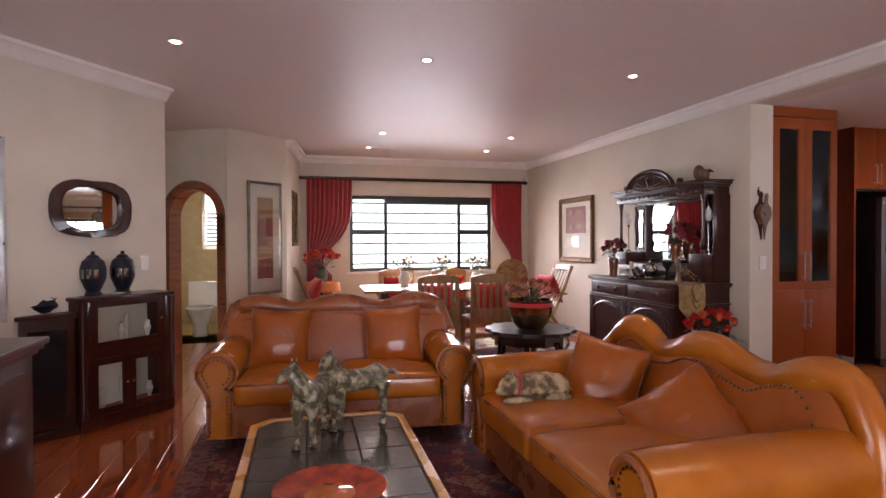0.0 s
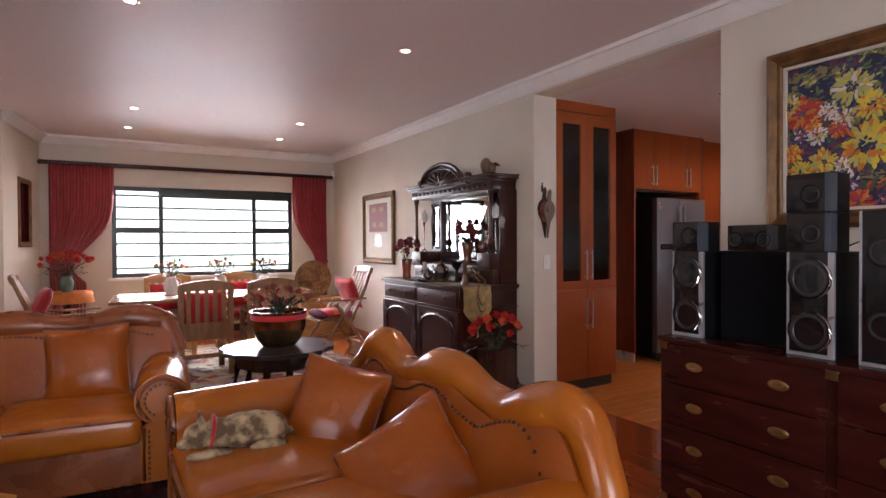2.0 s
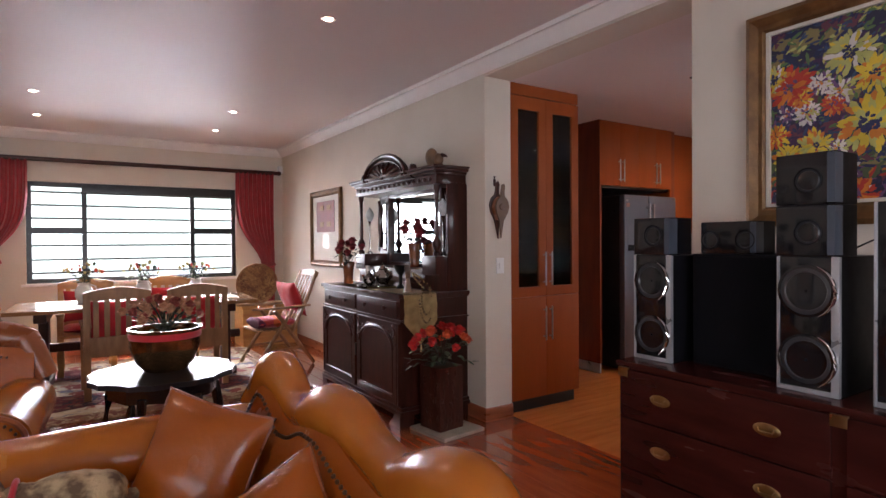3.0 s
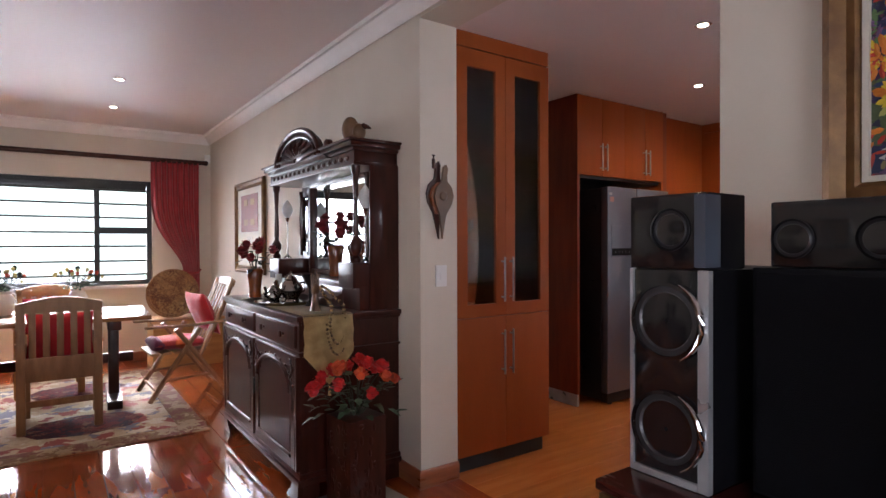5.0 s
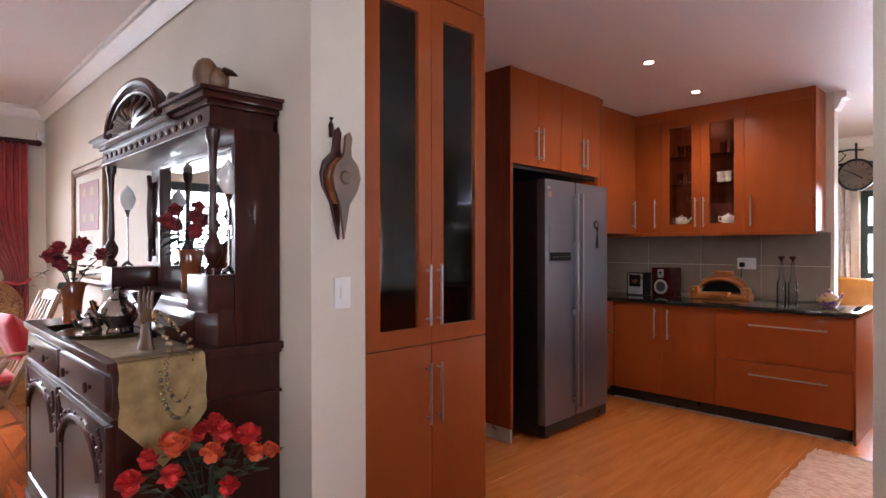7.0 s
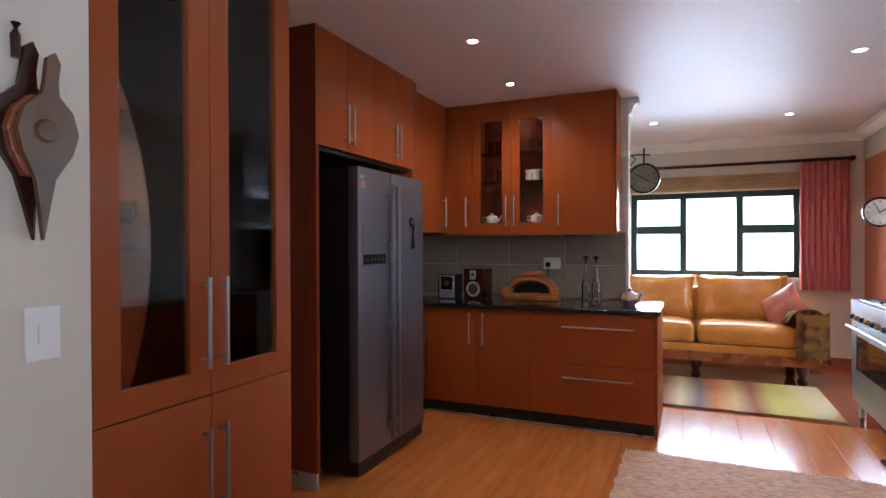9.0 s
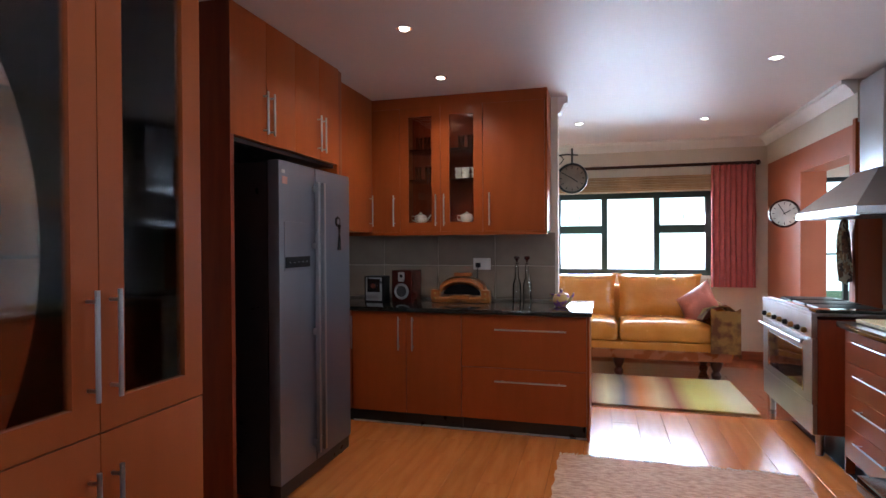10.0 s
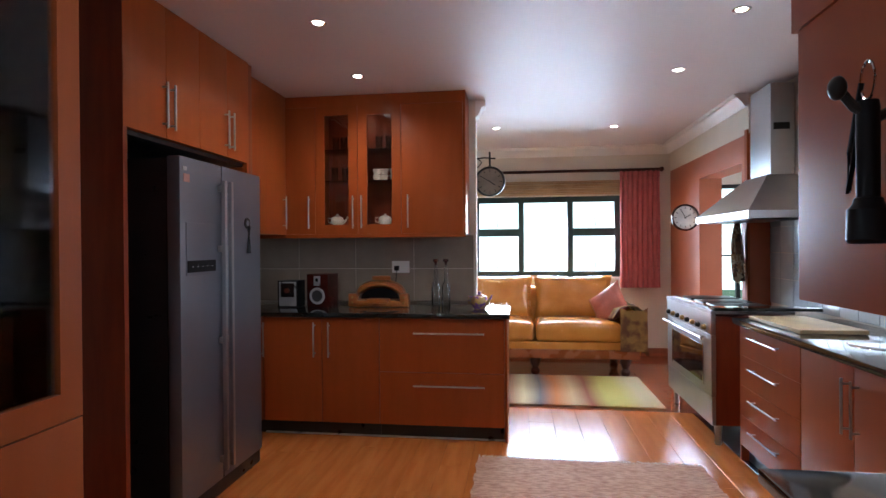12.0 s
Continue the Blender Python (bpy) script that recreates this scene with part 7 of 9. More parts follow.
st = thing("flower_table", (1.10, 9.15, 0.0), 0, "small dark side table by the crimson curtain", "table")
lathepart("tabletop", [(0, 0.74), (0.24, 0.74), (0.25, 0.755), (0.24, 0.77), (0, 0.77)], M_DARKWOOD, st, seg=28)
lathepart("pedestal", [(0.03, 0.06), (0.05, 0.12), (0.03, 0.3), (0.045, 0.5), (0.03, 0.62), (0.08, 0.74)], M_DARKWOOD, st, seg=16)
for k in range(3):
    a = k * 2.094
    tubepart("leg", [(0, 0, 0.14), (0.14 * math.cos(a), 0.14 * math.sin(a), 0.1), (0.22 * math.cos(a), 0.22 * math.sin(a), 0.015)], 0.02, M_DARKWOOD, st)
cl = thing("table_cloth", (1.10, 9.15, 0.771), 0, "orange cloth draped over the small side table", "cloth")
lathepart("cloth", [(0, 0.006), (0.25, 0.006), (0.262, -0.01), (0.27, -0.08), (0.285, -0.12)], mat("orange_cloth", (0.60, 0.17, 0.03), 0.8, scale=12), cl, seg=24)
fv = thing("flower_vase", (1.10, 9.12, 0.779), 0, "green vase of scarlet tulips on the small table", "vase")
lathepart("vase_body", [(0, 0), (0.05, 0), (0.075, 0.06), (0.08, 0.12), (0.05, 0.18), (0.06, 0.2), (0.04, 0.19), (0, 0.17)], mat("celadon_glaze", (0.12, 0.20, 0.16), 0.15), fv, seg=20)
bouquet("tulips", (0, 0, 0.17), 0.30, 0.28, 26, 0.050, M_PETALRED, M_LEAF, "", fv, M_PETALORANGE, 60, 13, 0.7)
sensor = thing("motion_sensor", (4.57, 9.64, 2.42), 0, "tiny white alarm sensor in the wall corner", "sensor")
boxpart("housing", (-0.03, 0.03, -0.03, 0.05, -0.05, 0.05), M_SILL, sensor, bevel=0.01)

# ---- kitchen ----
def bar_handle(parent, a, b, out, r=0.006):
    """A steel bar between a and b standing off the front by the vector out."""
    a, b, out = Vector(a), Vector(b), Vector(out)
    bm = bmesh.new()
    tube(bm, [a + out, b + out], r, 8)
    for f in (0.1, 0.9):
        p = a.lerp(b, f)
        tube(bm, [p, p + out], r * 0.8, 6)
    part("handle", bm, M_STEEL, parent, "brushed steel bar handle")


def panel(parent, name, dims, material=None, label="", bevel=0.002):
    return boxpart(name, dims, material or M_ORANGEWOOD, parent, label, bevel=bevel)


def glazed_door(parent, axis, lo, hi, z0, z1, face, thick, frame_w, top_w, bot_w):
    """A framed glass door; axis 'x': lies along x with its face at y=face; 'y': lies along y with its face at x=face. thick goes inward."""
    d = new("door")
    d.parent = parent
    bm = bmesh.new()
    for q in ((lo, lo + frame_w, z0, z1), (hi - frame_w, hi, z0, z1), (lo + frame_w, hi - frame_w, z0, z0 + bot_w), (lo + frame_w, hi - frame_w, z1 - top_w, z1)):
        if axis == "x":
            box(bm, q[0], q[1], face, face + thick, q[2], q[3])
        else:
            box(bm, face, face + thick, q[0], q[1], q[2], q[3])
    part("door_frame", bm, M_ORANGEWOOD, d, smooth=False)
    g = (lo + frame_w - 0.004, hi - frame_w + 0.004)
    if axis == "x":
        p = boxpart("pane", (*g, face + 0.008, face + 0.012, z0 + bot_w - 0.004, z1 - top_w + 0.004), M_CABGLASS, d, "smoked glass pane", bevel=0)
    else:
        p = boxpart("pane", (face + 0.008, face + 0.012, *g, z0 + bot_w - 0.004, z1 - top_w + 0.004), M_CABGLASS, d, "smoked glass pane", bevel=0)
    p.visible_shadow = False
    return d


# tall glazed cabinet
tc = thing("tall_cabinet", (0, 0, 0), 0, "tall cherry veneer cabinet with smoked glass doors by the kitchen entrance", "cabinet")
X0, X1, YF = 4.872, 5.612, 4.83
for q in ((X0, X0 + 0.02, YF + 0.022, 5.30, 0.1, 2.56), (X1 - 0.02, X1, YF + 0.022, 5.30, 0.1, 2.56)):
    panel(tc, "side_panel", q)
panel(tc, "back_panel", (X0 + 0.02, X1 - 0.02, 5.28, 5.30, 0.1, 2.50))
panel(tc, "plinth", (X0, X1 - 0.01, YF + 0.05, 5.3, 0.0, 0.10), M_PLINTHSHADE)
panel(tc, "top_rail", (X0, X1 + 0.001, YF + 0.004, 5.30, 2.50, 2.588))
panel(tc, "inner_floor", (X0 + 0.02, X1 - 0.02, YF + 0.024, 5.28, 0.93, 0.95))
for z in (1.35, 1.72, 2.10):
    boxpart("glass_shelf", (X0 + 0.02, X1 - 0.02, YF + 0.05, 5.27, z, z + 0.008), M_GLASSWARE, tc, bevel=0)
xm = (X0 + X1) / 2
for k, (a, b) in enumerate(((X0, xm - 0.0015), (xm + 0.0015, X1))):
    d = glazed_door(tc, "x", a, b, 0.915, 2.49, YF, 0.02, 0.075, 0.10, 0.075)
    hx = b - 0.032 if k == 0 else a + 0.032
    bar_handle(d, (hx, YF, 1.00), (hx, YF, 1.27), (0, -0.032, 0))
    d = new("door")
    d.parent = tc
    panel(d, "door_panel", (a, b, YF, YF + 0.02, 0.105, 0.911))
    bar_handle(d, (hx, YF, 0.56), (hx, YF, 0.83), (0, -0.032, 0))
for x, y, z, nm in ((5.05, 5.08, 1.728, "cup"), (5.42, 5.05, 1.728, "cup"), (5.06, 5.10, 2.108, "bowl"), (5.40, 5.08, 2.108, "jug"), (5.04, 5.06, 0.951, "bowl"), (5.10, 5.16, 1.358, "glass"), (5.20, 5.14, 1.358, "glass"), (5.38, 5.12, 1.358, "jug"), (5.22, 5.1, 2.108, "cup")):
    c = thing(nm, (x, y, z), 20, {"cup": "white porcelain cup on the cabinet shelf", "bowl": "small patterned bowl on the cabinet shelf", "jug": "white floral jug on the cabinet shelf", "glass": "clear stemmed glass on the cabinet shelf"}[nm], nm, "crockery in the tall cabinet")
    prof = {"cup": [(0, 0), (0.025, 0), (0.035, 0.03), (0.042, 0.075), (0.038, 0.075), (0, 0.01)], "bowl": [(0, 0), (0.03, 0), (0.055, 0.04), (0.052, 0.04), (0, 0.006)],
            "jug": [(0, 0), (0.035, 0), (0.05, 0.04), (0.045, 0.09), (0.035, 0.11), (0.045, 0.13), (0.04, 0.13), (0, 0.02)], "glass": [(0, 0), (0.028, 0), (0.004, 0.01), (0.004, 0.07), (0.03, 0.10), (0.028, 0.15), (0.026, 0.15), (0, 0.08)]}[nm]
    lathepart("body", prof, M_GLASSWARE if nm == "glass" else M_PORCELAIN, c, seg=18)
    if nm in ("cup", "jug"):
        tubepart("handle", [(0.035, 0, 0.06), (0.065, 0, 0.055), (0.06, 0, 0.025), (0.035, 0, 0.02)], 0.005, M_PORCELAIN, c)

# housing round the refrigerator
fh = thing("fridge_cabinet", (0, 0, 0), 0, "cherry veneer housing with overhead cupboards around the refrigerator", "cabinet")
FX0, FX1, FY = 6.515, 7.705, 5.385
# darker cherry puts this side's shade into its colour
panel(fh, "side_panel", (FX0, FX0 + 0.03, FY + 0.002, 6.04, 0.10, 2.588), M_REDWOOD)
panel(fh, "side_foot", (FX0 + 0.004, FX0 + 0.026, FY + 0.01, 6.04, 0.0, 0.10), M_SILVER)
panel(fh, "side_panel", (FX1 - 0.03, FX1, FY + 0.002, 6.04, 0.0, 2.588))
panel(fh, "carcass", (FX0 + 0.03, FX1 - 0.03, FY + 0.022, 6.04, 1.925, 2.588))
# black back and strip stand in for the shade around the refrigerator
panel(fh, "alcove_back", (FX0 + 0.03, FX1 - 0.03, 6.0, 6.04, 0.0, 1.925), M_PLINTHSHADE)
panel(fh, "shadow_board", (FX0 + 0.03, FX1 - 0.03, FY + 0.03, 6.0, 1.90, 1.924), M_PLINTHSHADE)
xm = (FX0 + FX1) / 2 + 0.02
for a, b, hs in ((FX0 + 0.002, xm - 0.30, 1), (xm - 0.297, xm, 0), (xm + 0.003, xm + 0.30, 1), (xm + 0.303, FX1 - 0.002, 0)):
    d = new("door")
    d.parent = fh
    panel(d, "door_panel", (a, b, FY, FY + 0.02, 1.925, 2.585))
    hx = b - 0.03 if hs else a + 0.03
    bar_handle(d, (hx, FY, 1.97), (hx, FY, 2.20), (0, -0.03, 0))
# filler strip coloured darker for the shade in the corner
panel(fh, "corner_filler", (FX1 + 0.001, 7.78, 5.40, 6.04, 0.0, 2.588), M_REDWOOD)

fr = thing("refrigerator", (6.735, 5.255, 0.0), 0, "silver side-by-side refrigerator with dark sides, under the cherry cupboards", "refrigerator")
FW, FHH = 0.855, 1.825
boxpart("body", (0.004, FW - 0.004, 0.075, 0.70, 0.03, FHH - 0.01), M_DARKSIDE, fr, "dark charcoal cabinet body", bevel=0.006)
for k, (a, b) in enumerate(((0.0, 0.385), (0.395, FW))):
    d = new("door")
    d.parent = fr
    bm = bmesh.new()
    box(bm, a, b, 0.0, 0.07, 0.10, FHH)
    part("door_panel", bm, M_FRIDGE, d, "brushed silver door", bevel=0.012)
    hx = b - 0.03 if k == 0 else a + 0.03
    boxpart("handle", (hx - 0.012, hx + 0.012, -0.045, -0.022, 0.16, 1.74), M_STEEL, d, "long vertical bar handle", bevel=0.007)
    for z in (0.2, 0.85, 1.35, 1.68):
        boxpart("handle_mount", (hx - 0.011, hx + 0.011, -0.023, 0.002, z, z + 0.035), M_STEEL, d, bevel=0.003)
boxpart("groove", (0.385, 0.395, 0.02, 0.07, 0.10, FHH), M_BLACK, fr, bevel=0)
disp = new("dispenser")
disp.parent = fr
boxpart("surround", (0.045, 0.315, -0.004, 0.002, 1.235, 1.50), M_FRIDGE, disp, bevel=0.003)
boxpart("display", (0.05, 0.31, -0.007, -0.003, 1.25, 1.31), M_BLACK, disp, "dark control strip", bevel=0.002)
for k in range(5):
    boxpart("button", (0.09 + k * 0.045, 0.096 + k * 0.045, -0.0085, -0.0065, 1.276, 1.282), M_SILVER, disp, bevel=0.001)
boxpart("foot_grille", (0.01, FW - 0.01, 0.01, 0.08, 0.02, 0.095), M_DARKSIDE, fr)
for x in (0.08, FW - 0.08):
    lathepart("foot", [(0.02, 0), (0.022, 0.03)], M_BLACK, fr, m=pose(x, 0.05, 0), seg=12)
boxpart("badge", (0.02, 0.055, -0.003, 0.001, 1.755, 1.775), M_SILVER, fr, bevel=0.001)
boxpart("sticker", (0.03, 0.08, -0.002, 0.001, 1.70, 1.74), mat("pink_sticker", (0.6, 0.3, 0.25), 0.5), fr, bevel=0)
mg = thing("bottle_opener", (7.41, 5.254, 1.50), 0, "dark metal bottle opener magnet on the refrigerator door", "magnet")
lathepart("ring", [(0.018, -0.006), (0.032, -0.012), (0.034, -0.004), (0.03, 0.0), (0.018, 0.0)], M_IRON, mg, m=pose(0, 0, 0.02, 90, 0, 0) @ pose(0, 0, 0.006), seg=18)
tubepart("grip", [(0, -0.012, 0.0), (-0.005, -0.014, -0.09), (-0.002, -0.012, -0.16)], 0.011, M_IRON, mg, radii=[0.012, 0.009, 0.013])

# base units with the worktop
UX, UY0, UY1 = 8.12, 3.73, 5.98
bu = thing("drawer_unit", (0, 0, 0), 0, "cherry veneer kitchen drawer unit with steel bar handles", "cabinet", "base units")
panel(bu, "carcass", (UX + 0.022, 8.885, UY0 + 0.002, 4.62, 0.10, 0.865))
panel(bu, "end_panel", (UX + 0.002, 8.885, UY0 - 0.016, UY0, 0.0, 0.865))
panel(bu, "plinth", (UX + 0.05, 8.8, UY0 + 0.01, 4.62, 0, 0.10), M_PLINTHSHADE)
panel(bu, "floor_trim", (UX + 0.042, UX + 0.049, UY0, 4.62, 0, 0.012), M_SILVER)
for z0, z1, hz in ((0.105, 0.478, 0.39), (0.482, 0.862, 0.76)):
    d = new("drawer")
    d.parent = bu
    panel(d, "drawer_front", (UX, UX + 0.02, UY0 + 0.003, 4.618, z0, z1))
    bar_handle(d, (UX, 3.87, hz), (UX, 4.37, hz), (-0.032, 0, 0))
bd = thing("cupboard_unit", (0, 0, 0), 0, "cherry veneer double-door kitchen base cupboard", "cabinet", "base units")
panel(bd, "carcass", (UX + 0.022, 8.885, 4.622, 5.5, 0.10, 0.865))
panel(bd, "plinth", (UX + 0.05, 8.8, 4.622, 5.98, 0, 0.10), M_PLINTHSHADE)
panel(bd, "floor_trim", (UX + 0.042, UX + 0.049, 4.622, 5.5, 0, 0.012), M_SILVER)
for a, b, hy in ((4.622, 5.045, 4.99), (5.049, 5.48, 5.10)):
    d = new("door")
    d.parent = bd
    panel(d, "door_panel", (UX, UX + 0.02, a, b, 0.105, 0.862))
    bar_handle(d, (UX, hy, 0.58), (UX, hy, 0.83), (-0.032, 0, 0))
bc = thing("corner_unit", (0, 0, 0), 0, "narrow cherry veneer corner cupboard beside the refrigerator", "cabinet", "base units")
panel(bc, "carcass", (7.80, 8.885, 5.56, 6.04, 0.10, 0.865))
panel(bc, "return_carcass", (UX + 0.03, 8.885, 5.501, 5.558, 0.10, 0.865))
d = new("door")
d.parent = bc
panel(d, "door_panel", (7.785, UX + 0.02, 5.50, 5.52, 0.105, 0.862))
bar_handle(d, (8.06, 5.50, 0.58), (8.06, 5.50, 0.83), (0, -0.032, 0))
panel(bc, "plinth", (7.80, UX + 0.05, 5.55, 5.60, 0, 0.10), M_PLINTHSHADE)
wt = thing("worktop", (0, 0, 0), 0, "polished black granite worktop on the cherry base units", "worktop")
boxpart("slab", (UX - 0.03, 8.885, UY0 - 0.035, 5.50, 0.868, 0.90), M_GRANITE, wt, bevel=0.005)
boxpart("slab_return", (7.76, 8.885, 5.501, 6.04, 0.868, 0.90), M_GRANITE, wt, bevel=0.005)

# upper cupboards
VX = 8.565
up = thing("upper_cabinet", (0, 0, 0), 0, "cherry veneer wall cupboard with two glass doors above the worktop", "cabinet")
Z0, Z1 = 1.475, 2.588
for y0, y1 in ((4.035, 4.055), (4.53, 4.55), (5.24, 5.26), (5.96, 5.98)):
    panel(up, "side_panel", (VX + 0.002 if y0 < 4.1 else VX + 0.022, 8.885, y0, y1, Z0, Z1))
# darker back so the inside looks dim: shade put into the colour
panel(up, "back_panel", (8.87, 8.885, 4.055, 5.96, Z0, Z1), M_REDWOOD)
panel(up, "bottom_panel", (VX + 0.022, 8.885, 4.055, 5.96, Z0, Z0 + 0.02))
panel(up, "inner_floor", (VX + 0.024, 8.868, 4.551, 5.239, Z0 + 0.05, Z0 + 0.064))
panel(up, "top_rail", (VX + 0.006, 8.885, 4.055, 5.96, 2.50, Z1))
panel(up, "light_pelmet", (VX + 0.004, VX + 0.022, 4.036, 5.96, Z0 - 0.03, Z0))
for z in (1.90, 2.15):
    boxpart("glass_shelf", (VX + 0.03, 8.87, 4.56, 5.24, z, z + 0.008), M_GLASSWARE, up, bevel=0)
for a, b, kind, hy in ((4.057, 4.545, "p", 4.49), (4.548, 4.898, "g", 4.865), (4.901, 5.25, "g", 4.935), (5.253, 5.60, "p", 5.30), (5.603, 5.96, "p", 5.65)):
    if kind == "g":
        d = glazed_door(up, "y", a, b, Z0, 2.50, VX, 0.02, 0.075, 0.075, 0.075)
    else:
        d = new("door")
        d.parent = up
        panel(d, "door_panel", (VX, VX + 0.02, a, b, Z0, 2.497))
    bar_handle(d, (VX, hy, 1.52), (VX, hy, 1.78), (-0.03, 0, 0))
uc = thing("corner_wall_cabinet", (0, 0, 0), 0, "cherry veneer corner wall cupboard beside the fridge housing", "cabinet")
panel(uc, "carcass", (7.80, VX - 0.002, 5.52, 6.04, Z0, Z1))
d = new("door")
d.parent = uc
panel(d, "door_panel", (7.79, VX - 0.002, 5.50, 5.52, Z0, Z1))
bar_handle(d, (8.50, 5.50, 1.52), (8.50, 5.50, 1.78), (0, -0.03, 0))
# weak added fill light behind the glass doors, no fitting there
cupboard_fill = new("cabinet_lamp", bpy.data.lights.new("cabinet_lamp", "POINT"))
cupboard_fill.data.energy, cupboard_fill.data.color, cupboard_fill.data.shadow_soft_size = 0.25, (1.0, 0.70, 0.40), 0.03
cupboard_fill.location = (8.70, 4.9, 2.46)
for y, z, nm in ((5.10, 1.540, "teapot"), (4.70, 1.540, "sugar_pot"), (4.72, 1.909, "cup"), (4.64, 1.909, "cup"), (4.78, 1.909, "cup"), (5.05, 1.909, "glass"), (5.14, 1.909, "glass"), (4.68, 2.159, "glass"), (4.76, 2.159, "glass"), (5.06, 2.159, "glass"), (5.13, 2.159, "glass")):
    c = thing(nm, (8.66 if "pot" in nm else 8.72, y, z), 90, {"teapot": "white porcelain teapot behind the glass door", "sugar_pot": "white porcelain sugar pot behind the glass door", "cup": "stacked white cups behind the glass door", "glass": "clear glass tumbler behind the glass door"}[nm], nm.replace("_", " "), "crockery in the wall cupboard")
    if nm in ("teapot", "sugar_pot"):
        lathepart("body", [(0, 0), (0.03, 0), (0.05, 0.025), (0.055, 0.05), (0.045, 0.075), (0.028, 0.082), (0.01, 0.09), (0.012, 0.098), (0, 0.104)], M_PORCELAIN, c, seg=18)
        tubepart("handle", [(0.048, 0, 0.065), (0.08, 0, 0.07), (0.08, 0, 0.035), (0.052, 0, 0.028)], 0.005, M_PORCELAIN, c)
        if nm == "teapot":
            tubepart("spout", [(-0.045, 0, 0.03), (-0.07, 0, 0.05), (-0.09, 0, 0.08)], 0.01, M_PORCELAIN, c, radii=[0.014, 0.009, 0.006])
    elif nm == "cup":
        lathepart("body", [(0, 0), (0.022, 0), (0.038, 0.05), (0.035, 0.05), (0.025, 0.055), (0.038, 0.10), (0.035, 0.10), (0, 0.06)], M_PORCELAIN, c, seg=16)
    else:
        lathepart("body", [(0, 0), (0.022, 0), (0.028, 0.12), (0.026, 0.12), (0, 0.01)], M_GLASSWARE, c, seg=14)

# objects on the worktop
ra = thing("radio", (8.42, 5.43, 0.901), 0, "small black and silver desktop radio on the worktop", "radio")
boxpart("case", (0.0, 0.14, -0.085, 0.085, 0, 0.21), M_BLACK, ra, bevel=0.006)
boxpart("front_panel", (-0.006, 0.0, -0.07, 0.07, 0.01, 0.20), M_SILVER, ra, bevel=0.003)
boxpart("display", (-0.010, -0.005, -0.055, 0.055, 0.08, 0.19), M_GLOSSBLACK, ra, bevel=0.003)
lathepart("dial", [(0, 0.012), (0.022, 0.010), (0.026, 0)], M_CHROME, ra, m=pose(-0.010, 0, 0.13, 0, -90, 0), seg=20)
sp = thing("bookshelf_speaker", (8.42, 5.19, 0.901), -8, "red-brown wooden bookshelf speaker with silver cone on the worktop", "speaker")
boxpart("case", (0.0, 0.18, -0.09, 0.09, 0, 0.26), M_CHEST, sp, bevel=0.004)
boxpart("tweeter_plate", (-0.006, 0.001, -0.028, 0.028, 0.17, 0.245), M_SILVER, sp, bevel=0.004)
lathepart("tweeter", [(0, 0.004), (0.014, 0.0)], M_BLACK, sp, m=pose(-0.007, 0, 0.215, 0, -90, 0), seg=14)
lathepart("woofer_ring", [(0.045, 0.004), (0.062, 0.008), (0.066, 0.0)], M_SILVER, sp, m=pose(0, 0, 0.09, 0, -90, 0), seg=24)
lathepart("woofer_cone", [(0, 0.0), (0.02, 0.0), (0.045, 0.004)], M_CONE, sp, m=pose(-0.001, 0, 0.09, 0, -90, 0), seg=20)
ov = thing("bread_oven", (8.46, 4.72, 0.901), 0, "honey-coloured ceramic oven dish shaped like an arch on the worktop", "kitchenware")
YZ = Matrix(((0, 0, 1, 0), (1, 0, 0, 0), (0, 1, 0, 0), (0, 0, 0, 1)))


def arch(wd, z0, rise, n=16):
    """Points of a flat-footed arch of half width wd, from z0 up by rise."""
    return [(-wd, z0 - 0.001), (wd, z0 - 0.001)] + [(wd * math.cos(t), z0 + rise * math.sin(t)) for t in [j * math.pi / n for j in range(n + 1)]]


bm = bmesh.new()
shells = ((0.075, 0.172, 0.085), (0.085, 0.190, 0.105), (0.13, 0.200, 0.120), (0.19, 0.180, 0.110), (0.25, 0.12, 0.07))
rings = [[bm.verts.new((x, p, q)) for p, q in [(wd * math.cos(t), 0.09 + rise * math.sin(t) ** 0.8) for t in [j * math.pi / 18 for j in range(19)]]] for x, wd, rise in shells]
for ra_, rb_ in zip(rings, rings[1:]):
    for j in range(18):
        bm.faces.new((ra_[j], ra_[j + 1], rb_[j + 1], rb_[j]))
bm.faces.new(rings[-1])
bmesh.ops.solidify(bm, geom=bm.faces[:], thickness=-0.006)
part("dome", bm, M_BREADOVEN, ov)
# flat black plate stands in for the shade inside the dome
bm = bmesh.new()
extrude_outline(bm, arch(0.155, 0.06, 0.085), 0.086, 0.092, YZ)
part("mouth", bm, M_BLACK, ov, "black arched plate for the shaded mouth")
tubepart("mouth_rim", [(0.070, 0.172 * math.cos(t), 0.085 + 0.088 * math.sin(t)) for t in [j * math.pi / 14 for j in range(15)]], 0.013, M_BREADOVEN, ov)
boxpart("base_tray", (0.02, 0.25, -0.215, 0.215, 0.0, 0.052), M_BREADOVEN, ov, bevel=0.016)
boxpart("ledge", (-0.012, 0.075, -0.085, 0.085, 0.03, 0.066), M_BREADOVEN, ov, bevel=0.014)
boxpart("top_handle", (0.12, 0.17, -0.075, 0.075, 0.205, 0.238), M_BREADOVEN, ov, bevel=0.013)
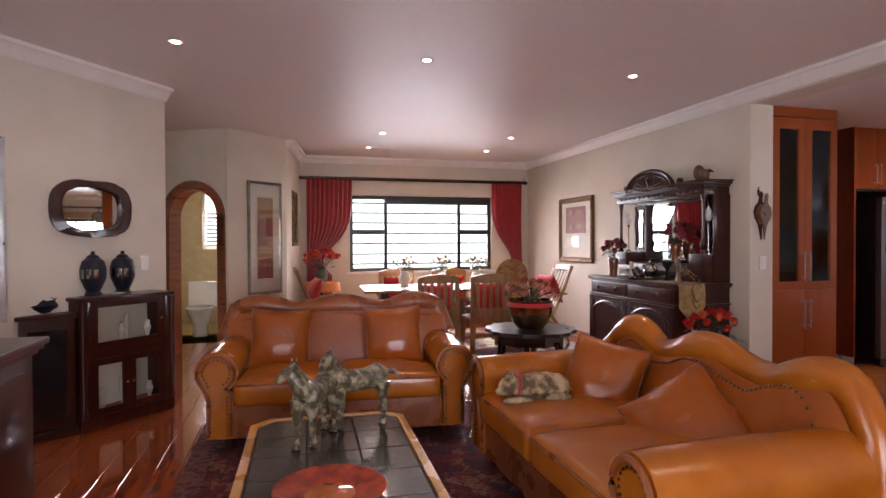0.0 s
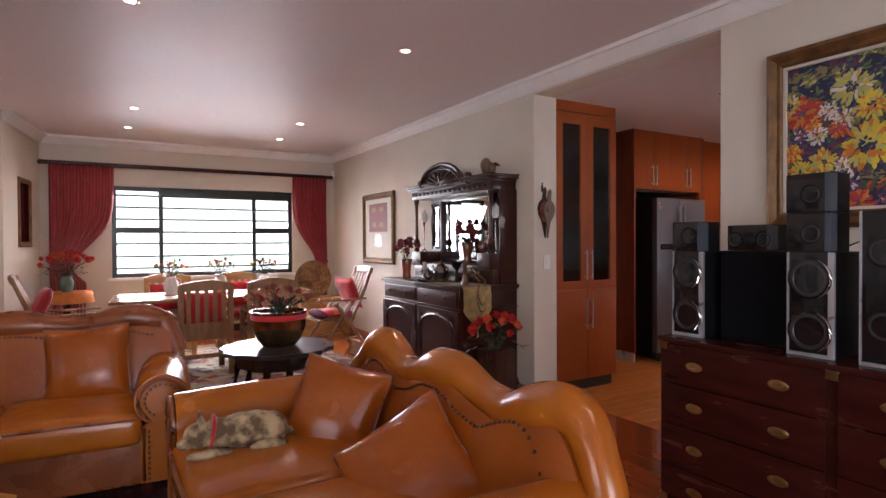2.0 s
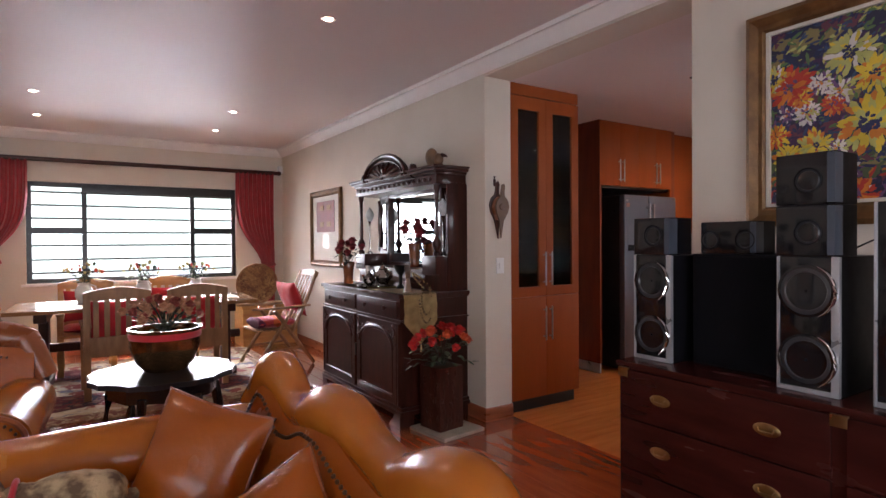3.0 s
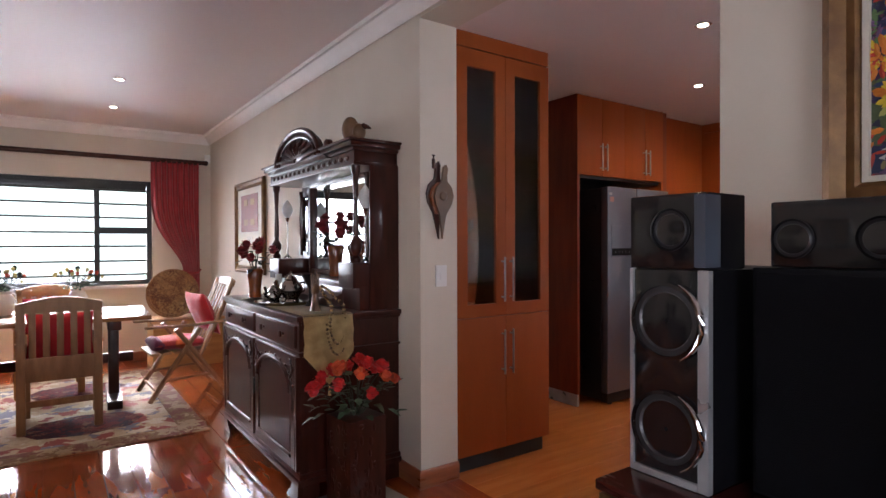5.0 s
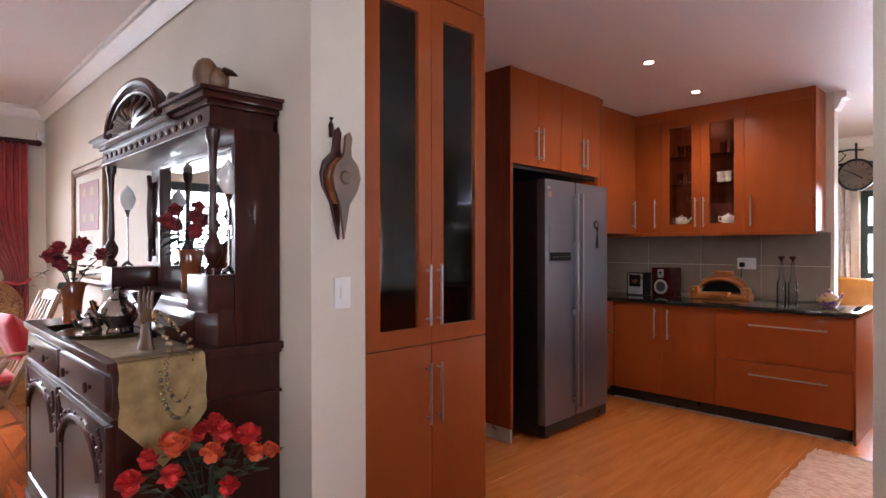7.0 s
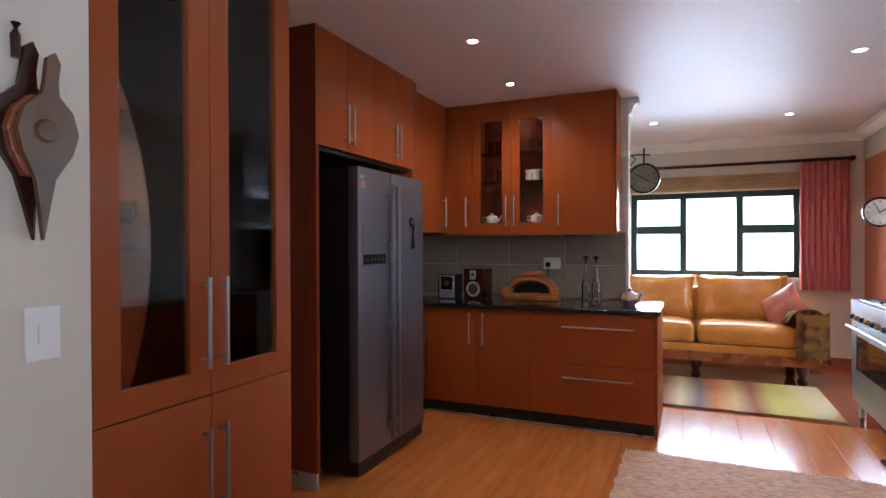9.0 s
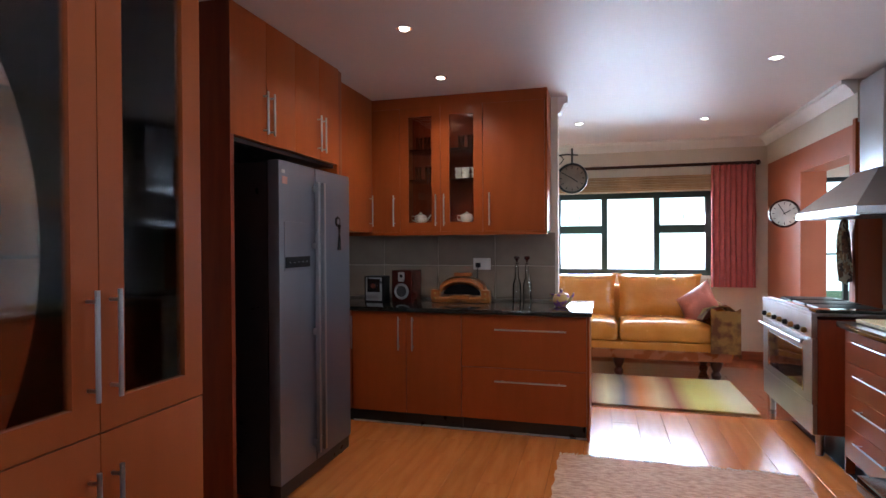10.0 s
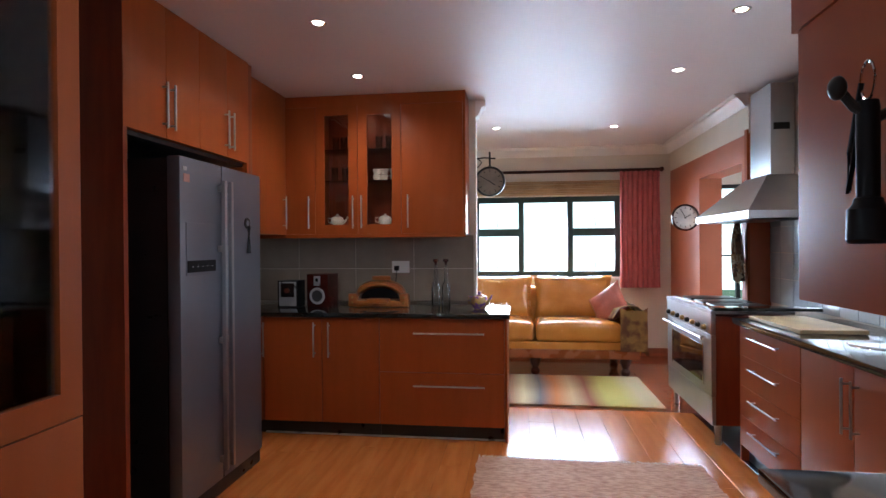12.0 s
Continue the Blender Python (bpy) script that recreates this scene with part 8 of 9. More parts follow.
for s in (-1, 1):
    boxpart("side_lug", (0.02, 0.09, s * 0.205 - 0.035, s * 0.205 + 0.035, 0.0, 0.105), M_BREADOVEN, ov, bevel=0.016)
    for z in (0.035, 0.075):
        lathepart("rivet", [(0, 0.006), (0.008, 0.004), (0.010, 0)], M_BRASS, ov, m=pose(0.019, s * 0.205, z, 0, -90, 0), seg=10)
for k, y in enumerate((4.28, 4.20)):
    g = thing("bottle_vase", (8.60, y, 0.901), 0, "tall clear glass bottle with a dark red stopper on the worktop", "bottle", "glass bottles")
    lathepart("body", [(0, 0), (0.032, 0), (0.034, 0.01), (0.034, 0.15), (0.016, 0.20), (0.012, 0.31), (0.016, 0.32), (0.01, 0.32), (0, 0.3)], M_GLASSWARE, g, seg=18)
    lathepart("stopper", [(0.008, 0.322), (0.01, 0.34), (0.024, 0.355), (0.02, 0.37), (0, 0.372)], M_CHEST, g, seg=14)
tp = thing("teapot", (8.40, 3.92, 0.901), 60, "violet and gold patterned teapot at the end of the worktop", "teapot")
lathepart("body", [(0, 0), (0.04, 0), (0.06, 0.03), (0.065, 0.06), (0.05, 0.095), (0.03, 0.10), (0.012, 0.115), (0.014, 0.13), (0, 0.14)], M_PURPLE, tp, seg=20)
tubepart("handle", [(0.055, 0, 0.085), (0.10, 0, 0.09), (0.10, 0, 0.04), (0.06, 0, 0.035)], 0.007, M_PURPLE, tp)
tubepart("spout", [(-0.055, 0, 0.04), (-0.085, 0, 0.07), (-0.105, 0, 0.11)], 0.012, M_PURPLE, tp, radii=[0.017, 0.011, 0.008])
so = thing("wall_socket", (8.868, 4.62, 1.20), 0, "white double socket with a black plug on the splashback", "socket")
boxpart("plate", (0.0, 0.012, -0.075, 0.075, -0.05, 0.05), M_SILL, so, bevel=0.003)
boxpart("plug", (-0.03, 0.0, 0.01, 0.05, -0.03, 0.01), M_BLACK, so, bevel=0.005)
tubepart("cable", [(-0.02, 0.03, -0.03), (-0.03, 0.035, -0.12), (-0.06, 0.03, -0.2), (-0.10, 0.0, -0.29)], 0.004, M_BLACK, so)

# sink run along the south wall
sr = thing("drawer_unit", (0, 0, 0), 0, "cherry veneer kitchen unit with four drawers beside the stove", "cabinet", "base units")
SY = 2.24
panel(sr, "carcass", (7.22, 7.985, 1.64, SY - 0.022, 0.10, 0.862))
panel(sr, "end_panel", (7.985, 8.0, 1.64, SY - 0.002, 0.0, 0.862))
panel(sr, "plinth", (7.22, 7.985, 1.7, SY - 0.05, 0, 0.10), M_PLINTHSHADE)
for k in range(4):
    d = new("drawer")
    d.parent = sr
    z0 = 0.105 + k * 0.19
    panel(d, "drawer_front", (7.222, 7.983, SY - 0.02, SY, z0, z0 + 0.187))
    bar_handle(d, (7.42, SY, z0 + 0.13), (7.80, SY, z0 + 0.13), (0, 0.032, 0), 0.005)
for x0, x1 in ((6.32, 7.218), (5.42, 6.318)):
    cu = thing("cupboard_unit", (0, 0, 0), 0, "cherry veneer double-door cupboard under the sink worktop", "cabinet", "base units")
    panel(cu, "carcass", (x0, x1, 1.64, SY - 0.022, 0.10, 0.862))
    panel(cu, "plinth", (x0, x1, 1.7, SY - 0.05, 0, 0.10), M_PLINTHSHADE)
    m_ = (x0 + x1) / 2
    for a, b, hx in ((x0 + 0.002, m_ - 0.002, m_ - 0.035), (m_ + 0.002, x1 - 0.002, m_ + 0.035)):
        d = new("door")
        d.parent = cu
        panel(d, "door_panel", (a, b, SY - 0.02, SY, 0.105, 0.862))
        bar_handle(d, (hx, SY, 0.56), (hx, SY, 0.80), (0, 0.032, 0))
w2 = thing("worktop", (0, 0, 0), 0, "polished black granite worktop with an inset steel sink", "worktop")
boxpart("slab", (5.40, 8.03, 1.625, SY + 0.035, 0.865, 0.90), M_GRANITE, w2, bevel=0.006)
sk = thing("sink", (6.62, 1.96, 0.9005), 0, "round stainless steel sink set in black granite", "sink")
lathepart("bowl_rim", [(0.17, 0.004), (0.20, 0.006), (0.205, 0.0), (0.17, 0.0)], M_CHROME, sk, seg=32)
lathepart("bowl", [(0, 0.0005), (0.12, 0.001), (0.17, 0.003)], M_STEEL, sk, seg=32)
tubepart("tap", [(0.0, -0.24, 0), (0.0, -0.24, 0.26), (0.0, -0.20, 0.33), (0.0, -0.10, 0.34), (0.0, -0.06, 0.28)], 0.013, M_CHROME, sk)
lathepart("drainer_disc", [(0, 0.002), (0.10, 0.003), (0.125, 0.006), (0.13, 0.0)], M_CHROME, sk, m=pose(0.42, 0.02, 0), seg=28)
cb = thing("chopping_board", (7.66, 2.02, 0.901), 2, "pale chopping board lying on the granite worktop", "chopping board")
boxpart("board", (-0.30, 0.30, -0.17, 0.17, 0, 0.022), M_BOARD, cb, bevel=0.006)
uj = thing("utensil_jar", (6.95, 1.78, 0.901), 0, "white ceramic jar of black kitchen utensils on the worktop", "jar")
lathepart("jar", [(0, 0), (0.06, 0), (0.065, 0.01), (0.06, 0.15), (0.07, 0.165), (0.055, 0.165), (0, 0.02)], M_PORCELAIN, uj, seg=22)
rnd = random.Random(8)
for k in range(8):
    a = k * 0.8
    tx, ty = 0.10 * math.cos(a), 0.07 * math.sin(a)
    u = tubepart("utensil", [(tx * 0.3, ty * 0.3, 0.05), (tx, ty, 0.24), (tx * 1.2, ty * 1.2, 0.30)], 0.006, M_BLACK, uj, radii=[0.004, 0.005, 0.018], squash=0.5)
lt = thing("glass_jug", (6.72, 1.76, 0.901), 0, "clear glass jug with a steel lid beside the utensil jar", "jug")
lathepart("body", [(0, 0), (0.05, 0), (0.052, 0.01), (0.042, 0.15), (0.045, 0.17), (0.04, 0.17), (0, 0.01)], M_GLASSWARE, lt, seg=20)
tubepart("handle", [(0.045, 0, 0.15), (0.085, 0, 0.14), (0.085, 0, 0.05), (0.05, 0, 0.04)], 0.007, M_GLASSWARE, lt)
lathepart("lid", [(0, 0.185), (0.045, 0.18), (0.047, 0.17), (0, 0.17)], M_CHROME, lt, seg=18)
for k, x in enumerate((6.50, 6.38)):
    pm = thing("pepper_mill", (x, 1.74, 0.901), 0, "turned dark wooden mill on the worktop", "mill", "turned mills")
    lathepart("body", [(0, 0), (0.032, 0), (0.034, 0.02), (0.018, 0.07), (0.03, 0.12), (0.016, 0.17), (0.03, 0.21), (0.026, 0.24), (0.01, 0.25), (0.014, 0.265), (0, 0.275)], M_DARKWOOD, pm, seg=18)

# range cooker and hood
stv = thing("range_cooker", (8.22, 2.34, 0), 0, "wide stainless steel range cooker on turned legs with dark sides", "stove")
SW, SD = 1.12, 0.53
boxpart("body", (0.012, SW - 0.012, -SD, -0.03, 0.14, 0.885), M_REDWOOD, stv, "dark brown side panels", bevel=0.003)
boxpart("drawer_front", (0, SW, -0.03, -0.004, 0.14, 0.33), M_STEEL, stv, bevel=0.004)
d = new("oven_door")
d.parent = stv
boxpart("door_panel", (0.0, SW, -0.032, 0.0, 0.335, 0.755), M_STEEL, d, "brushed steel oven door", bevel=0.005)
boxpart("door_window", (0.17, SW - 0.17, -0.006, 0.003, 0.40, 0.66), M_GLOSSBLACK, d, "black glass window", bevel=0.004)
for q in ((0.155, 0.17, 0.385, 0.675), (SW - 0.17, SW - 0.155, 0.385, 0.675)):
    boxpart("window_trim", (q[0], q[1], -0.002, 0.005, q[2], q[3]), M_CHROME, d, bevel=0.001)
bar_handle(d, (0.06, 0.0, 0.725), (SW - 0.06, 0.0, 0.725), (0, 0.045, 0), 0.011)
boxpart("control_panel", (0, SW, -0.03, 0.004, 0.76, 0.90), M_STEEL, stv, bevel=0.006)
for k in range(8):
    lathepart("knob", [(0.016, 0.0), (0.021, 0.006), (0.017, 0.022), (0.015, 0.03), (0, 0.032)], M_IRON if k % 2 else M_BRASS, stv, m=pose(0.10 + k * 0.131, 0.004, 0.80, -90, 0, 0), seg=16)
boxpart("hob", (-0.005, SW + 0.005, -SD, 0.006, 0.90, 0.922), M_STEEL, stv, bevel=0.005)
boxpart("side_board", (-0.03, 0.10, -0.69, -0.01, 0.924, 0.945), M_GRANITE, stv, "black granite strip", bevel=0.004)
boxpart("hob_glass", (0.12, SW - 0.04, -0.50, -0.05, 0.9225, 0.928), M_GLOSSBLACK, stv, "black glass hob", bevel=0.002)
for k in range(3):
    boxpart("pan_support", (0.18 + k * 0.30, 0.42 + k * 0.30, -0.45, -0.10, 0.928, 0.938), M_IRON, stv, bevel=0.003)
for x in (0.05, SW - 0.05):
    for y in (-0.06, -SD + 0.05):
        lathepart("leg", [(0.018, 0), (0.024, 0.01), (0.020, 0.03), (0.024, 0.10), (0.028, 0.14)], M_STEEL, stv, m=pose(x, y, 0), seg=14)

hd = thing("cooker_hood", (8.22, 1.63, 1.55), 0, "stainless steel chimney hood above the range cooker", "cooker hood")
bm = bmesh.new()
vs = [[bm.verts.new((x, y, z)) for x, y in ring] for ring, z in (([(0, 0.47), (1.12, 0.47), (1.12, 0.0), (0, 0.0)], 0.0), ([(0, 0.47), (1.12, 0.47), (1.12, 0.0), (0, 0.0)], 0.05), ([(0.36, 0.20), (0.76, 0.20), (0.76, 0.0), (0.36, 0.0)], 0.33))]
for a, b in zip(vs, vs[1:]):
    for k in range(4):
        bm.faces.new((a[k], a[(k + 1) % 4], b[(k + 1) % 4], b[k]))
bm.faces.new(vs[0])
bm.faces.new(vs[2])
part("canopy", bm, M_STEEL, hd, smooth=False, bevel=0.003)
boxpart("chimney", (0.38, 0.74, 0.005, 0.17, 0.33, 1.00), M_STEEL, hd, bevel=0.004)
boxpart("vent_slot", (0.375, 0.379, 0.04, 0.15, 0.66, 0.71), M_BLACK, hd, bevel=0)
boxpart("filter", (0.08, 1.04, 0.05, 0.42, -0.006, 0.0), M_DARKSIDE, hd, bevel=0.002)

# hanging cloths by the opening
tw = thing("oven_towel", (9.10, 1.80, 1.56), 0, "printed kitchen cloth and oven glove hanging on a hook", "towel")
bm = bmesh.new()
n = 12
grid = []
for j in range(n + 1):
    z = -0.02 - 0.48 * j / n
    wd = 0.03 + 0.10 * min(1, j / 5)
    grid.append([bm.verts.new((wd * (2 * i / 8 - 1), 0.045 + 0.02 * math.sin(i * 1.7 + j * 0.3), z + 0.015 * math.sin(i * 1.2))) for i in range(9)])
for a, b in zip(grid, grid[1:]):
    for i in range(8):
        bm.faces.new((a[i], a[i + 1], b[i + 1], b[i]))
bmesh.ops.solidify(bm, geom=bm.faces[:], thickness=0.006)
part("cloth", bm, M_TOWEL, tw)
tubepart("hook", [(0, 0.005, 0.03), (0, 0.04, 0.02), (0, 0.05, -0.02), (0, 0.03, -0.04)], 0.005, M_IRON, tw)
boxpart("hook_plate", (-0.012, 0.012, -0.0, 0.006, -0.01, 0.06), M_IRON, tw, bevel=0.001)
boxpart("glove_strap", (0.06, 0.085, 0.02, 0.032, -0.30, 0.0), M_REDWOOD, tw)
so2 = thing("wall_socket", (8.05, 1.622, 1.22), 0, "white socket on the tiled wall above the worktop", "socket")
boxpart("plate", (-0.06, 0.06, 0.007, 0.018, -0.04, 0.04), M_SILL, so2, bevel=0.003)

# near counter, hanging cupboard with hooks and torch
nc = thing("breakfast_counter", (0, 0, 0), 0, "cherry cupboard with a speckled granite top behind the wall end", "cabinet")
panel(nc, "carcass", (4.86, 5.50, 2.30, 3.05, 0.10, 0.835))
panel(nc, "plinth", (4.87, 5.44, 2.30, 3.0, 0, 0.10), M_PLINTHSHADE)
boxpart("counter_top", (4.86, 5.56, 2.28, 3.10, 0.835, 0.868), M_GRANITE, nc, "speckled black granite top", bevel=0.008)
hu = thing("wall_cabinet", (0, 0, 0), 0, "cherry veneer wall cupboard hung with black hooks", "cabinet")
panel(hu, "side_panel", (4.86, 5.42, 3.055, 3.075, 1.262, 2.588))
panel(hu, "carcass", (4.86, 5.40, 2.30, 3.053, 1.262, 2.588))
panel(hu, "top_strip", (4.86, 5.435, 3.051, 3.081, 1.80, 2.588))
hk = thing("coat_hook", (5.10, 3.082, 1.765), 0, "black iron double coat hook on the cherry cupboard side", "hook")
boxpart("back_plate", (-0.018, 0.018, -0.008, 0.0, -0.22, 0.12), M_IRON, hk, bevel=0.003)
tubepart("lower_hook", [(0, 0, -0.19), (0, 0.05, -0.21), (0.0, 0.09, -0.19), (0.0, 0.115, -0.165)], 0.008, M_IRON, hk)
tubepart("upper_hook", [(0, 0, 0.02), (0, 0.04, -0.02), (0, 0.10, -0.01), (0, 0.125, 0.05), (0, 0.12, 0.11)], 0.008, M_IRON, hk)
for p in ((0.0, 0.118, -0.163), (0, 0.12, 0.115)):
    bm = bmesh.new()
    blob(bm, p, (0.016, 0.016, 0.018), seg=12)
    part("ball_end", bm, M_IRON, hk)
to = thing("torch", (5.10, 3.128, 1.612), 0, "black metal torch hanging by a ring from the hook", "torch")
lathepart("barrel", [(0, -0.03), (0.017, -0.03), (0.019, -0.04), (0.019, -0.17), (0.023, -0.172), (0.025, -0.18), (0.034, -0.188), (0.036, -0.232), (0.031, -0.238), (0, -0.232)], M_BLACK, to, seg=20)
tubepart("ring", [(0.022 * math.cos(t), 0, 0.0 + 0.028 * math.sin(t)) for t in [j * math.pi / 8 for j in range(17)]], 0.0025, M_CHROME, to, seg=6)
tubepart("strap", [(0.02, 0.0, 0.0), (0.04, 0.01, -0.10), (0.045, 0.01, -0.16), (0.03, 0.01, -0.12), (0.018, 0.0, -0.03)], 0.005, M_BLACK, to)

for ob in bpy.data.objects:
    if ob.parent == hk and ob.name.startswith(("lower_hook", "upper_hook", "ball_end")):
        ob.data.transform(Matrix.Diagonal((1, 0.74, 1, 1)))
    if ob.parent == to:
        ob.data.transform(Matrix.Diagonal((0.78, 0.78, 1, 1)))

# rag rug
rr = thing("rag_rug", (0, 0, 0), 0, "fringed pink and cream woven rag rug on the kitchen floor", "rug")
bm = bmesh.new()
nx, ny = 90, 30
RX0, RX1, RY0, RY1 = 5.35, 7.82, 2.52, 3.90
rnd = random.Random(2)
g = [[bm.verts.new((RX0 + (RX1 - RX0) * i / nx + rnd.uniform(-0.004, 0.004), RY0 + (RY1 - RY0) * j / ny + 0.006 * math.sin(i * 0.9), 0.010 + 0.004 * math.sin(i * math.pi * 0.98) + rnd.uniform(0, 0.002))) for j in range(ny + 1)] for i in range(nx + 1)]
for a, b in zip(g, g[1:]):
    for j in range(ny):
        bm.faces.new((a[j], b[j], b[j + 1], a[j + 1]))
part("weave", bm, M_RAG, rr, recalc=False)
bm = bmesh.new()
for k in range(150):
    y = RY0 + (RY1 - RY0) * (k + 0.5) / 150
    for x, s in ((RX1, 1), (RX0, -1)):
        L = rnd.uniform(0.03, 0.065)
        tube(bm, [(x, y, 0.008), (x + s * L * 0.5, y + rnd.uniform(-0.006, 0.006), 0.010), (x + s * L, y + rnd.uniform(-0.014, 0.014), 0.004)], 0.003, 4)
part("fringe", bm, M_FRINGE, rr, kind="stuff")

# ---- family room ----
fs = thing("sofa", (10.62, 3.46, 0), -90, "caramel leather two-seat sofa on turned feet below the family room window", "sofa")
FWD = 1.05
soft_box("base", (-FWD, FWD, -0.42, 0.45, 0.20, 0.36), M_LEATHERFAM, fs, r=0.02, crown=0)
boxpart("base_rail", (-FWD - 0.01, FWD + 0.01, -0.435, -0.42, 0.19, 0.28), M_LEATHERDK, fs, bevel=0.004)
bm = bmesh.new()
for k in range(70):
    blob(bm, (-FWD + 2 * FWD * k / 69, -0.437, 0.285), (0.006, 0.004, 0.006), seg=6)
part("stud_line", bm, M_STUD, fs, kind="stuff")
for k in (0, 1):
    a = -0.90 + k * 0.90
    soft_box("seat_cushion", (a + 0.006, a + 0.894, -0.45, 0.18, 0.36, 0.55), M_LEATHERFAM, fs, "plump caramel seat cushion", r=0.07, crown=0.04)
    cushion("back_cushion", 0.90, 0.54, 0.26, M_LEATHERFAM, fs, "plump caramel back cushion", (a + 0.45, 0.24, 0.76), (-12, 0, 0), puff=4)
soft_box("backrest", (-FWD + 0.1, FWD - 0.1, 0.30, 0.46, 0.20, 0.86), M_LEATHERFAM, fs, r=0.05)
for s in (-1, 1):
    x = s * 0.985
    soft_box("arm", (x - 0.10, x + 0.10, -0.42, 0.44, 0.20, 0.60), M_LEATHERFAM, fs, r=0.06, crown=0.02)
    tubepart("arm_roll", [(x, -0.43, 0.60), (x, 0.0, 0.615), (x, 0.42, 0.62)], 0.10, M_LEATHERFAM, fs, seg=14)
    for y in (-0.36, 0.38):
        lathepart("foot", [(0.03, 0), (0.045, 0.02), (0.05, 0.05), (0.03, 0.08), (0.05, 0.12), (0.06, 0.16), (0.05, 0.20)], M_DARKWOOD, fs, m=pose(s * 0.93, y, 0.0), seg=16)
lathepart("foot", [(0.03, 0), (0.045, 0.02), (0.05, 0.05), (0.03, 0.08), (0.05, 0.12), (0.06, 0.16), (0.05, 0.20)], M_DARKWOOD, fs, m=pose(0, -0.36, 0.0), seg=16)
fm = fs.matrix_world
fc = cushion("throw_pillow", 0.42, 0.40, 0.14, mat("rose_leather", (0.42, 0.11, 0.07), 0.32, bump=0.3, bump_scale=60), None, "rose-pink leather pillow leaning on the sofa arm")
fc.matrix_world = fm @ pose(0.80, -0.12, 0.72, -22, -35, -34)
tagged(fc, category="cushion")
th = thing("throw", (0, 0, 0), 0, "gold brocade throw draped over the sofa arm", "throw")
th.matrix_world = fm
bm = bmesh.new()
path = [(0.78, 0.60), (0.84, 0.70), (0.93, 0.735), (1.03, 0.735), (1.11, 0.68), (1.13, 0.58), (1.135, 0.45), (1.13, 0.34), (1.135, 0.24)]
g = [[bm.verts.new((x + 0.012 * math.sin(j * 1.3 + i), -0.46 + 0.72 * j / 10 + 0.02 * math.sin(i * 1.1 + j), z + 0.010 * math.sin(j * 1.9 + i * 0.6) - (0.02 if i == 8 and j % 2 else 0))) for j in range(11)] for i, (x, z) in enumerate(path)]
for a, b in zip(g, g[1:]):
    for j in range(10):
        bm.faces.new((a[j], a[j + 1], b[j + 1], b[j]))
front = [[bm.verts.new((0.86 + 0.27 * i / 5, -0.475 - 0.006 * math.sin(i * 2 + k), 0.70 - 0.42 * k / 6 + (0.03 if i in (0, 5) and k == 0 else 0))) for i in range(6)] for k in range(7)]
for a, b in zip(front, front[1:]):
    for i in range(5):
        bm.faces.new((a[i], a[i + 1], b[i + 1], b[i]))
bmesh.ops.solidify(bm, geom=bm.faces[:], thickness=0.008)
part("cloth", bm, M_GOLDTHROW, th)

fg = thing("striped_rug", (9.08, 2.42, 0), 0, "rug with blurred olive, orange and cream stripes before the sofa", "rug")
wide = boxpart("wool_field", (0, 1.12, 0, 2.3, 0.002, 0.014), M_STRIPES, fg, bevel=0.004)
wide.data.materials[0] = pattern_mat("striped_wool_pile", [(0.50, 0.42, 0.10), (0.54, 0.48, 0.12), (0.22, 0.06, 0.03), (0.60, 0.50, 0.28), (0.14, 0.12, 0.13), (0.52, 0.17, 0.03), (0.58, 0.40, 0.20), (0.26, 0.07, 0.03), (0.50, 0.44, 0.10), (0.55, 0.48, 0.12), (0.62, 0.54, 0.32)], 1.0, 0.95, "bands", stretch=(1, 1, 1))
for nd in wide.data.materials[0].node_tree.nodes:
    if nd.type == "MAPPING":
        nd.inputs["Rotation"].default_value = (0, 0, radians(90))
        nd.inputs["Scale"].default_value = (0.62, 0.62, 1)

rail = thing("curtain_rail", (0, 0, 0), 0, "dark wooden curtain pole across the family room window wall", "curtain rail")
tubepart("pole", [(11.29, 1.93, 2.285), (11.29, 4.95, 2.285)], 0.019, M_DARKWOOD, rail, seg=12)
for y in (2.1, 4.6):
    boxpart("bracket", (11.30, 11.399, y - 0.012, y + 0.012, 2.27, 2.30), M_DARKWOOD, rail)
bm = bmesh.new()
blob(bm, (11.29, 1.91, 2.285), (0.03, 0.03, 0.03), seg=12)
part("finial", bm, M_DARKWOOD, rail)
curtain("curtain", 1.93, 2.40, 11.29, 0.85, 2.27, M_PINKCLOTH, "rose-pink curtain hanging open beside the family window", None, 8, 1, "pink curtains", "y")
curtain("curtain", 4.26, 4.60, 11.29, 0.85, 2.27, M_SHEER, "pale pink curtain hanging open beside the family window", None, 6, 1, "pink curtains", "y")
bb = thing("bamboo_blind", (11.35, 3.28, 0), 0, "bamboo roman blind pulled up at the family room window", "blind")
for k in range(9):
    boxpart("slat", (-0.02 - 0.010 * (k % 3), 0.0, -0.98, 0.98, 2.00 + k * 0.019, 2.016 + k * 0.019), M_BAMBOO, bb, bevel=0.002)


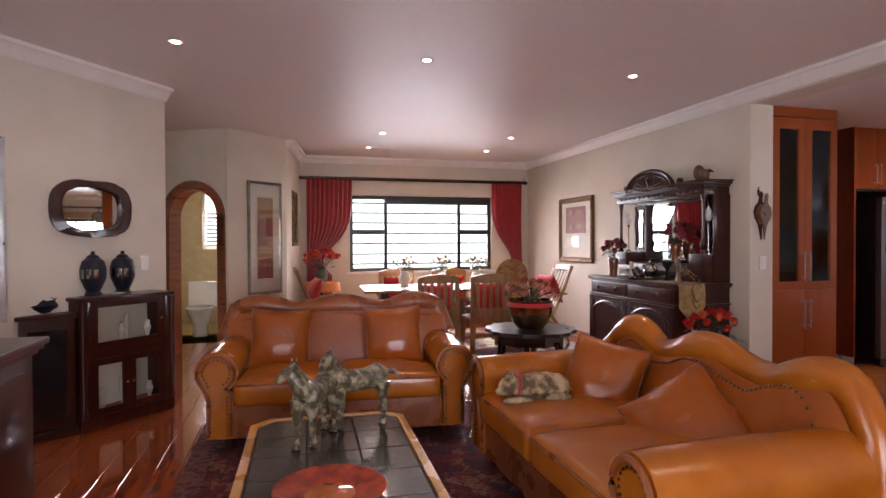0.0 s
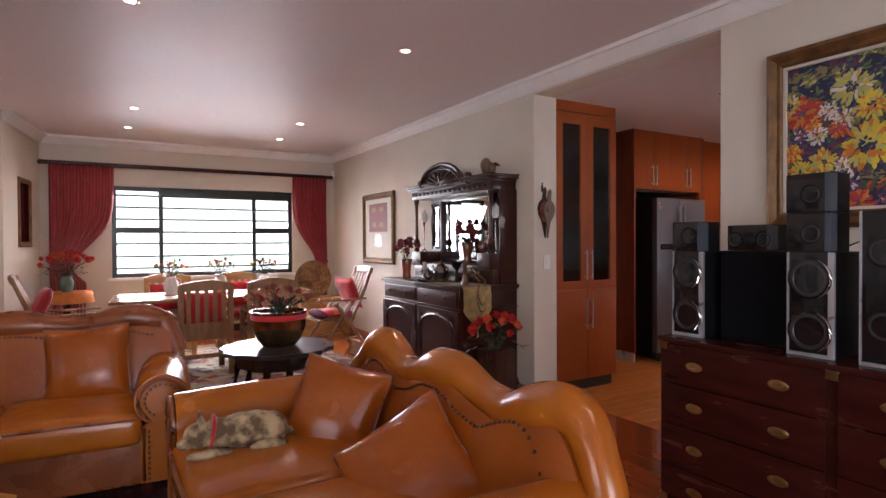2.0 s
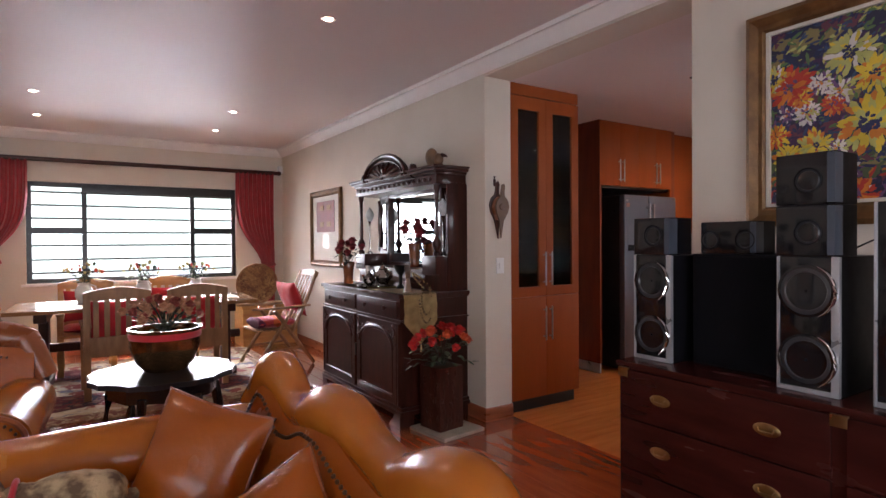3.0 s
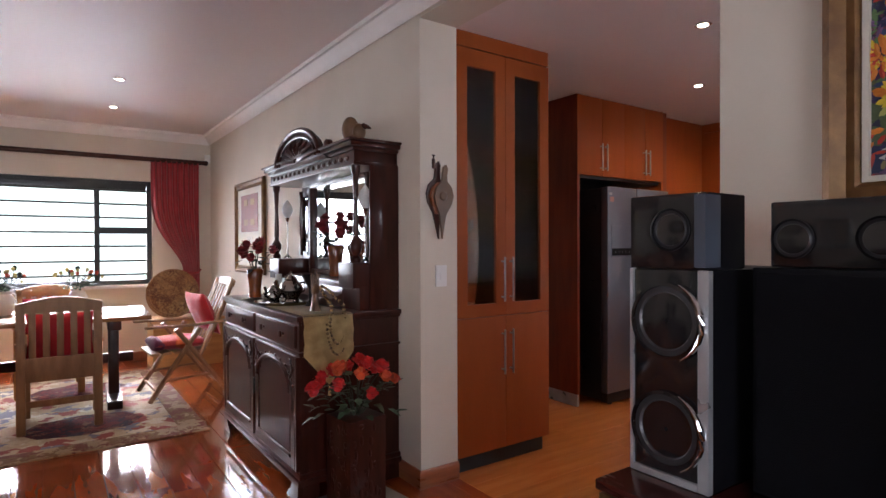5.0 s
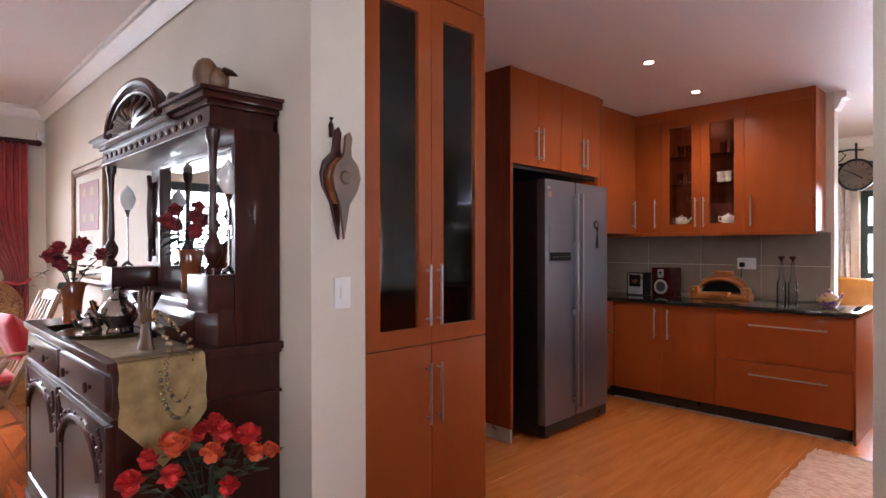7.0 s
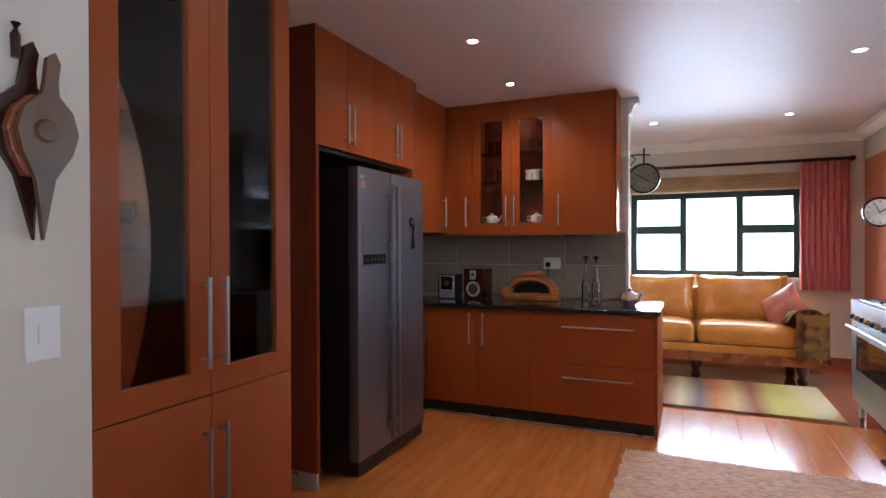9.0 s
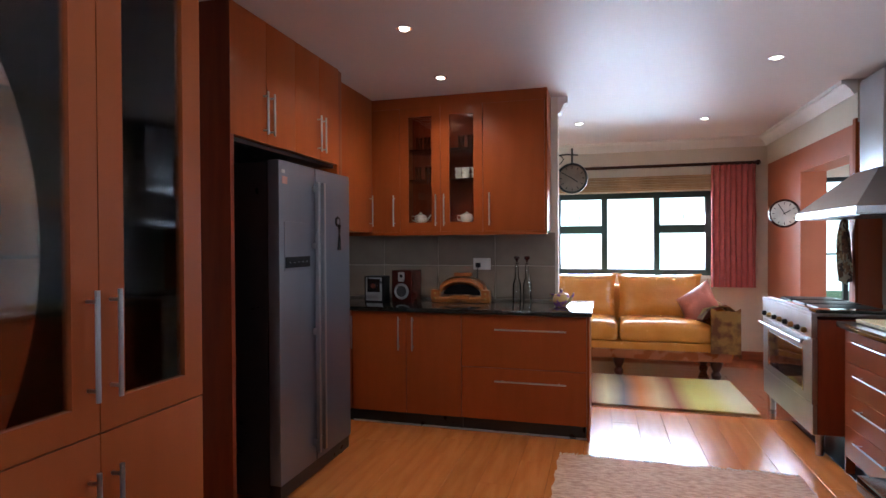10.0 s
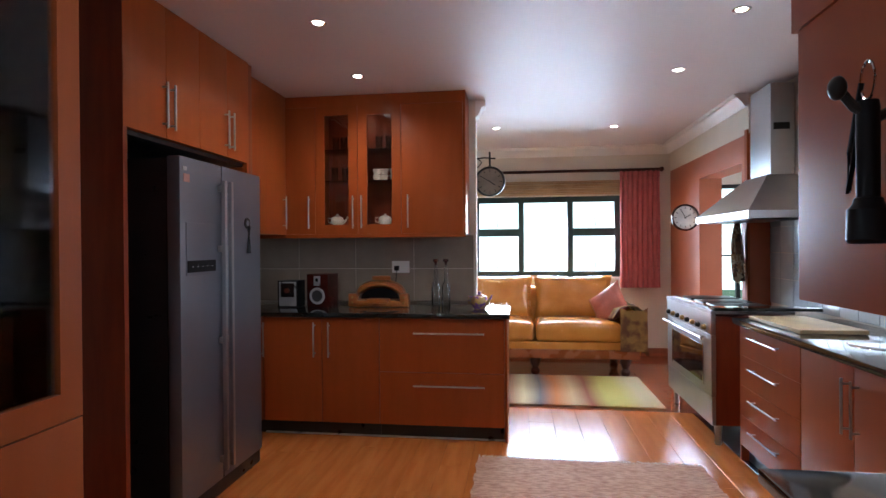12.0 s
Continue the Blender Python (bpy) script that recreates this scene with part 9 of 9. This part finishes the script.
def clock(name, m, r, face, rim, label, hh, mm_):
    c = new(name)
    c.matrix_world = m
    tagged(c, label, "clock")
    lathepart("rim", [(r * 0.84, 0.03), (r * 0.88, 0.045), (r * 0.97, 0.04), (r, 0.02), (r * 0.97, 0.0), (r * 0.84, 0.0)], rim, c, seg=40)
    lathepart("face", [(0, 0.026), (r * 0.85, 0.026), (r * 0.86, 0.0), (0, 0)], face, c, seg=40)
    for k in range(12):
        a = k * math.pi / 6
        bm = bmesh.new()
        box(bm, -r * 0.02, r * 0.02, r * 0.62, r * 0.78, 0.0265, 0.0285, pose(0, 0, 0, 0, 0, -math.degrees(a)))
        part("hour_mark", bm, M_IRON, c, smooth=False)
    for ln, w, ang in ((0.42, 0.030, hh), (0.66, 0.022, mm_)):
        bm = bmesh.new()
        box(bm, -r * w, r * w, -r * 0.1, r * ln, 0.029, 0.031, pose(0, 0, 0, 0, 0, -ang))
        part("clock_hand", bm, M_IRON, c, smooth=False)
    return c


ck = clock("station_clock", pose(9.16, 3.875, 1.935, 90, 0, -90), 0.135, M_DIAL, M_IRON, "double-sided black iron station clock hanging from a wall bracket", 125, 300)
tubepart("bracket_arm", [(-0.14, 0.20, 0.02), (-0.05, 0.21, 0.02), (0.05, 0.20, 0.02)], 0.007, M_IRON, ck)
tubepart("bracket_stem", [(0, 0.13, 0.02), (0, 0.22, 0.02), (0, 0.26, 0.02)], 0.009, M_IRON, ck)
tubepart("bracket_scroll", [(-0.15, 0.10, 0.02), (-0.10, 0.13, 0.02), (-0.07, 0.17, 0.02), (-0.11, 0.21, 0.02), (-0.15, 0.19, 0.02)], 0.005, M_IRON, ck)
boxpart("bracket_plate", (-0.19, -0.14, 0.05, 0.25, 0.005, 0.1195), M_IRON, ck)
clock("wall_clock", pose(10.30, 1.925, 1.65, 90, 0, -90), 0.14, M_DIALPALE, M_CHEST, "round clock with a red-brown rim standing out from the terracotta wall", 60, 330)

tv = thing("sunroom_bench", (0, 0, 0), 0, "low grey bench below the sunroom window", "bench")
boxpart("seat", (9.0, 11.6, -0.35, 0.05, 0.0, 0.42), M_GREYFRAME, tv, bevel=0.01)

# ---- wall tiles (last) ----
def wall_tiles(name, origin, du, nu, nv, tile_w, tile_h, material, label, turn, thick=0.006):
    root = tagged(new(name), label, "tiles", kind="structure")
    bm = bmesh.new()
    box(bm, 0.002, tile_w - 0.002, 0.0, thick, 0.002, tile_h - 0.002)
    bmesh.ops.bevel(bm, geom=[e for e in bm.edges if all(v.co.y > thick * 0.9 for v in e.verts)], offset=0.0015, segments=1, affect="EDGES")
    bmesh.ops.recalc_face_normals(bm, faces=bm.faces)
    me = bpy.data.meshes.new("tile")
    bm.to_mesh(me)
    bm.free()
    me.materials.append(material)
    for i in range(nu):
        for j in range(nv):
            ob = new("tile", me)
            ob.parent = root
            ob.matrix_local = pose(origin[0], origin[1], origin[2], 0, 0, turn) @ pose(i * tile_w, 0, j * tile_h)


wall_tiles("wall_tiles_stove", (5.45, 1.6205, 0.905), 1, 18, 4, 0.20, 0.20, M_TILE, "grey-white glazed tiles behind the range cooker", 0)
wall_tiles("splashback", (8.8895, 4.00, 0.905), 1, 4, 2, 0.5075, 0.28, M_SPLASH, "matt taupe splashback tiles above the worktop", 90)

# ---- floor pieces (last) ----
def planks(name, x0, x1, y0, y1, along, width, length, material, label, gap=0.003, limit=290):
    """Boards as pieces; boards past the limit are joined into one stuff mesh."""
    root = tagged(new(name), label, "floor", kind="structure")
    rnd = random.Random(5)
    shared, joined, count = {}, bmesh.new(), 0
    a0, a1, b0, b1 = (x0, x1, y0, y1) if along == "y" else (y0, y1, x0, x1)
    cells = []
    a = a0
    while a < a1 - 0.01:
        b = b0 - rnd.uniform(0, length * 0.8)
        while b < b1:
            lo, hi = max(b, b0), min(b + length, b1)
            if hi - lo > 0.02:
                cells.append((a, min(a + width, a1), lo, hi))
            b += length
        a += width
    cells.sort(key=lambda c: abs((c[0] + c[1]) / 2 - (a0 + a1) / 2))
    for a, c, lo, hi in cells:
        w, ln = c - a - gap, hi - lo - gap
        dims = (w, ln) if along == "y" else (ln, w)
        x, y = ((a + c) / 2, (lo + hi) / 2) if along == "y" else ((lo + hi) / 2, (a + c) / 2)
        if count < limit:
            key = (round(dims[0], 3), round(dims[1], 3))
            if key not in shared:
                bm = bmesh.new()
                box(bm, -dims[0] / 2, dims[0] / 2, -dims[1] / 2, dims[1] / 2, -0.008, 0)
                bmesh.ops.bevel(bm, geom=[e for e in bm.edges if all(v.co.z > -0.001 for v in e.verts)], offset=0.0015, segments=1, affect="EDGES")
                me = bpy.data.meshes.new("plank")
                bm.to_mesh(me)
                bm.free()
                me.materials.append(material)
                shared[key] = me
            ob = new("plank", shared[key])
            ob.parent = root
            ob.location = (x, y, 0)
            count += 1
        else:
            box(joined, x - dims[0] / 2, x + dims[0] / 2, y - dims[1] / 2, y + dims[1] / 2, -0.008, 0)
    if joined.verts:
        part("far_planks", joined, material, root, smooth=False, recalc=False, kind="stuff")
    else:
        joined.free()


planks("floor_living", -2.6, 4.87, -2.6, 9.71, "y", 0.145, 2.2, M_PLANK, "glossy red-brown hardwood planks")
planks("floor_family", 9.0, 12.4, -0.4, 5.4, "y", 0.145, 1.9, M_PLANK, "glossy red-brown hardwood planks in the family room")
planks("floor_kitchen", 4.87, 9.0, 2.23, 6.05, "x", 0.19, 1.9, M_KFLOOR, "warm orange laminate kitchen floor", gap=0.0007)
planks("floor_slate", 4.87, 9.0, 1.62, 2.23, "x", 0.305, 0.6, M_SLATE, "blue-grey slate tiles by the stove", gap=0.006)
planks("floor_bath", -2.3, 0.5, 8.9, 10.9, "x", 0.3, 0.3, M_BATHTILE, "cream bathroom floor tiles", gap=0.004)
